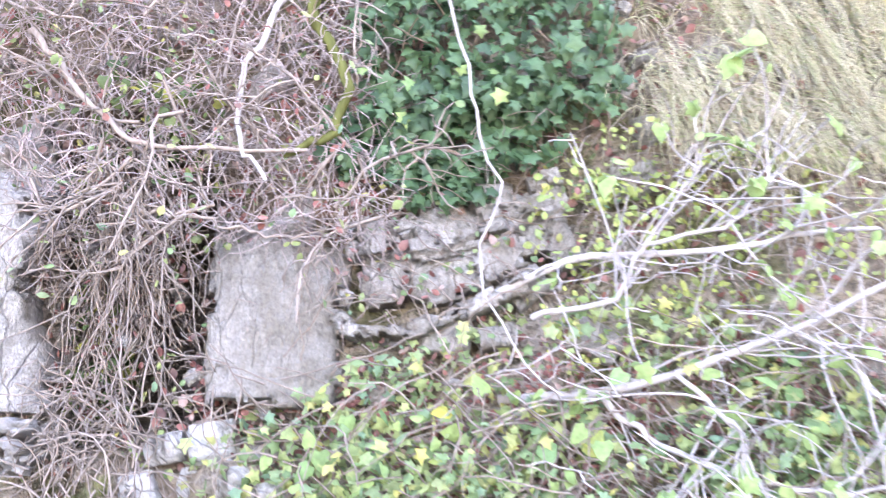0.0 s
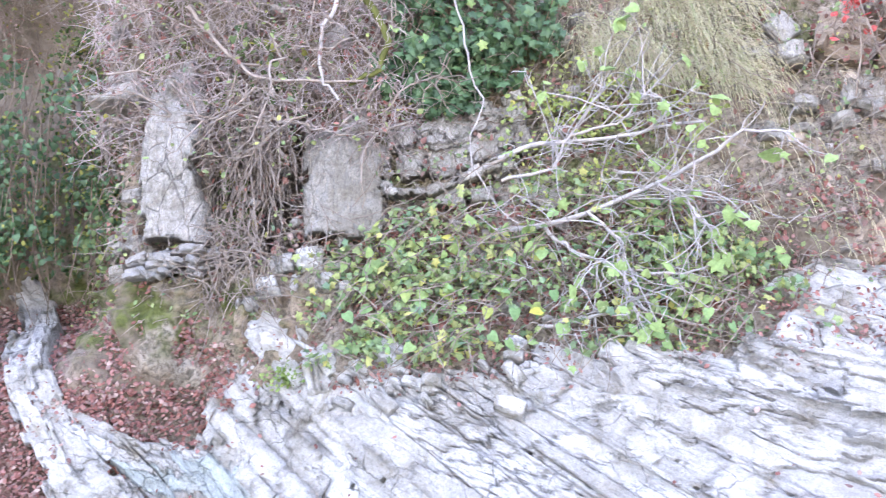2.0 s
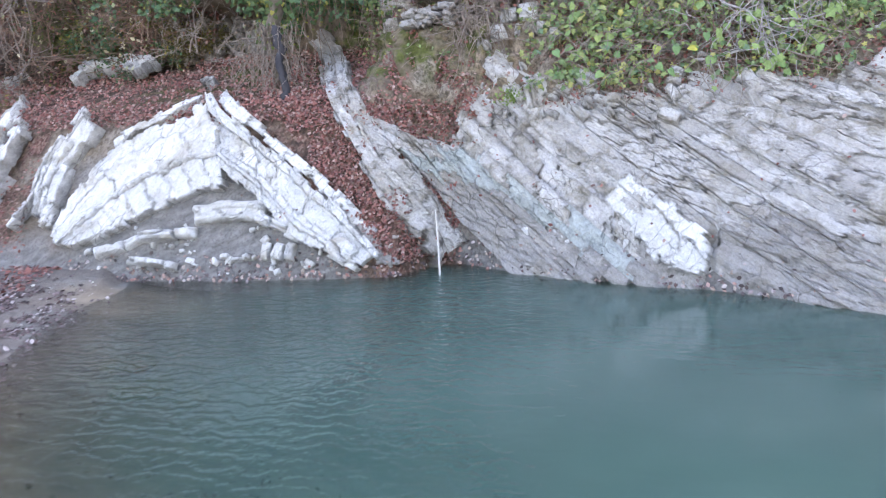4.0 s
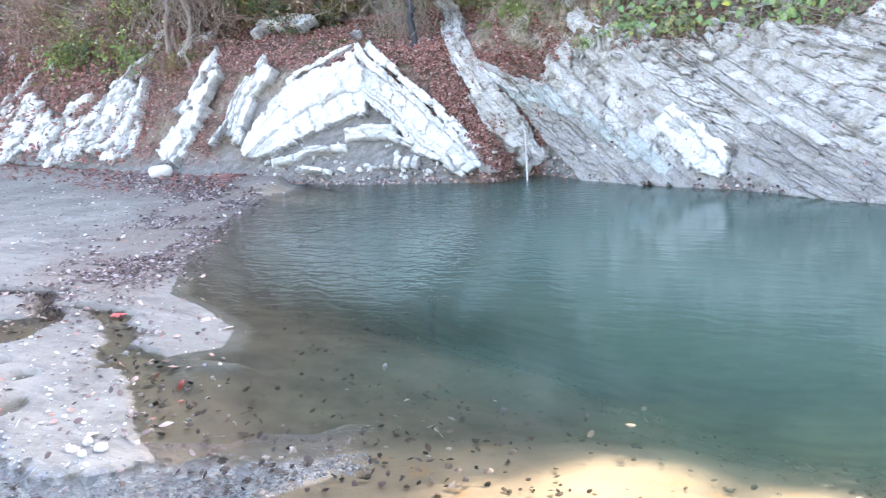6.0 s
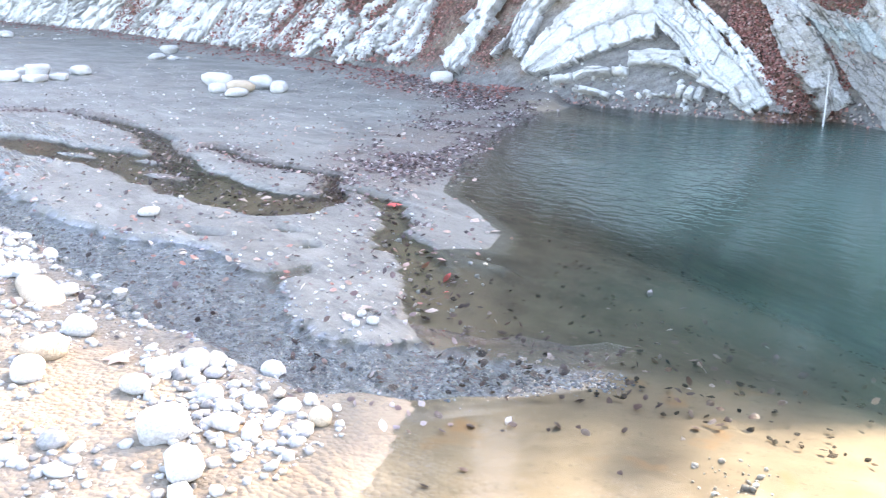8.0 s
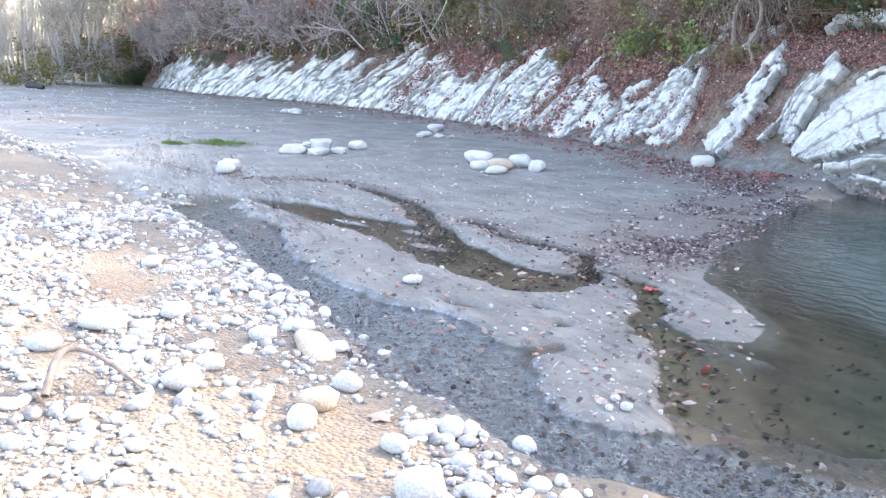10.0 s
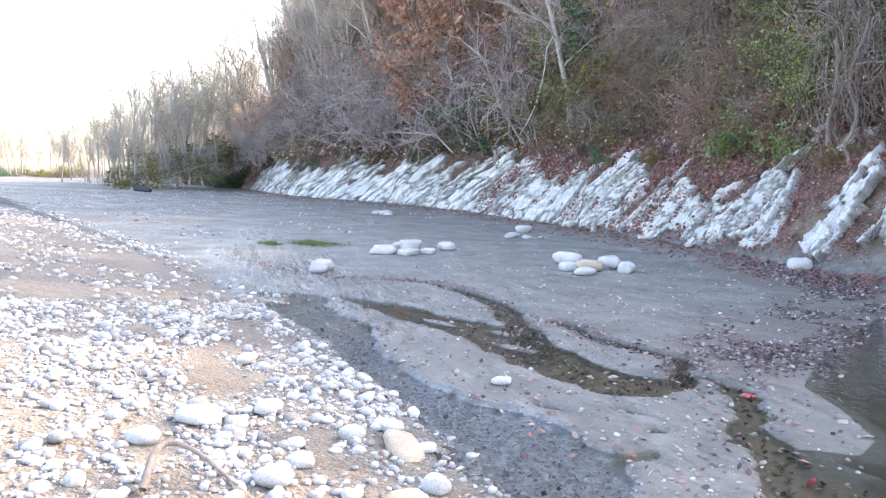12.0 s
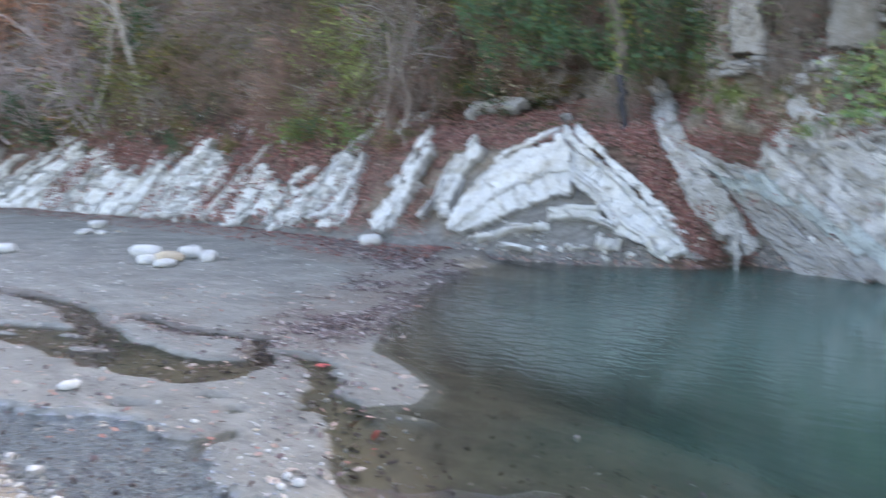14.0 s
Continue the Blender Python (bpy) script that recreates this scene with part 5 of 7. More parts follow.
# the two pillars of the cliff and the ledge beside them
def pillar(path, wide, seed, base):
    """One upright block that rounds off at its sides and runs back into the cliff at its top."""
    chart = ribbon(path, wide, 0.024)
    X, Z, S, V = chart
    rough = wavy(np.stack([X, 0 * X, Z], -1).reshape(-1, 3), 0.22, seed % 23).reshape(X.shape)
    sink = (base + 0.05) * smooth(0.5, 0.95, S / S.max() + 0.08 * rough) + 0.14 * np.abs(V / V.max()) ** 5 + 0.02 * rough
    return rock_sheet(chart, seed, layer=0.9, length=2.4, base=base, step=0.05, bias=0.04, sink=sink)


pillar_a = pillar([(-1.08, 3.0), (-1.06, 3.7), (-1.02, 4.35), (-1.0, 4.9)], (0.56, 0.42), 1801, 0.34)
foot = []
for i in range(34):
    x, z = rng.uniform(-1.4, -0.85), 2.84 + 0.2 * rng.random()
    w = 0.03 + 0.045 * rng.random()
    foot.append(bed([(x, z), (x + 1.7 * w, z + 0.03 * rng.normal())], w, 0.16, 0.16 + 0.08 * rng.random(), 3800 + i, 0.8, layer=0.15))
single_rocks("rock_chip", "creamy broken stone under the rock pillar", foot, LIME_GREY, "broken foot of the pillar")
outcrop("rock_pillar", "white limestone pillar with a broken foot", pillar_a, PILLAR_ROCK)
pillar_b = pillar([(0.34, 2.98), (0.36, 3.5), (0.42, 4.4)], (0.68, 0.8), 1811, 0.22)
outcrop("rock_pillar", "squat white limestone pillar beside a dark cleft", pillar_b, PILLAR_ROCK)
ledge = [q[:3] for q in rock_sheet(ribbon([(0.58, 3.64), (0.74, 3.46), (1.0, 3.42), (1.35, 3.52), (1.75, 3.7)], (0.09, 0.1), 0.02), 1821, layer=0.3, length=0.3, base=0.2, step=0.1, bias=0.03)]
ledge += [q[:3] for q in rock_sheet(ribbon([(0.66, 3.82), (1.2, 3.85), (2.0, 4.05)], (0.5, 0.6), 0.024), 1822, layer=0.16, length=0.3, base=0.05, step=0.14, bias=0.05)]
outcrop("rock_ledge", "curved undercut limestone ledge on the cliff", ledge, PILLAR_ROCK)
loose = [bed([(x, z), (x + 0.1 * w, z - 0.9 * w)], w, 0.2, 0.1, 1830 + i, 0.8) for i, (x, z, w) in enumerate([(-0.2, 2.98, 0.16), (0.02, 3.02, 0.22), (-0.04, 2.82, 0.18), (0.14, 2.8, 0.2), (-0.34, 2.8, 0.2), (0.3, 2.72, 0.16), (-0.5, 2.64, 0.14)])]
single_rocks("loose_rock", "angular white rock lying in the gully mouth", loose, LIME, "loose rocks in the gully")
cliff = [bed([(x, z), (x + a, z + b)], w, 0.3, -0.06, 1850 + i, 2.2, layer=0.25) for i, (x, z, a, b, w) in enumerate([(4.7, 3.4, 0.6, 0.1, 0.25), (4.3, 4.0, 0.5, -0.1, 0.3), (5.2, 3.9, 0.6, -0.1, 0.4), (2.3, 4.5, 0.2, 0.02, 0.14), (2.6, 4.32, 0.18, 0.05, 0.12), (-2.4, 3.9, 0.5, 0.1, 0.3), (-1.75, 4.4, 0.4, 0.2, 0.35), (-1.85, 3.2, 0.35, 0.1, 0.3)])]
single_rocks("cliff_rock", "grey-brown rock face on the cliff", cliff, PILLAR_ROCK, "cliff rocks")
stones = []
for i in range(150):
    x, z = -1.9 + 7.3 * rng.random(), 2.35 + 3.1 * rng.random()
    w = 0.05 + 0.14 * rng.random() ** 1.8
    a = 0.5 * rng.normal()
    stones.append(bed([(x, z), (x + 1.4 * w * math.cos(a), z + 1.4 * w * math.sin(a))], w, 0.14, 0.0 + 0.04 * rng.random(), 3100 + i, 0.9, layer=0.15))
single_rocks("cliff_stone", "pale stone set in the earthy cliff", stones, PILLAR_ROCK, "stones in the cliff")
# stones and chips lying on the silt at the foot of the beds
chips = []
for i in range(110):
    x = -5.6 + 9.6 * rng.random()
    z = 0.08 + 0.55 * rng.random() ** 1.3
    w = 0.025 + 0.06 * rng.random() ** 2
    a = rng.uniform(0, 6.28)
    chips.append(bed([(x, z), (x + 1.5 * w * math.cos(a), z + 1.5 * w * math.sin(a))], w, 0.08, 0.01, 3400 + i, 0.7, layer=0.2))
single_rocks("rock_chip", "small white stone chip stuck in grey silt", chips, LIME_LEFT, "stone chips in the silt")
# flaky cream rock in the hollow under the overhang
flakes = []
for i in range(130):
    x, z = rng.uniform(-6.6, -3.9), rng.uniform(2.7, 3.5)
    w = 0.04 + 0.1 * rng.random() ** 1.5
    flakes.append(bed([(x, z), (x + 1.8 * w, z + 0.06 * rng.normal())], w, 0.2, -0.6 + 0.12 * rng.random(), 4100 + i, 1.0, layer=0.15))
single_rocks("cliff_stone", "flaky cream stone in the shaded hollow", flakes, LIME, "stones in the hollow")
tan = []
for i in range(26):
    x, z = 3.3 + 2.6 * rng.random(), 2.5 + 2.6 * rng.random()
    w = 0.12 + 0.26 * rng.random() ** 1.5
    a = 0.5 * rng.normal()
    tan.append(bed([(x, z), (x + 1.3 * w * math.cos(a), z + 1.3 * w * math.sin(a))], w, 0.2, -0.06 + 0.04 * rng.random(), 3600 + i, 1.2, layer=0.2))
single_rocks("cliff_stone", "tan weathered rock in the dry cliff", tan, CLIFF_TAN, "stones in the cliff")

# ---- plants ----
def on_face(n, x0, x1, z0, z1, out=(0.0, 0.3), seed=0):
    """Random places just off the bank's face."""
    r = np.random.default_rng(seed)
    x, z = r.uniform(x0, x1, n), r.uniform(z0, z1, n)
    return face_point(x, z) + face_normal(x, z) * r.uniform(*out, n)[:, None]


def clumped(n, spots, spread, seed=0):
    """Places gathered round random ones of the given spots."""
    r = np.random.default_rng(seed)
    return np.asarray(spots)[r.integers(0, len(spots), n)] + r.normal(size=(n, 3)) * spread


def taper(paths, thick, thin):
    return np.linspace(thick, thin, paths.shape[1])[None] * np.ones((len(paths), 1))


def plant(name, label, category, stems=(), foliage=(), group="", at=(0, 0, 0), kind=""):
    """A plant of parts: stems are (name, verts, faces, material), foliage likewise."""
    root = thing(name, label, category, group, kind, at)
    for part_name, (v, f), material in (*stems, *foliage):
        piece = part(part_name, mesh_of(part_name, v, f, material), root)
        if part_name not in ("stem", "trunk"):
            tagged(piece, kind="stuff")
    return root


# templates for the hillside, built round the origin and copied up the slope
def bare_thicket(seed, material, size=1.7, twigs=160):
    r = np.random.default_rng(seed)
    n = 13
    start = r.normal(size=(n, 3)) * [0.3, 0.25, 0.03]
    way = r.normal(size=(n, 3)) * [0.55, 0.5, 0.2] + [0, -0.25, 1]
    stems = wander(start, way, size * (0.6 + 0.6 * r.random(n)), 7, 0.22, 0.05, seed)
    shoots = sprout(stems, 80, size * 0.5, 0.8, 0.15, 4, 0.22, 0.05, seed + 1)
    fine = sprout(shoots, twigs, size * 0.3, 0.9, 0.0, 3, 0.3, 0.1, seed + 2)
    v, f = joined([tubes(stems, taper(stems, 0.02, 0.008), 4), tubes(shoots, taper(shoots, 0.009, 0.005)), tubes(fine, taper(fine, 0.006, 0.0035))])
    dead = leaves(fine[r.integers(0, len(fine), 70), -1], 0.06, "oval", loose=1.0, seed=seed)
    return plant("bare_shrub", "bare brown shrub with a few dead leaves on the slope", "shrub", [("branchwork", (v, f), material)], [("dead_foliage", dead, RUSSET)], "shrubs on the hillside", (0, 0, -60))


def far_thicket(seed, material, size=1.7):
    """A coarser shrub for the far slope."""
    r = np.random.default_rng(seed)
    n = 11
    stems = wander(r.normal(size=(n, 3)) * [0.35, 0.25, 0.03], r.normal(size=(n, 3)) * [0.6, 0.5, 0.2] + [0, -0.25, 1], size * (0.6 + 0.6 * r.random(n)), 6, 0.22, 0.03, seed)
    shoots = sprout(stems, 110, size * 0.5, 0.85, 0.15, 4, 0.25, 0.03, seed + 1)
    fine = sprout(shoots, 240, size * 0.33, 0.9, 0.0, 3, 0.3, 0.1, seed + 2)
    v, f = joined([tubes(stems, taper(stems, 0.024, 0.012), 3), tubes(shoots, taper(shoots, 0.011, 0.007)), tubes(fine, taper(fine, 0.008, 0.005))])
    dead = leaves(fine[r.integers(0, len(fine), 60), -1], 0.1, "oval", loose=1.0, seed=seed)
    return plant("bare_shrub", "tall bare grey-brown shrub on the wooded slope", "shrub", [("branchwork", (v, f), material)], [("dead_foliage", dead, RUSSET)], "shrubs on the hillside", (0, 0, -60))


def green_clump(seed, material, size=1.3, count=800, leaf=0.075, label="leafy evergreen shrub on the slope"):
    r = np.random.default_rng(seed)
    n = 9
    stems = wander(r.normal(size=(n, 3)) * [0.25, 0.2, 0.02], r.normal(size=(n, 3)) * [0.6, 0.5, 0.3] + [0, -0.3, 0.9], size * (0.5 + 0.6 * r.random(n)), 6, 0.25, 0.05, seed)
    shoots = sprout(stems, 70, size * 0.45, 0.9, 0.1, 4, 0.3, 0.08, seed + 1)
    spots = shoots[r.integers(0, len(shoots), count), r.integers(1, 4, count)] + r.normal(size=(count, 3)) * 0.05 * size
    v, f = joined([tubes(stems, taper(stems, 0.016, 0.006)), tubes(shoots, taper(shoots, 0.006, 0.003))])
    return plant("leafy_shrub", label, "shrub", [("branchwork", (v, f), TWIG)], [("foliage", leaves(spots, leaf, "small", seed=seed), material)], "shrubs on the hillside", (0, 0, -60))


def vine_veil(seed, material, size=2.2, count=55):
    r = np.random.default_rng(seed)
    start = np.stack([r.normal(0, 0.45, count), r.normal(-0.25, 0.2, count), size + r.normal(0, 0.25, count)], 1)
    hang = wander(start, r.normal(size=(count, 3)) * 0.6 + [0, -0.1, -1], size * (0.4 + 0.7 * r.random(count)), 7, 0.34, 0.1, seed)
    side = sprout(hang, 130, size * 0.22, 0.9, -0.1, 3, 0.3, 0.15, seed + 3)
    v, f = joined([tubes(hang, taper(hang, 0.009, 0.005)), tubes(side, taper(side, 0.005, 0.003))])
    spots = side[r.integers(0, len(side), 170), -1]
    return plant("hanging_vines", "tangle of dry hanging vines with scattered leaves", "vine", [("strand_mass", (v, f), material)], [("foliage", leaves(spots, 0.06, "heart", droop=0.8, seed=seed), OLIVE)], "hanging vines", (0, 0, -60))


def bare_tree(seed, tall, material, twigs=180, foliage=None, count=0, leaf=0.09, name="bare_tree", label="slender bare tree on the hill", lean=(0, 0, 1), low=0.3):
    r = np.random.default_rng(seed)
    trunk = wander(np.zeros((1, 3)), np.array([lean], float) + r.normal(size=(1, 3)) * [0.06, 0.06, 0], tall, 11, 0.05, -0.03, seed)
    limbs = sprout(trunk, 22, tall * 0.36, 0.75, 0.35, 7, 0.14, -0.03, seed + 1, low)
    arms = sprout(limbs, 75, tall * 0.17, 0.8, 0.15, 4, 0.2, 0.0, seed + 2)
    fine = sprout(arms, twigs, tall * 0.08, 0.9, 0.05, 3, 0.25, 0.03, seed + 3)
    thick = 0.014 * tall
    wood = joined([tubes(limbs, taper(limbs, thick * 0.4, thick * 0.12), 3), tubes(arms, taper(arms, thick * 0.13, thick * 0.06)), tubes(fine, taper(fine, max(0.006, thick * 0.06), 0.004))])
    stems = [("trunk", tubes(trunk, taper(trunk, thick, thick * 0.25), 7), material), ("branchwork", wood, material)]
    crown = []
    if foliage:
        spots = fine[r.integers(0, len(fine), count), r.integers(1, 3, count)] + r.normal(size=(count, 3)) * 0.12
        crown = [("crown", leaves(spots, leaf, "small", droop=0.5, seed=seed), foliage)]
    return plant(name, label, "tree", stems, crown, "trees on the hill", (0, 0, -60))


def place_on_slope(source, x, z, size, turn, sink=0.08, tilt=0.0):
    y = float(face_y(x, z)) + sink
    return copy_thing(source, pose(x, y, z - sink, tilt, 0, turn) @ Matrix.Diagonal((size, size, size, 1)))


def remove_thing(root):
    for o in (*root.children_recursive, root):
        bpy.data.objects.remove(o)


thickets = [bare_thicket(2000, TWIG_DARK), bare_thicket(2010, TWIG_RED), bare_thicket(2020, TWIG_PALE), bare_thicket(2030, TWIG)]
# pale bark on the far slope: the sky's glare is put into the colour
far_thickets = [far_thicket(2600, TWIG_PALE), far_thicket(2610, PALE_TRUNK), far_thicket(2620, TWIG_MAUVE), far_thicket(2630, TWIG_MAUVE), far_thicket(2640, TWIG_RED), far_thicket(2650, TWIG)]
clumps = [green_clump(2100, OLIVE, count=1300), green_clump(2110, IVY_MIX, count=1200), green_clump(2120, OLIVE, count=1000, label="thin olive-green shrub with yellowing leaves"), green_clump(2130, IVY_DARK, label="dark ivy-covered shrub on the slope"), green_clump(2140, LITTER, count=700, label="shrub hung with brown dead leaves"), green_clump(2150, LIMEGREEN, count=800, leaf=0.065, label="thin yellow-green shrub on the slope")]
veils = [vine_veil(2200, TWIG_GREY), vine_veil(2210, TWIG), vine_veil(2220, TWIG_RED)]
trees = [bare_tree(2300, 7.0, TRUNK), bare_tree(2310, 8.0, PALE_TRUNK), bare_tree(2320, 6.0, TWIG_RED), bare_tree(2330, 7.5, TRUNK, foliage=OLIVE, count=700, label="tree with thin olive leaves on the hill")]
hill = np.random.default_rng(5)
# the near slope over the ribs
for i in range(250):
    x, z = -4.8 - 17 * hill.random(), 2.75 + 5.5 * hill.random() ** 1.15
    pick = hill.random()
    source = thickets[(0, 1, 3, 1, 2)[hill.integers(5)]] if pick < 0.36 else clumps[(0, 0, 1, 2, 3, 4, 5, 5)[hill.integers(8)]] if pick < 0.8 else veils[hill.integers(3)]
    low = z < 3.6
    place_on_slope(source, x, z, (0.5 if low else 0.85) + 0.45 * hill.random(), hill.uniform(-70, 70), 0.1)
# the far slope, with larger growth
for i in range(230):
    x, z = -17 - 45 * hill.random(), 2.7 + 7.5 * hill.random()
    z = min(z, float(np.interp(x, [-65, -50, -40, -20], [5.4, 8.8, 10.8, 10.5])))
    pick = hill.random()
    source = far_thickets[hill.integers(4) if x < -31 else (2, 4, 5)[hill.integers(3)]] if pick < (0.66 if x < -31 else 0.4) else clumps[hill.integers(6)] if pick < 0.85 else veils[hill.integers(3)]
    place_on_slope(source, x, z, 1.3 + 0.8 * hill.random(), hill.uniform(-90, 90), 0.15)
# trees towards and along the crest; far ones mostly in bark paled for the glare
for i in range(150):
    x = -7 - 57 * hill.random() ** 0.8
    z = float(np.interp(x, [-65, -50, -40, -20], [5.5, 8.5, 10.0, 9.5])) * (0.5 + 0.6 * hill.random())
    place_on_slope(trees[1 if x < -30 and hill.random() < 0.7 else hill.integers(4)], x, max(3.2, z), (0.75 + 0.4 * hill.random()) * (1.3 if x < -28 else 1), hill.uniform(0, 360), 0.2)
# the cliff's brow downstream: unseen shrubs added to shade the pool and be mirrored in it
for i in range(34):
    x = -5 + 15 * hill.random()
    z = float(np.interp(x, CREST_X, CREST_Z)) - 0.2 - 0.7 * hill.random()
    source = thickets[hill.integers(4)] if hill.random() < 0.6 else clumps[hill.integers(4)]
    place_on_slope(source, x, z, (0.5 if x < 2 else 0.25) + 0.25 * hill.random(), hill.uniform(-80, 80), 0.1)
for i in range(46):
    x = -52 - 44 * hill.random()
    z = float(np.interp(x, CREST_X, CREST_Z)) * (0.35 + 0.6 * hill.random())
    place_on_slope(trees[hill.integers(3)], x, z, 1.0 + 0.5 * hill.random(), hill.uniform(0, 360), 0.2)
for i in range(40):
    x = -58 - 34 * hill.random()
    place_on_slope(far_thickets[hill.integers(4)], x, float(np.interp(x, CREST_X, CREST_Z)) * (0.2 + 0.7 * hill.random()), 1.8 + 0.8 * hill.random(), hill.uniform(0, 360), 0.2)
# unseen trees added behind the brow to dapple the sun on the bar
for i in range(20):
    x = -10 + 10.5 * hill.random()
    y = float(face_y(x, float(np.interp(x, CREST_X, CREST_Z)))) + 1 + 5 * hill.random()
    size = 0.55 + 0.4 * hill.random()
    copy_thing(trees[hill.integers(4)], pose(x, y, float(np.interp(x, CREST_X, CREST_Z)) - 0.1, 0, 0, hill.uniform(0, 360)) @ Matrix.Diagonal((size, size, size, 1)))
# dense shrubs out of view, added to cast shade on the bar's end
for x, size in ((0.5, 1.1), (1.1, 1.15), (1.6, 0.7)):
    place_on_slope(clumps[1], x, float(np.interp(x, CREST_X, CREST_Z)) - 0.15, size, 50 * x, 0.1)
# the russet tree and the ivy-wrapped tree
russet = bare_tree(2400, 7.5, TRUNK, 520, RUSSET, 4200, 0.16, "russet_tree", "tree still full of russet autumn leaves", low=0.08)
place_on_slope(russet, -33.0, 2.9, 1.15, 40)
place_on_slope(russet, -30.5, 3.0, 0.95, 310)
place_on_slope(russet, -35.5, 3.6, 1.1, 160)
place_on_slope(russet, -31.5, 4.6, 1.0, 250)
ivy_tree = bare_tree(2420, 8.0, PALE_TRUNK, 260, IVY_DARK, 500, 0.09, "ivy_tree", "leaning pale tree wrapped in dark ivy")
wrap = np.random.default_rng(9)
for t in (place_on_slope(ivy_tree, -20.3, 2.9, 1.0, 20),):
    spots = np.stack([wrap.normal(0, 0.28, 900), wrap.normal(0, 0.28, 900), wrap.uniform(2.6, 6.4, 900)], 1)
    part("ivy", mesh_of("ivy", *leaves(spots, 0.1, "heart", droop=0.6, seed=3), IVY_DARK), t, "dark ivy round the trunk")
n = 32000
ux, uz = -5.5 - 60 * hill.random(n) ** 1.5, 2.5 + 7.5 * hill.random(n)
uz = np.minimum(uz, np.interp(ux, CREST_X, CREST_Z) - 0.1 * hill.random(n))
far = 1 + 1.6 * smooth(-15, -50, ux)
spots = face_point(ux, uz) + face_normal(ux, uz) * (0.3 * hill.random(n) * far)[:, None]
green = wavy(spots, 2.2, 71) + 0.5 * hill.normal(size=n) > 0.3
root = thing("hillside_undergrowth", "brown dead leaves and low green weeds over the slope", "undergrowth", kind="stuff")
for name, pick, mat, shape in (("dead_foliage", ~green, LITTER, "small"), ("green_foliage", green, OLIVE, "small")):
    tagged(part(name, mesh_of(name, *leaves(spots[pick], 0.08 * far[pick], shape, (0, -0.8, 0.5), 0.7, 0.3, 72), mat), root), kind="stuff")
bright = hill.random(n) < 0.13
tagged(part("yellow_foliage", mesh_of("yellow_foliage", *leaves(spots[bright] + [0, -0.25, 0.1], 0.085 * far[bright], "small", (0, -0.8, 0.5), 0.6, 0.3, 74), GRASS_DRY), root), kind="stuff")
rods = wander(spots[::6], hill.normal(size=(len(spots[::6]), 3)) * [0.8, 0.4, 0.5] + [0, -0.3, 0.5], 0.9 * far[::6], 5, 0.3, 0.1, 73)
tagged(part("twigwork", mesh_of("twigwork", *tubes(rods, taper(rods, 0.009, 0.005) * far[::6][:, None]), TWIG), root), kind="stuff")
for x, z, size in ((-9.6, 3.0, 1.0), (-9.9, 4.0, 1.1), (-10.3, 5.2, 1.2), (-21.5, 3.2, 0.9)):
    place_on_slope(clumps[5], x, z, size, 25 * x)
for i in range(34):
    x, z = -5.5 + 4.3 * hill.random(), 4.0 + 3.2 * hill.random()
    source = veils[hill.integers(3)] if hill.random() < 0.45 else clumps[(0, 1, 3, 4)[hill.integers(4)]]
    place_on_slope(source, x, z, 0.5 + 0.3 * hill.random(), hill.uniform(-60, 60), 0.05)
# low growth along the tops of the ribs
for i in range(110):
    x = -7.8 - 42 * hill.random() ** 1.3
    source = (clumps[0], clumps[3], clumps[4], clumps[4], thickets[0], thickets[1])[hill.integers(6)]
    place_on_slope(source, x, 2.0 + 1.0 * hill.random(), (0.3 + 0.25 * hill.random()) * (1 + 0.5 * float(smooth(-15, -45, x))), hill.uniform(-90, 90), 0.05)
for t in (*thickets, *far_thickets, *clumps, *veils, *trees, russet, ivy_tree):
    remove_thing(t)

# the far end of the valley: pale poplars, bushes and a yellow shrub at the water's bend
# backlit haze is put into the poplars' pale trunks and leaves
far_trees = [bare_tree(2500, 8.5, PALE_TRUNK, 160, GRASS_DRY, 420, 0.16, "poplar", "tall thin poplar with the last yellow leaves"), bare_tree(2510, 8.0, BRANCH, 200, OLIVE, 260, 0.16, "poplar", "tall thin half-bare poplar"), bare_tree(2520, 9.0, PALE_TRUNK, 200, None, 0, 0.1, "poplar", "tall bare pale-trunked poplar")]
far_bushes = [green_clump(2530, OLIVE, 2.6, 700, 0.2, "broad olive bush on the far bank"), bare_thicket(2540, TWIG, 3.2, 260), green_clump(2550, IVY_DARK, 2.8, 700, 0.2, "dark green bush on the far bank"), bare_thicket(2545, BRANCH, 3.2, 260)]
for i in range(90):
    k = hill.random()
    a, d = radians(66 + 16 * k), (84 + 110 * k) * (0.92 + 0.4 * hill.random())
    place = pose(-d * math.sin(a), d * math.cos(a), 0.25, 0, 0, hill.uniform(0, 360))
    size = 0.7 + 0.5 * hill.random()
    copy_thing(far_trees[hill.integers(3)], place @ Matrix.Diagonal((size, size, size, 1)))
for i in range(70):
    k = hill.random()
    a, d = radians(64 + 18 * k), (76 + 95 * k) * (0.95 + 0.2 * hill.random())
    size = 0.5 + 0.5 * hill.random()
    copy_thing(far_bushes[(0, 0, 2, 1)[hill.integers(4)]], pose(-d * math.sin(a), d * math.cos(a), 0.2, 0, 0, hill.uniform(0, 360)) @ Matrix.Diagonal((size, size, size, 1)))
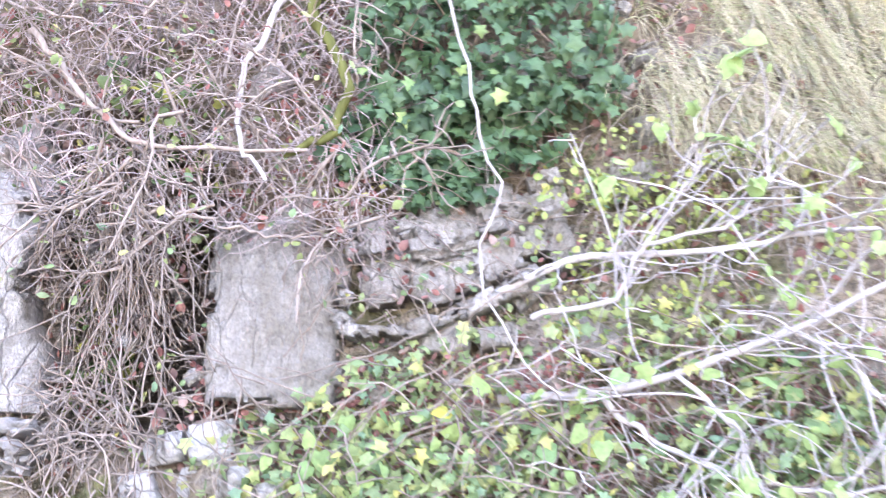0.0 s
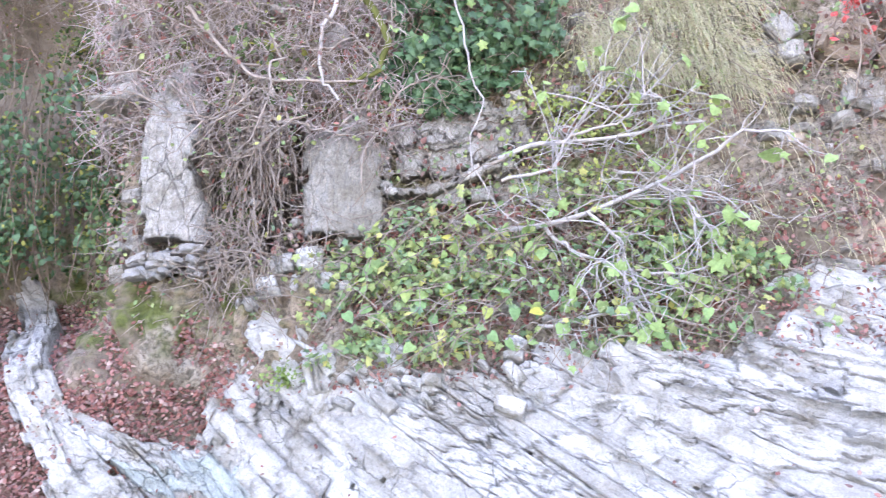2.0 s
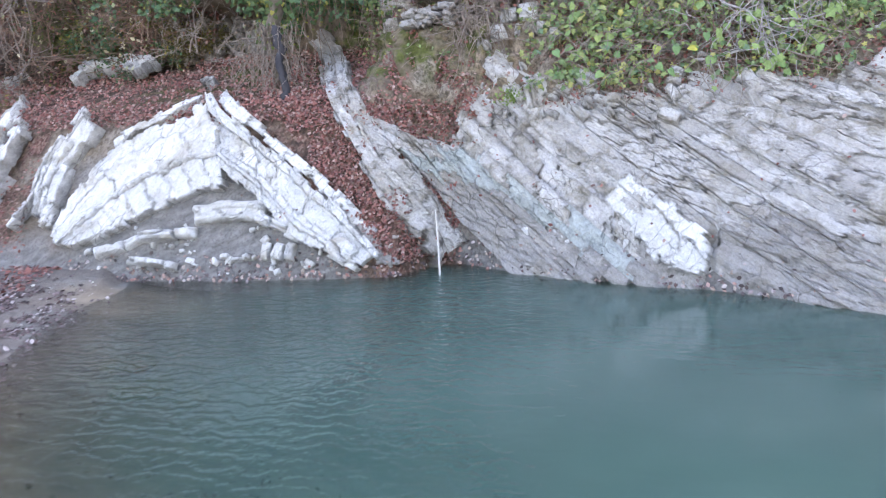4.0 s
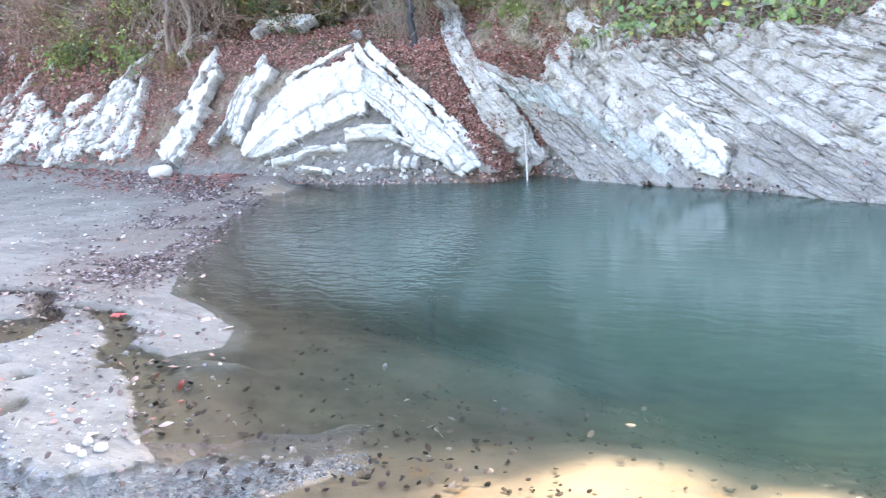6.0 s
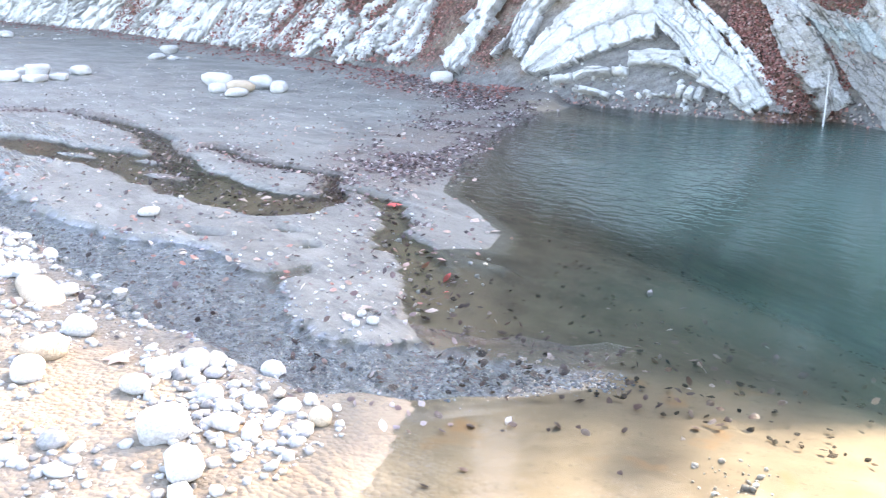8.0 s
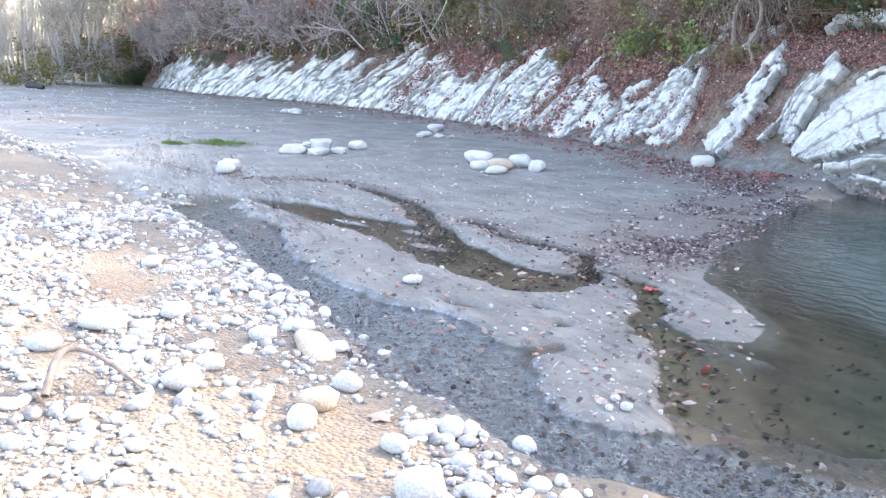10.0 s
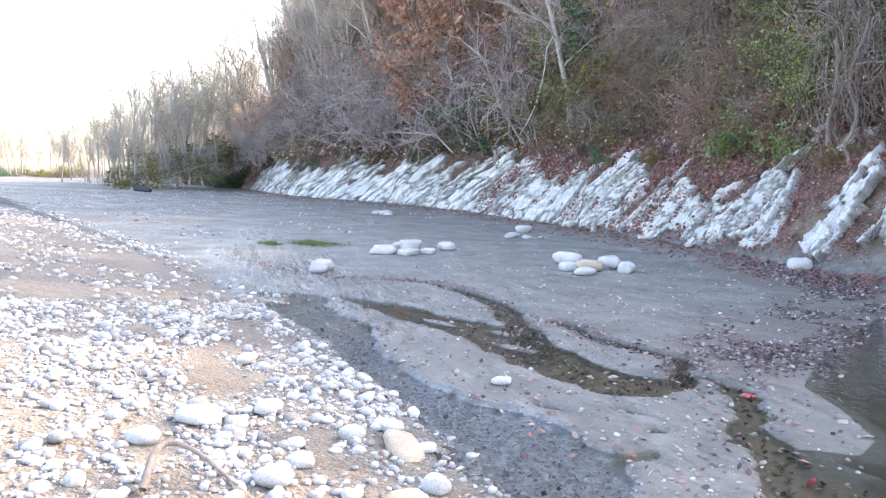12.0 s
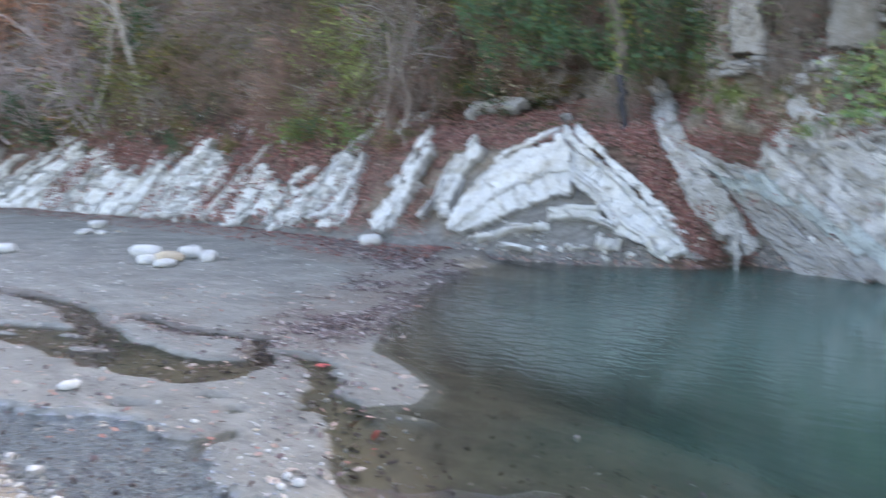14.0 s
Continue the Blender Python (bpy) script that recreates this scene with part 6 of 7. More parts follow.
# woods closing the valley behind the bend
for i in range(60):
    k = hill.random()
    x, y = -60 - 7 * k - 12 * hill.random(), 18.5 + 14 * k + 4 * hill.random()
    size = (4.0 + 6.0 * k) * (0.7 + 0.35 * hill.random()) / 8.5
    copy_thing(far_trees[(0, 1, 2, 2)[hill.integers(4)]], pose(x, y, 0.6 + 2.5 * k, 0, 0, hill.uniform(0, 360)) @ Matrix.Diagonal((size, size, size, 1)))
for i in range(30):
    k = hill.random()
    x, y = -60 - 7 * k - 8 * hill.random(), 19.5 + 12 * k + 3 * hill.random()
    size = 0.6 + 0.5 * hill.random()
    copy_thing((far_bushes[0], far_bushes[0], far_bushes[3], far_bushes[3])[hill.integers(4)], pose(x, y, 0.4 + 2.5 * k, 0, 0, hill.uniform(0, 360)) @ Matrix.Diagonal((size, size, size, 1)))
copy_thing(far_trees[2], pose(-69.5, 28.3, 0.3, 0, -3, 30) @ Matrix.Diagonal((1.05, 1.05, 1.05, 1)))
yellow = green_clump(2560, GRASS_DRY, 1.6, 600, 0.12, "round golden-yellow shrub by the bend")
copy_thing(yellow, pose(-62.5, 24.6, 0.3))
for t in (*far_trees, *far_bushes, yellow):
    remove_thing(t)

# ---- plants of the near cliff ----
# glossy ivy bush over the ledge
spots = np.concatenate([on_face(1500, 0.85, 2.25, 4.55, 5.9, (0.08, 0.42), 1), on_face(420, 0.65, 1.9, 4.3, 4.7, (0.03, 0.25), 2), on_face(160, 1.0, 1.55, 4.12, 4.4, (0.05, 0.2), 3)])
keep = wavy(spots, 0.35, 51) > -0.45
ivy_stems = wander(on_face(26, 0.8, 2.2, 4.2, 5.2, (0.0, 0.1), 4), np.tile([0, -0.15, 1.0], (26, 1)), 0.7, 6, 0.35, 0, 5)
plant("ivy_bush", "dense glossy dark green ivy on the cliff", "ivy", [("stem_mass", tubes(ivy_stems, taper(ivy_stems, 0.008, 0.004)), TWIG)], [("foliage", leaves(spots[keep], 0.08, "lobed", (0, -1, 0.35), 0.5, 0.5, 6), IVY_DARK), ("yellow_leaf", leaves(on_face(9, 0.9, 1.7, 4.35, 5.2, (0.3, 0.42), 7), 0.09, "lobed", (0, -1, 0.3), 0.3, 0.5, 8), FIG)])

# bare tangle above the pillars and the veil in the cleft
mains = wander(on_face(40, -1.6, 1.0, 4.0, 5.7, (0.15, 0.45), 11), np.random.default_rng(3).normal(size=(40, 3)) * [1, 0.25, 0.7], 0.95, 8, 0.3, 0.06, 12)
shoots = sprout(mains, 380, 0.4, 0.9, 0.0, 6, 0.3, 0.08, 13, 0.0)
fine = sprout(shoots, 1300, 0.2, 0.9, 0.0, 4, 0.35, 0.12, 14, 0.0)
tangle = joined([tubes(mains, taper(mains, 0.011, 0.005), 4), tubes(shoots, taper(shoots, 0.006, 0.004)), tubes(fine, taper(fine, 0.0045, 0.0025))])
brown = wander(on_face(1500, -1.7, 1.0, 3.9, 5.7, (0.02, 0.3), 16), np.random.default_rng(8).normal(size=(1500, 3)) * [0.7, 0.25, 0.9], 0.35, 5, 0.3, 0.05, 17)
plant("bare_bramble_tangle", "tangle of pale bare bramble stems over the cliff", "shrub", [("stem_mass", tangle, TWIG_GREY), ("twigwork", tubes(brown, taper(brown, 0.004, 0.0025)), TWIG_MAUVE)], [("foliage", leaves(fine[::4, -1], 0.05, "oval", seed=15), BRAMBLE), ("dead_foliage", leaves(brown[::5, -1], 0.05, "oval", seed=16), LITTER)])
r = np.random.default_rng(21)
top = face_point(r.uniform(-0.6, -0.26, 95), r.uniform(3.9, 4.7, 95)) + np.stack([np.zeros(95), r.uniform(-0.3, -0.02, 95), np.zeros(95)], 1)
veil = wander(top, r.normal(size=(95, 3)) * [0.12, 0.06, 0] + [0, -0.02, -1], 0.5 + 1.0 * r.random(95), 11, 0.24, 0.14, 22)
tufts = sprout(veil, 330, 0.22, 0.9, -0.1, 5, 0.35, 0.1, 23)
heap = wander(on_face(150, -0.85, -0.25, 2.6, 3.2, (0.05, 0.3), 24), r.normal(size=(150, 3)) * [0.5, 0.2, 0.9], 0.5, 7, 0.3, 0.12, 25)
plant("dead_vine_veil", "grey-brown dead vines hanging into the rock cleft", "vine", [("strand_mass", joined([tubes(veil, taper(veil, 0.0065, 0.0035)), tubes(tufts, taper(tufts, 0.004, 0.002))]), TWIG_GREY), ("fallen_strand_mass", tubes(heap, taper(heap, 0.006, 0.003)), TWIG_GREY)])
spots = np.concatenate([on_face(210, -0.78, -0.5, 3.1, 4.6, (-0.5, 0.08), 26), on_face(80, -0.6, 0.1, 4.3, 5.0, (0.05, 0.3), 27)])
plant("cleft_ivy", "small-leaved ivy trailing in the dark cleft", "ivy", [("stem_mass", tubes(veil[:8] + [0, 0.1, 0], taper(veil[:8], 0.005, 0.003)), TWIG)], [("foliage", leaves(spots, 0.06, "heart", (0, -1, 0.2), 0.5, 0.6, 28), IVY_MIX)])
cliff_vines = [
    ("mossy_limb", "crooked limb coated in moss", [(0.55, 13.75, 5.6), (0.6, 13.72, 5.2), (0.77, 13.62, 4.79), (0.66, 13.58, 4.5), (0.39, 13.6, 4.41)], 0.04, MOSSY),
    ("bare_vine", "pale bare stem forking over the cliff", [(0.5, 13.75, 5.6), (0.36, 13.72, 5.2), (0.2, 13.68, 4.91), (0.17, 13.6, 4.45), (0.3, 13.55, 4.26)], 0.022, BRANCH),
    ("bare_vine", "pale crooked stem across the cleft", [(-0.95, 13.9, 5.2), (-0.83, 13.85, 5.04), (-0.61, 13.78, 4.74), (-0.35, 13.7, 4.46), (0.13, 13.62, 4.43), (0.5, 13.55, 4.4)], 0.02, TWIG_GREY),
    ("bare_vine", "thin pale stem reaching to the ledge", [(-0.4, 13.7, 4.14), (-0.03, 13.62, 4.08), (0.3, 13.6, 3.97), (0.52, 13.66, 3.98)], 0.011, TWIG_GREY),
]
cliff_vines += [
    ("long_vine", "long thin pale vine winding down the cliff", [(1.2, 13.4, 5.6), (1.27, 13.35, 5.17), (1.35, 13.3, 4.74), (1.36, 13.25, 4.41), (1.47, 13.2, 4.12), (1.32, 13.2, 3.82), (1.32, 13.18, 3.62), (1.46, 13.1, 3.3), (1.6, 13.0, 3.1)], 0.009, BRANCH),
    ("leaning_sapling", "short dark stem leaning on grey rock", [(-2.3, 15.2, 5.0), (-2.05, 15.05, 4.5), (-1.78, 14.85, 4.05), (-1.65, 14.6, 3.8)], 0.035, TRUNK),
]
for name, label, line, thick, mat in cliff_vines:
    pts = np.array(line)
    k = np.linspace(0, len(pts) - 1, 22)
    i = np.arange(len(pts))
    way = np.stack([np.interp(k, i, pts[:, j]) for j in range(3)], 1) + np.random.default_rng(len(line)).normal(0, 0.012, (22, 3))
    plant(name, label, "vine", [("stem", tubes(way[None], taper(way[None], thick, thick * 0.5), 7), mat)])

# dry stalks and small leaves all over the cliff
r = np.random.default_rng(35)
stalks = wander(on_face(2200, -2.0, 5.4, 2.5, 5.7, (0.02, 0.14), 36), r.normal(size=(2200, 3)) * [0.6, 0.2, 0.6] + [0, -0.4, 0.1], 0.12 + 0.3 * r.random(2200), 5, 0.25, 0.12, 37)
spots = on_face(4200, -2.2, 5.2, 2.4, 5.7, (0.02, 0.14), 38)
plant("cliff_weeds", "dry stalks and small weeds over the cliff face", "weeds", [("stalkwork", tubes(stalks, taper(stalks, 0.005, 0.0025)), TWIG_GREY)], [("green_foliage", leaves(spots[wavy(spots, 0.5, 59) > -0.1], 0.045, "oval", (0, -0.8, 0.5), 0.6, 0.4, 39), BRAMBLE), ("brown_foliage", leaves(on_face(3200, -2.2, 5.4, 2.3, 5.7, (0.01, 0.1), 40), 0.06, "oval", (0, -0.8, 0.5), 0.7, 0.4, 41), LITTER)], kind="stuff")

# grass hanging from the brow
r = np.random.default_rng(31)
n = 4800
roots = on_face(n, 2.35, 3.75, 3.95, 5.6, (0.0, 0.12), 32)
keep = (roots[:, 2] > 4.35 - 0.3 * (roots[:, 0] - 3)) & (wavy(roots, 0.4, 53) > -0.25) & (roots[:, 0] < 3.2 + 0.9 * (roots[:, 2] - 4) + 0.6)
roots = roots[keep]
blades = wander(roots, r.normal(size=(len(roots), 3)) * 0.35 + [0.2, -0.6, 0.35], 0.22 + 0.4 * r.random(len(roots)), 7, 0.12, 0.5, 33)
plant("hanging_grass", "long dry yellow-green grass hanging over the cliff", "grass", [], [("blade_mass", tubes(blades, taper(blades, 0.0031, 0.001)), GRASS_DRY)], kind="stuff")
roots = on_face(170, 3.3, 4.4, 2.6, 4.3, (0.0, 0.08), 34)
blades = wander(roots, r.normal(size=(170, 3)) * 0.35 + [0.1, -0.6, 0.3], 0.15 + 0.2 * r.random(170), 6, 0.06, 0.6, 35)
plant("grass_tuft", "thin grass tufts on the broken cliff", "grass", [], [("blade_mass", tubes(blades, taper(blades, 0.0042, 0.0015)), GRASS_DRY)], kind="stuff")

# brambles and creepers under the fig
spots = np.concatenate([on_face(4700, -0.05, 3.75, 2.0, 3.65, (0.03, 0.3), 41), on_face(800, 0.4, 3.4, 2.05, 2.9, (0.1, 0.42), 42)])
edge = np.interp(spots[:, 0], [0, 0.5, 1.2, 2.2, 3.2, 3.8], [3.05, 3.25, 3.45, 3.6, 3.1, 2.6])
keep = (spots[:, 2] < edge) & (wavy(spots, 0.35, 54) > -0.12)
spots = spots[keep]
stems = wander(on_face(420, 0.1, 3.4, 2.0, 3.3, (0.05, 0.36), 43), np.random.default_rng(4).normal(size=(420, 3)) * [1, 0.4, 0.6], 0.6, 7, 0.25, 0.1, 44)
plant("bramble_patch", "bramble and creeper patch in green and yellow leaf", "bramble", [("stem_mass", tubes(stems, taper(stems, 0.006, 0.003)), TWIG_GREY)], [("foliage", leaves(spots, 0.064, "lobed", (0, -0.8, 0.6), 0.8, 0.45, 45), BRAMBLE), ("yellow_foliage", leaves(on_face(150, 0.3, 3.7, 2.0, 3.2, (0.2, 0.4), 46), 0.08, "heart", (0, -0.8, 0.5), 0.5, 0.4, 47), FIG)])
spots = np.concatenate([on_face(420, 1.95, 2.75, 3.75, 4.5, (0.03, 0.25), 48), on_face(1100, 1.7, 3.5, 3.2, 4.3, (0.03, 0.2), 50)])
plant("spurge_plant", "pale yellow-green leafy herb on the cliff", "herb", [("stem_mass", tubes(stems[:12] + [0.6, 0, 1.3], taper(stems[:12], 0.004, 0.003)), TWIG)], [("foliage", leaves(spots[wavy(spots, 0.2, 55) > -0.1], 0.05, "oval", (0, -0.7, 0.7), 0.6, 0.2, 49), LIMEGREEN)])

# the fig: long grey branches reaching out over the brambles
fig_lines = [
    ([(1.05, 13.61, 3.34), (1.47, 13.45, 3.63), (1.83, 13.28, 3.78), (2.16, 13.09, 3.76), (2.49, 12.91, 3.74), (2.8, 12.73, 3.79), (3.03, 12.56, 3.78)], 0.026),
    ([(1.43, 13.43, 3.08), (1.88, 13.21, 3.09), (2.32, 13.0, 3.19), (2.72, 12.8, 3.35), (3.11, 12.61, 3.54), (3.28, 12.48, 3.69), (3.57, 12.26, 3.61)], 0.026),
    ([(1.57, 13.24, 3.48), (1.96, 13.09, 3.53), (2.11, 13.03, 3.8), (2.38, 12.96, 4.14), (2.47, 12.9, 4.32)], 0.016),
    ([(1.88, 13.2, 3.07), (2.08, 13.02, 2.85), (2.37, 12.82, 2.68), (2.79, 12.59, 2.61), (3.11, 12.4, 2.72)], 0.018),
]
fig_lines += [
    ([(1.75, 13.06, 2.27), (2.01, 12.91, 2.32), (2.32, 12.74, 2.37), (2.67, 12.68, 2.55), (2.79, 12.59, 2.61)], 0.018),
    ([(2.19, 13.0, 3.17), (2.39, 12.81, 2.92), (2.38, 12.75, 2.64), (2.36, 12.6, 2.4)], 0.014),
    ([(2.68, 12.81, 3.34), (2.85, 12.61, 3.23), (2.91, 12.54, 3.01), (2.98, 12.47, 2.93)], 0.012),
    ([(2.11, 13.03, 3.8), (2.48, 12.87, 3.86), (2.69, 12.77, 4.09), (2.76, 12.67, 3.99)], 0.012),
]
fig_root = thing("fig_shrub", "sprawling fig with bare grey branches and last yellow leaves", "shrub")
all_ways = []
for line, thick in fig_lines:
    pts = np.array(line)
    k, i = np.linspace(0, len(pts) - 1, 20), np.arange(len(pts))
    way = np.stack([np.interp(k, i, pts[:, j]) for j in range(3)], 1) + np.random.default_rng(len(all_ways)).normal(0, 0.008, (20, 3))
    all_ways.append(way)
    part("branch", mesh_of("branch", *tubes(way[None], taper(way[None], thick, thick * 0.4), 7), BRANCH), fig_root)
ways = np.stack(all_ways)
shoots = sprout(ways, 120, 0.62, 0.8, 0.05, 6, 0.16, 0.03, 61, 0.1)
thin = sprout(np.concatenate([shoots, shoots - [0.3, 0, 0.5]]), 300, 0.34, 0.9, 0.0, 6, 0.25, 0.05, 63, 0.0)
tagged(part("twigwork", mesh_of("twigwork", *joined([tubes(shoots, taper(shoots, 0.008, 0.004)), tubes(thin, taper(thin, 0.005, 0.003))]), BRANCH), fig_root), kind="stuff")
r = np.random.default_rng(62)
ends = np.concatenate([shoots[r.integers(0, 120, 150), -1], ways[:, -1]])
for i, spot in enumerate(ends):
    part("leaf", mesh_of("leaf", *leaves(spot[None], 0.075 if i % 4 else 0.12, "oval" if i % 3 == 0 else "lobed" if i % 3 == 1 else "heart", (0, -1, 0.35), 0.8, 0.9, 70 + i), FIG), fig_root)

# the scarlet shrub downstream
stems = wander(on_face(16, 4.3, 5.6, 3.9, 4.5, (0.05, 0.2), 81), np.tile([0.1, -0.4, 0.8], (16, 1)), 0.95, 7, 0.28, 0.02, 82)
shoots = sprout(stems, 130, 0.4, 0.8, 0.1, 5, 0.25, 0.0, 83)
spots = shoots[np.random.default_rng(5).integers(0, 130, 380), np.random.default_rng(6).integers(2, 5, 380)]
plant("scarlet_shrub", "thin shrub with scarlet autumn leaves", "shrub", [("branchwork", joined([tubes(stems, taper(stems, 0.012, 0.005)), tubes(shoots, taper(shoots, 0.005, 0.003))]), TWIG_GREY)], [("foliage", leaves(spots[spots[:, 2] > 4.2], 0.07, "oval", seed=84), SCARLET)])
stems = wander(on_face(60, 3.8, 5.6, 2.9, 4.6, (0.05, 0.2), 85), np.random.default_rng(7).normal(size=(60, 3)) * [0.8, 0.3, 0.6], 0.6, 7, 0.28, 0.05, 86)
plant("bare_scrub", "sparse bare twigs on brown rock", "shrub", [("branchwork", tubes(stems, taper(stems, 0.007, 0.003)), TWIG_GREY)])

# ivy hanging over the hollow behind the fold, with the trunks in front of it
r = np.random.default_rng(91)
n = 240
top = np.stack([r.uniform(-6.2, -1.5, n), r.uniform(14.7, 15.7, n), r.uniform(3.7, 5.6, n)], 1)
strands = wander(top, r.normal(size=(n, 3)) * [0.15, 0.1, 0] + [0, -0.02, -1], 0.6 + 1.2 * r.random(n), 9, 0.12, 0.1, 92)
strands = strands[(strands[:, -1, 2] > 3.15) | (strands[:, -1, 0] > -3.5) | (r.random(n) < 0.12)]
shoots = sprout(strands, 420, 0.22, 0.9, -0.1, 4, 0.3, 0.1, 93)
spots = shoots[r.integers(0, 420, 12000), r.integers(1, 4, 12000)] + r.normal(size=(12000, 3)) * 0.1
spots = spots[(wavy(spots, 0.6, 56) > -0.3) & (spots[:, 2] > np.interp(spots[:, 0], [-5.5, -4.0, -3.3, -2.4, -1.6], [3.3, 3.35, 3.0, 3.1, 3.3]) + 0.2 * wavy(spots, 0.3, 60))]
ivy_curtain = plant("ivy_curtain", "curtain of green ivy and dry stems over a hollow", "ivy", [("strand_mass", joined([tubes(strands, taper(strands, 0.008, 0.004)), tubes(shoots, taper(shoots, 0.004, 0.002))]), TWIG)], [("foliage", leaves(spots[::2], 0.056, "heart", (0, -1, 0.2), 0.6, 0.6, 94), IVY_DARK), ("pale_foliage", leaves(spots[1::2], 0.042, "oval", (0, -1, 0.2), 0.6, 0.6, 97), IVY_MIX)])
spots = on_face(900, -2.9, -1.45, 3.0, 4.6, (0.05, 0.35), 95)
spots = spots[wavy(spots, 0.5, 57) > -0.1]
part("foliage", mesh_of("foliage", *leaves(spots, 0.05, "oval", (0, -1, 0.2), 0.5, 0.7, 96), IVY_MIX), ivy_curtain)
q = np.random.default_rng(98)
spots = np.stack([q.normal(-3.2, 0.16, 420), q.normal(14.55, 0.12, 420), q.uniform(2.75, 5.2, 420)], 1)
part("foliage", mesh_of("foliage", *leaves(spots, 0.05, "heart", (0, -1, 0.2), 0.5, 0.7, 99), IVY_MIX), ivy_curtain)
for name, label, line, thick, mat in (
    ("leaning_tree", "grey trunk rising out of the ivy", [(-3.15, 14.7, 2.3), (-3.19, 14.62, 2.86), (-3.12, 14.62, 3.66), (-3.3, 14.7, 4.3), (-3.5, 14.9, 5.6)], 0.11, TRUNK),
    ("charred_stump", "blackened split stump leaning in the gully", [(-2.88, 14.15, 1.72), (-2.96, 14.2, 2.0), (-3.03, 14.25, 2.4), (-3.1, 14.4, 3.02)], 0.075, TRUNK_DARK),
    ("old_vine", "thick twisted pale vine trunk on the slope", [(-7.5, 15.4, 1.75), (-7.8, 15.7, 2.3), (-7.62, 15.75, 2.8), (-7.9, 15.85, 3.5), (-7.55, 15.9, 4.6)], 0.04, TWIG_GREY),
    ("old_vine", "pale vine trunk beside another", [(-8.3, 16.1, 2.1), (-8.35, 16.1, 2.8), (-8.2, 16.1, 3.5), (-8.3, 16.2, 4.4)], 0.05, TWIG_GREY),
):
    pts = np.array(line)
    k, i = np.linspace(0, len(pts) - 1, 26), np.arange(len(pts))
    way = np.stack([np.interp(k, i, pts[:, j]) for j in range(3)], 1) + np.random.default_rng(len(line) + 5).normal(0, 0.015, (26, 3))
    v, f = tubes(way[None], taper(way[None], thick, thick * 0.7), 10)
    v = v + (v - np.repeat(way, 10, 0)) * (0.6 * wavy(v * [3, 3, 0.8], 0.3, 58) + 0.35 * wavy(v, 0.08, 59))[:, None]
    plant(name, label, "trunk", [("stem", (v, f), mat)])
r = np.random.default_rng(101)
n = 150
top = np.concatenate([np.stack([r.normal(-3.2, 0.22, n), r.normal(14.42, 0.06, n), r.uniform(2.55, 3.1, n)], 1), np.stack([r.normal(-7.9, 0.5, n), r.normal(15.7, 0.18, n), r.uniform(2.8, 5.6, n)], 1)])
roots = wander(top, r.normal(size=(2 * n, 3)) * [0.13, 0.05, 0] + [0.05, -0.02, -1], np.r_[0.35 + 0.5 * r.random(n), 0.7 + 1.1 * r.random(n)], 9, 0.3, 0.12, 102)
for label, hang, thick in (("grey rootlets hanging round the stump", roots[:130], 0.006), ("bundle of pale vines hanging over white rock", roots[n:], 0.009)):
    bundle = thing("hanging_rootlets", label, "vine")
    for i in range(len(hang)):
        some = hang[i : i + 1]
        part("strand", mesh_of("strand", *tubes(some, taper(some, thick, thick * 0.45)), TWIG_GREY), bundle)
for x, z, mat in ((-11.3, 2.35, GRASS_GREEN), (-9.3, 2.3, GRASS_GREEN), (-9.8, 2.45, OLIVE), (-10.8, 2.5, OLIVE)):
    spots = clumped(320, face_point(np.array([x]), np.array([z]), 0.2), [0.32, 0.2, 0.2], int(-x * 10))
    plant("green_herb", "bright green herb tuft above the ribs", "herb", [("stem_mass", tubes(wander(spots[:10], np.tile([0, -0.2, 1], (10, 1)), 0.3, 5, 0.2, 0, 3), np.full((10, 5), 0.004)), TWIG)], [("foliage", leaves(spots, 0.085, "oval", (0, -0.6, 0.8), 0.6, 0.3, 5), mat)], "green herbs")

# ---- stones of the river ----
r = np.random.default_rng(201)


def on_ground(x, y, lift=0.0):
    return np.stack([x, y, ground_z(x, y) + lift], -1)


def bar_places(n, x0, x1, d0, d1, seed):
    """Places on the gravel bar, between two distances from its edge."""
    q = np.random.default_rng(seed)
    x = q.uniform(x0, x1, n)
    return x, np.interp(x, GRAVEL_X, GRAVEL_Y) - q.uniform(d0, d1, n)


def gravel(name, label, x, y, sizes, material, seed, flat=0.55, rings=5, around=8, rise=0.25):
    pts = on_ground(x, y, 0.0) + np.stack([0 * x, 0 * x, sizes * rise], -1)
    ob = part(name, mesh_of(name, *pebbles(pts, sizes, seed, flat, rings, around), material))
    return tagged(ob, label, "gravel", kind="stuff")


def pebble_material():
    n = Nodes("bar_pebbles")
    colour = n.ramp(n.island(), (0.0, (0.2, 0.195, 0.185)), (0.2, (0.4, 0.395, 0.38)), (0.5, (0.48, 0.47, 0.45)), (0.74, (0.64, 0.63, 0.61)), (0.88, (0.44, 0.37, 0.28)), (1.0, (0.3, 0.3, 0.31)))
    colour = n.mix(0.45, colour, n.ramp(n.noise(0.015, 5), (0.3, 0.25), (0.7, 0.85)), "OVERLAY")
    return n.done(colour, 0.75, n.bump(n.noise(0.012, 4), 0.006, 0.5), 0.3)


PEBBLE = pebble_material()
x, y = bar_places(24000, -10.5, -1.85, -0.1, 3.6, 211)
keep = 0.5 * wavy(np.stack([x, y, 0 * x], 1), 0.8, 61) - wavy(np.stack([x, 1.8 * y, 0 * x], 1), 1.1, 25) + 0.9 * np.random.default_rng(1).random(24000) > 0.15
x, y = x[keep], y[keep]
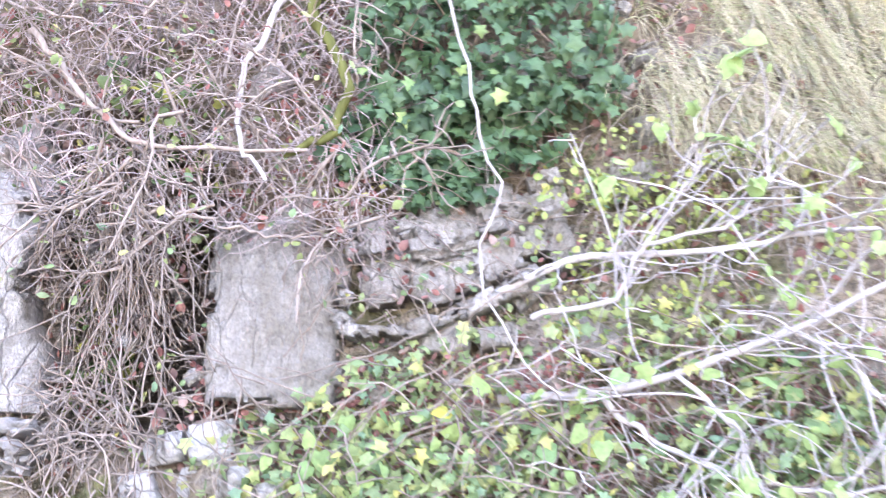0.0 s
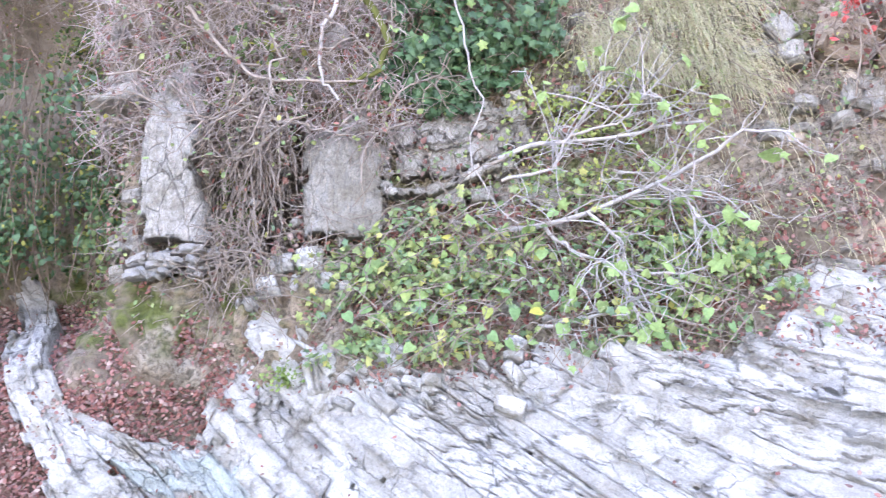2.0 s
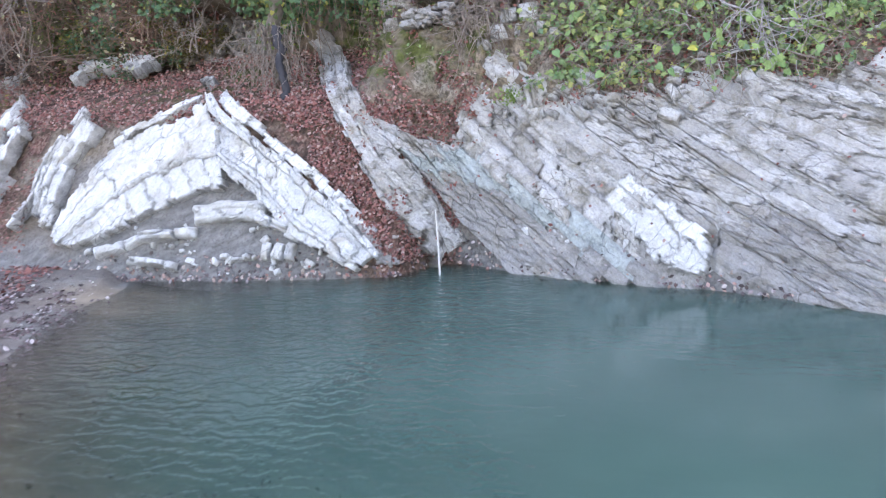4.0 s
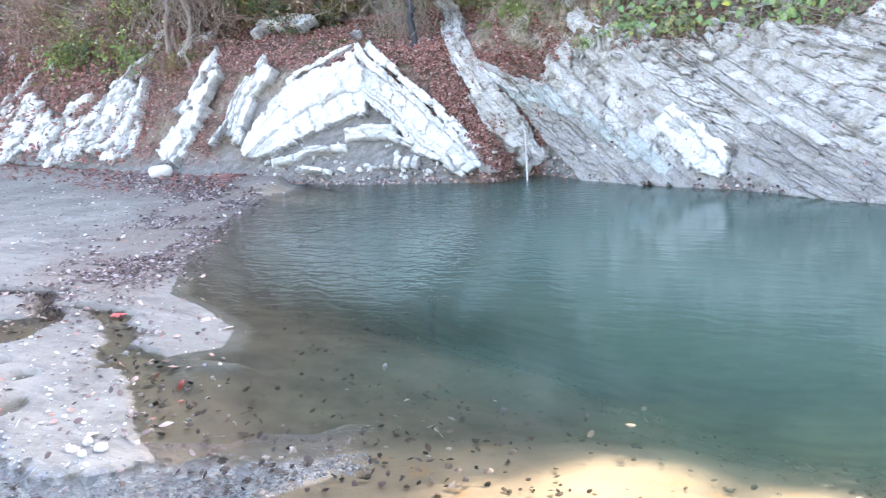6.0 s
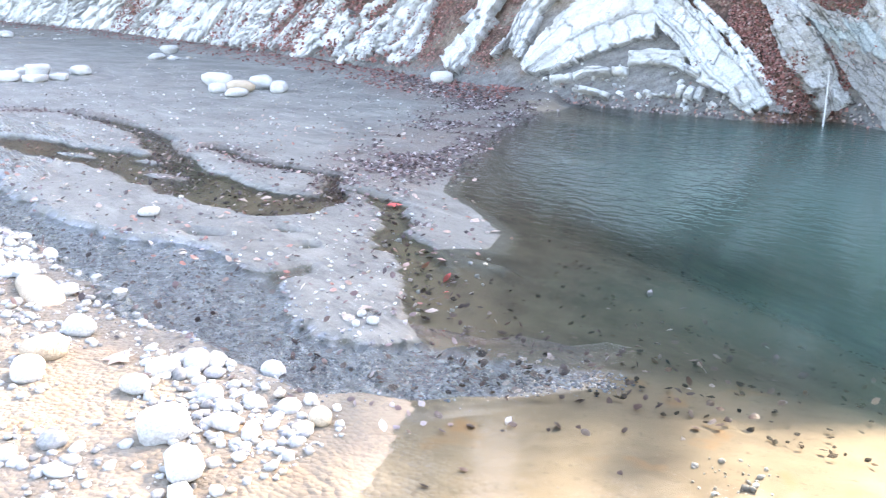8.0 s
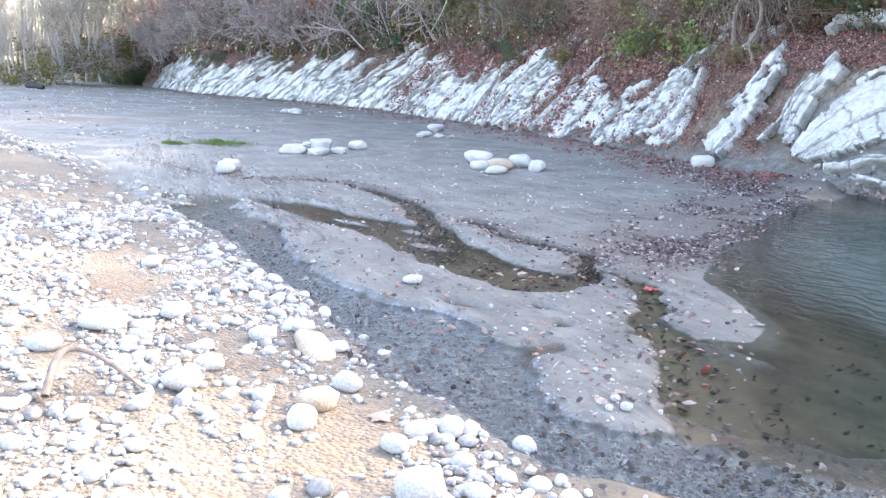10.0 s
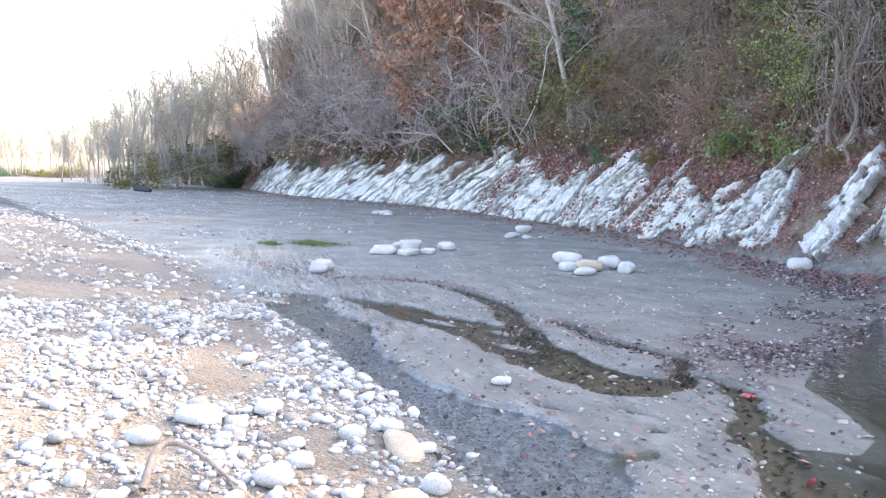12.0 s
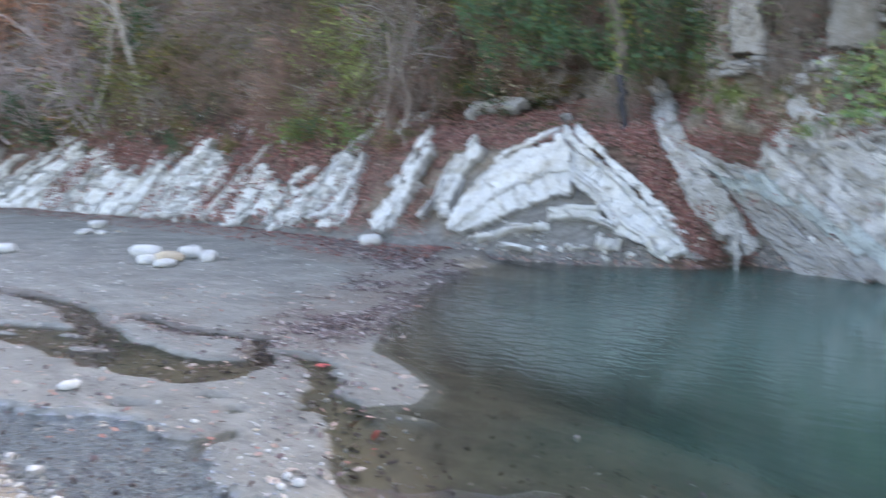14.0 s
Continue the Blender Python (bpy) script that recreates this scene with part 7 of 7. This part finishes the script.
gravel("bar_pebbles", "pale rounded pebbles covering the gravel bar", x, y, 0.006 + 0.03 * np.random.default_rng(2).random(len(x)) ** 3.5, PEBBLE, 212, rings=3, around=6)
x, y = bar_places(7500, -40, -9, -0.5, 9, 213)
keep = wavy(np.stack([x, y, 0 * x], 1), 1.4, 62) > -0.3
x, y = x[keep], y[keep]
gravel("bar_pebbles", "scattered pale stones far along the gravel bar", x, y, 0.02 + 0.06 * np.random.default_rng(3).random(len(x)) ** 2, PEBBLE, 214, rings=3, around=6)
x, y = bar_places(2600, -10, -1.95, -0.12, 3.2, 215)
keep = 0.4 * wavy(np.stack([x, y, 0 * x], 1), 0.9, 63) - wavy(np.stack([x, 1.8 * y, 0 * x], 1), 1.1, 25) > -0.1
x, y = x[keep], y[keep]
gravel("bar_cobbles", "larger pale cobbles strewn over the gravel bar", x, y, 0.022 + 0.05 * np.random.default_rng(4).random(len(x)) ** 2.2, PEBBLE, 216)
q = np.random.default_rng(220)
x, y = np.concatenate([q.normal(-2.75, 0.25, 60), q.normal(-3.1, 0.4, 70)]), np.concatenate([q.normal(4.05, 0.25, 60), q.normal(4.7, 0.4, 70)])
gravel("spit_pebbles", "pale and pinkish small stones on the silt spit", x, y, 0.006 + 0.018 * q.random(130) ** 2.5, PEBBLE, 221, rings=3, around=6)
# small gravel in and beside the riffle
q = np.random.default_rng(217)
run = np.array(STREAM[5:])
t = q.uniform(0, len(run) - 2.5, 7000)
wide = np.interp(t, np.arange(len(run)), run[:, 2])
x = np.interp(t, np.arange(len(run)), run[:, 0]) + wide * q.normal(0, 0.45, 7000)
y = np.interp(t, np.arange(len(run)), run[:, 1]) + wide * q.normal(0, 0.55, 7000)


def wet_material():
    n = Nodes("wet_glint_gravel")
    # bluish tones stand for sky glints on the ripples
    colour = n.ramp(n.island(), (0.0, (0.16, 0.175, 0.205)), (0.5, (0.3, 0.32, 0.365)), (0.88, (0.48, 0.5, 0.54)), (1.0, (0.62, 0.6, 0.58)))
    return n.done(colour, 0.2, n.bump(n.noise(0.01, 3), 0.004, 0.4), 0.6)


WET = wet_material()
gravel("riffle_gravel", "wet gravel in the shallow riffle, blued for sky glints", x, y, 0.004 + 0.011 * q.random(7000) ** 2.5, WET, 218, rings=3, around=6, rise=0.3)
# stones and flood debris on the far flat
x = -16 - 46 * q.random(5200) ** 1.2
low = np.interp(x, GRAVEL_X, GRAVEL_Y)
y = low + (base_y(x) - 0.5 - low) * q.random(5200) ** 1.5
keep = wavy(np.stack([x, 2.2 * y, 0 * x], 1), 2.5, 67) > np.interp(x, [-60, -30, -18], [-0.5, 0.0, 0.5])
x, y = x[keep], y[keep]
gravel("flat_stones", "pale and grey stones strewn over the far river flat", x, y, 0.015 + 0.06 * q.random(len(x)) ** 3, PEBBLE, 229, rings=3, around=6)
# pebbles on the silt
x, y = q.uniform(-16, -2.3, 3000), q.uniform(3.6, 14.5, 3000)
keep = (y < base_y(x) - 0.4) & (y > np.interp(x, GRAVEL_X, GRAVEL_Y)) & (x < np.interp(y, SHORE_Y, SHORE_X) - 0.1)
x, y = x[keep], y[keep]
gravel("silt_pebbles", "small pale stones scattered on the silt", x, y, 0.006 + 0.024 * q.random(len(x)) ** 5, PEBBLE, 219, rings=3, around=6)


def stone(x, y, size, flat, seed, material=COBBLE, name="river_stone", label="single pale rounded river stone", group="river stones", turn=0.0, sink=0.25, square=0.85):
    me = boulder(name, size, material, seed, flat, square)
    z = float(ground_z(np.array([x]), np.array([y]))[0])
    low = float(min(v.co.z for v in me.vertices))
    ob = new(name, me)
    ob.matrix_basis = pose(x, y, z - low * (1 - sink), 0, 0, turn)
    return tagged(ob, label, "stone", group)


# the heap of pale boulders on the silt, and the flat stones upstream
for i, (x, y, size, flat) in enumerate([(-11.3, 12.15, 0.28, 0.45), (-10.35, 11.65, 0.26, 0.42), (-10.55, 11.35, 0.16, 0.6), (-9.95, 11.15, 0.24, 0.32), (-10.35, 12.25, 0.24, 0.55), (-9.8, 12.05, 0.15, 0.7), (-9.68, 11.85, 0.12, 0.8)]):
    stone(x, y, size, flat, 300 + i, COBBLE_WARM if i == 1 else COBBLE, label="pale rounded boulder in a heap on the silt", group="boulder heap", turn=37 * i)
for i, (x, y, size, flat) in enumerate([(-15.5, 10.9, 0.25, 0.26), (-14.95, 10.45, 0.28, 0.24), (-14.4, 10.7, 0.24, 0.3), (-14.95, 11.15, 0.27, 0.5), (-14.3, 11.15, 0.17, 0.4), (-15.6, 11.4, 0.2, 0.35), (-15.2, 10.8, 0.16, 0.3)]):
    stone(x, y, size, flat, 320 + i, label="flat grey stone in a low pile upstream", group="flat stone pile", turn=51 * i, square=0.5)
for i, (x, y, size, flat) in enumerate([(-14.7, 11.95, 0.2, 0.5), (-13.1, 7.85, 0.2, 0.5), (-12.9, 7.65, 0.16, 0.5), (-17.9, 17.5, 0.24, 0.5), (-16.6, 15.7, 0.18, 0.4), (-16.9, 16.1, 0.2, 0.35), (-16.2, 15.9, 0.15, 0.35), (-7.65, 14.0, 0.22, 0.55), (-5.19, 4.75, 0.085, 0.45), (-27.5, 19.4, 0.28, 0.4), (-28.2, 19.5, 0.22, 0.4), (-27.0, 19.2, 0.2, 0.4)]):
    stone(x, y, size, flat, 340 + i, turn=29 * i)
for i, (x, y, size, flat) in enumerate([(-2.52, 3.0, 0.06, 0.8), (-5.33, 2.2, 0.15, 0.4), (-5.38, 2.72, 0.12, 0.42), (-4.73, 3.29, 0.12, 0.3), (-4.63, 2.93, 0.08, 0.6), (-4.63, 2.52, 0.07, 0.5), (-6.55, 4.06, 0.08, 0.5), (-2.42, 2.22, 0.11, 0.7), (-2.83, 2.82, 0.08, 0.6), (-3.62, 2.8, 0.09, 0.6), (-3.46, 2.48, 0.11, 0.55), (-3.31, 2.28, 0.1, 0.5), (-2.84, 2.46, 0.07, 0.6), (-2.9, 2.67, 0.08, 0.5), (-2.0, 2.68, 0.06, 0.6), (-2.42, 3.71, 0.035, 0.7), (-2.53, 3.77, 0.03, 0.7), (-2.48, 3.64, 0.025, 0.7), (-4.03, 2.04, 0.11, 0.5), (-4.26, 2.33, 0.08, 0.6), (-6.97, 3.36, 0.12, 0.4), (-5.07, 1.74, 0.1, 0.5), (-4.17, 3.17, 0.07, 0.5), (-2.14, 2.05, 0.1, 0.6)]):
    stone(x, y, size, flat, 380 + i, COBBLE_WARM if i in (10, 14) else COBBLE, label="pale cobble lying on the gravel bar", group="bar cobbles", turn=61 * i, sink=0.3)
long_stone = boulder("long_stone", 0.32, COBBLE_WARM, 401, 0.2)
ob = new("long_stone", long_stone)
ob.matrix_basis = pose(-4.32, 3.1, 0.05, 0, 0, -28) @ Matrix.Diagonal((1.0, 0.42, 1.0, 1))
tagged(ob, "long worn tan stone at the stream's edge", "stone", "river stones")
for i, (x, y, size) in enumerate([(-3.9, 10.7, 0.26), (-3.55, 10.2, 0.3), (-3.2, 10.3, 0.2)]):
    stone(x, y, size, 0.2, 410 + i, plain_rock_material("weedy_stone", (0.05, 0.05, 0.025), (0.1, 0.09, 0.04)) if i == 0 else bpy.data.materials["weedy_stone"], "weedy_stone", "weed-covered stone under the water", "drowned stones", 40 * i)

# ---- fallen leaves ----
def scatter(name, label, pts, size, shape, material, seed, loose=0.35, facing=(0, 0, 1)):
    ob = part(name, mesh_of(name, *leaves(pts, size, shape, facing, loose, 0.0, seed), material))
    return tagged(ob, label, "leaves", kind="stuff")


q = np.random.default_rng(221)
t = q.random(8000)
line = np.array(STRAND_LINE)
x = np.interp(t, np.linspace(0, 1, len(line)), line[:, 0]) + q.normal(0, 0.34, 8000)
y = np.interp(t, np.linspace(0, 1, len(line)), line[:, 1]) + q.normal(0, 0.3, 8000)
keep = (y < base_y(x) - 0.05) & (ground_z(x, y) > -0.03) & (wavy(np.stack([x, y, 0 * x], 1), 0.5, 68) > -0.35)
scatter("strandline_leaves", "dark wet leaves washed up along the pool", on_ground(x, y, 0.012)[keep], 0.05, "oval", STRAND, 222)
def along(line, n, spread, seed):
    g = np.random.default_rng(seed)
    pts = np.array(line, float)
    at = g.random(n) * (len(pts) - 1)
    return np.interp(at, np.arange(len(pts)), pts[:, 0]) + g.normal(0, spread, n), np.interp(at, np.arange(len(pts)), pts[:, 1]) + g.normal(0, spread, n)


bits = [along(RILL_FAR, 900, 0.13, 1), along(RILL_NEAR, 700, 0.1, 2), along(RILL_WIDE, 420, 0.3, 3), along(OUTLET, 260, 0.2, 4), along(STREAM[4:], 700, 0.4, 5)]
x, y = np.concatenate([b[0] for b in bits]), np.concatenate([b[1] for b in bits])
pts = on_ground(x, y, 0.012)
pts[:, 2] = np.maximum(pts[:, 2], -0.03)
scatter("rill_debris", "dark leaf scraps and twigs caught along the rills", pts, 0.045, "oval", STRAND, 226, 0.5)
x, y = q.uniform(-13, -2.3, 2600), q.uniform(3.7, 14.5, 2600)
keep = (x < np.interp(y, SHORE_Y, SHORE_X) - 0.05) & (y > np.interp(x, GRAVEL_X, GRAVEL_Y) + 0.2) & (y < base_y(x) - 0.2)
scatter("silt_scraps", "small leaf scraps strewn on the silt flat", on_ground(x, y, 0.01)[keep], 0.03, "oval", STRAND, 227, 0.4)
x, y = q.uniform(-9, -2.3, 420), q.uniform(3.7, 9.5, 420)
keep = (x < np.interp(y, SHORE_Y, SHORE_X) + 0.3) & (y > np.interp(x, GRAVEL_X, GRAVEL_Y) + 0.4)
pts = on_ground(x, y, 0.012)[keep]
pts[:, 2] = np.maximum(pts[:, 2], 0.008)
scatter("scattered_leaves", "red and tan leaves scattered on the silt", pts, 0.055, "oval", LEAF_PINK, 223)
x = -6 - 54 * q.random(4200) ** 1.5
pts = on_ground(x, base_y(x) - 1.3 * q.random(4200) ** 1.6 + 0.15, 0.015)
scatter("foot_leaves", "brown leaves drifted along the foot of the bank", pts, 0.075, "oval", LITTER, 224)
pts = np.concatenate([on_face(9000, -8.5, -2.0, 1.85, 2.75, (0.03, 0.07), 225), on_face(12000, -3.6, -0.9, 0.15, 2.4, (0.03, 0.09), 226), on_face(900, -1.9, 0.8, 1.8, 2.5, (0.04, 0.14), 227), on_face(2600, -2.0, -0.6, 1.45, 2.5, (0.03, 0.12), 232), on_face(17000, -26, -6.5, 0.25, 3.4, (0.03, 0.13), 228), on_face(5200, -0.1, 4.4, 1.85, 3.3, (0.03, 0.14), 229), on_face(200, -3.5, 6, 0.3, 2.0, (0.06, 0.2), 230)])
gully_x = pts[:, 0] + 0.78 * pts[:, 2]
keep = np.ones(len(pts), bool)
keep[9000:21000] = (gully_x[9000:21000] < -0.1) & (gully_x[9000:21000] > -1.6)
keep &= wavy(pts, 0.45, 64) > -0.5
scatter("bank_litter", "red-brown dead leaves lying on the bank", pts[keep], 0.042 + 0.045 * smooth(-7, -12, pts[keep][:, 0]), "oval", LITTER, 231, 0.5, (0, -0.6, 0.8))
for i, (x, y, size) in enumerate([(-2.23, 4.11, 0.11), (-2.35, 4.4, 0.07), (-2.5, 4.75, 0.07), (-2.55, 3.85, 0.09), (-2.7, 5.75, 0.1), (-3.85, 6.15, 0.1), (-2.62, 3.7, 0.08), (-4.85, 5.75, 0.1), (-4.95, 5.6, 0.09), (-4.6, 5.85, 0.09), (-5.2, 5.6, 0.1), (-4.7, 7.5, 0.14), (-2.55, 3.05, 0.08), (-3.2, 2.65, 0.12), (-2.95, 6.05, 0.1)]):
    pt = on_ground(np.array([x]), np.array([y]), 0.02)
    pt[:, 2] = np.maximum(pt[:, 2], 0.01)
    ob = part("fallen_leaf", mesh_of("fallen_leaf", *leaves(pt, size, "lobed" if i % 2 else "oval", (0, 0, 1), 0.25, 0.0, 240 + i), SCARLET if i in (1, 2, 5) else LEAF_PINK))
    tagged(ob, "bright fallen leaf on wet silt", "leaf", "fallen leaves")

q = np.random.default_rng(251)
x, y = q.uniform(-4.5, 4, 2600), 3.4 + 8.5 * q.random(2600) ** 1.3
pts = on_ground(x, y, 0.02)
pts = pts[(pts[:, 2] < -0.04) & (pts[:, 2] > -0.9)]
scatter("drowned_leaves", "dark waterlogged leaves on the pool bed", pts, 0.036, "oval", DROWNED, 252, 0.2)
x, y = q.uniform(-1.2, 4.5, 2600), q.uniform(2.4, 3.9, 2600)
keep = wavy(np.stack([x, y, 0 * x], 1), 0.7, 66) > 0.35
gravel("bed_pebbles", "tan and grey pebbles on the shallow pool bed", x[keep], y[keep], 0.006 + 0.02 * q.random(keep.sum()) ** 3, PEBBLE, 253, rings=3, around=6)

# ---- odds and ends ----
stick = np.array([[-1.15, 13.15, -0.05], [-1.15, 13.15, 0.3], [-1.16, 13.16, 0.76]])
ob = part("white_stake", mesh_of("white_stake", *tubes(stick[None], np.array([[0.013, 0.012, 0.01]]), 8), plain_rock_material("bleached_wood", (0.42, 0.41, 0.4), (0.6, 0.59, 0.57))))
tagged(ob, "bleached white stake standing at the water's edge", "stake")
k = np.linspace(0, 1, 24)
curve = np.stack([-4.2 - 0.24 * np.sin(k * 3.1) + 0.22 * k, 1.42 + 0.4 * k, 0.03 + 0.16 * np.sin(k * 3.1)], 1)
curve[:, 2] += ground_z(curve[:, 0], curve[:, 1])
plant("driftwood_root", "grey crooked driftwood root on the gravel", "driftwood", [("stem", tubes(curve[None], np.linspace(0.022, 0.009, 24)[None], 8), TWIG_GREY)])
log = np.array([[-56.8, 20.3, 0.0], [-55.6, 20.5, 0.0], [-54.6, 20.4, 0.0]])
log[:, 2] = ground_z(log[:, 0], log[:, 1]) + 0.12
plant("driftwood_log", "dark driftwood log on the far gravel", "driftwood", [("stem", tubes(log[None], np.array([[0.2, 0.18, 0.1]]), 8), TRUNK_DARK)])
for x, y, spread in ((-17.8, 10.45, 0.42), (-18.4, 9.66, 0.2)):
    q = np.random.default_rng(int(-x * 10))
    blade_count = int(1700 * spread)
    gx, gy = x + q.normal(0, spread, blade_count), y + q.normal(0, spread * 0.5, blade_count)
    blades = wander(on_ground(gx, gy), q.normal(size=(blade_count, 3)) * 0.4 + [0, 0, 1], 0.04 + 0.06 * q.random(blade_count), 4, 0.15, 0.1, 3)
    plant("grass_patch", "bright green grass patch on the silt", "grass", [], [("blade_mass", tubes(blades, taper(blades, 0.007, 0.002)), GRASS_GREEN)], kind="stuff")
for x, z, n in ((-0.17, 2.0, 200), (0.5, 2.2, 120)):
    spots = clumped(n, face_point(np.array([x]), np.array([z]), 0.16), [0.11, 0.03, 0.045], n)
    plant("moss_cushion", "bright green moss cushion on white rock", "moss", [], [("moss_fuzz", leaves(spots, 0.035, "oval", (0, -0.6, 0.9), 0.6, 0.1, 7), GRASS_GREEN)], kind="stuff")
# small stuff along the waterline under the rocks
q = np.random.default_rng(261)
x = q.uniform(-6.0, 5.0, 1500)
pts = face_point(x, 0.03 + 0.3 * q.random(1500) ** 2.2) + [0, -0.03, 0]
scatter("waterline_scraps", "leaf scraps and bits washed along the foot of the rocks", pts[::2], 0.045, "oval", STRAND, 262, 0.5, (0, -0.7, 0.7))
scatter("waterline_leaves", "pink and tan fallen leaves at the water's edge", pts[1::4], 0.05, "oval", LEAF_PINK, 263, 0.5, (0, -0.7, 0.7))
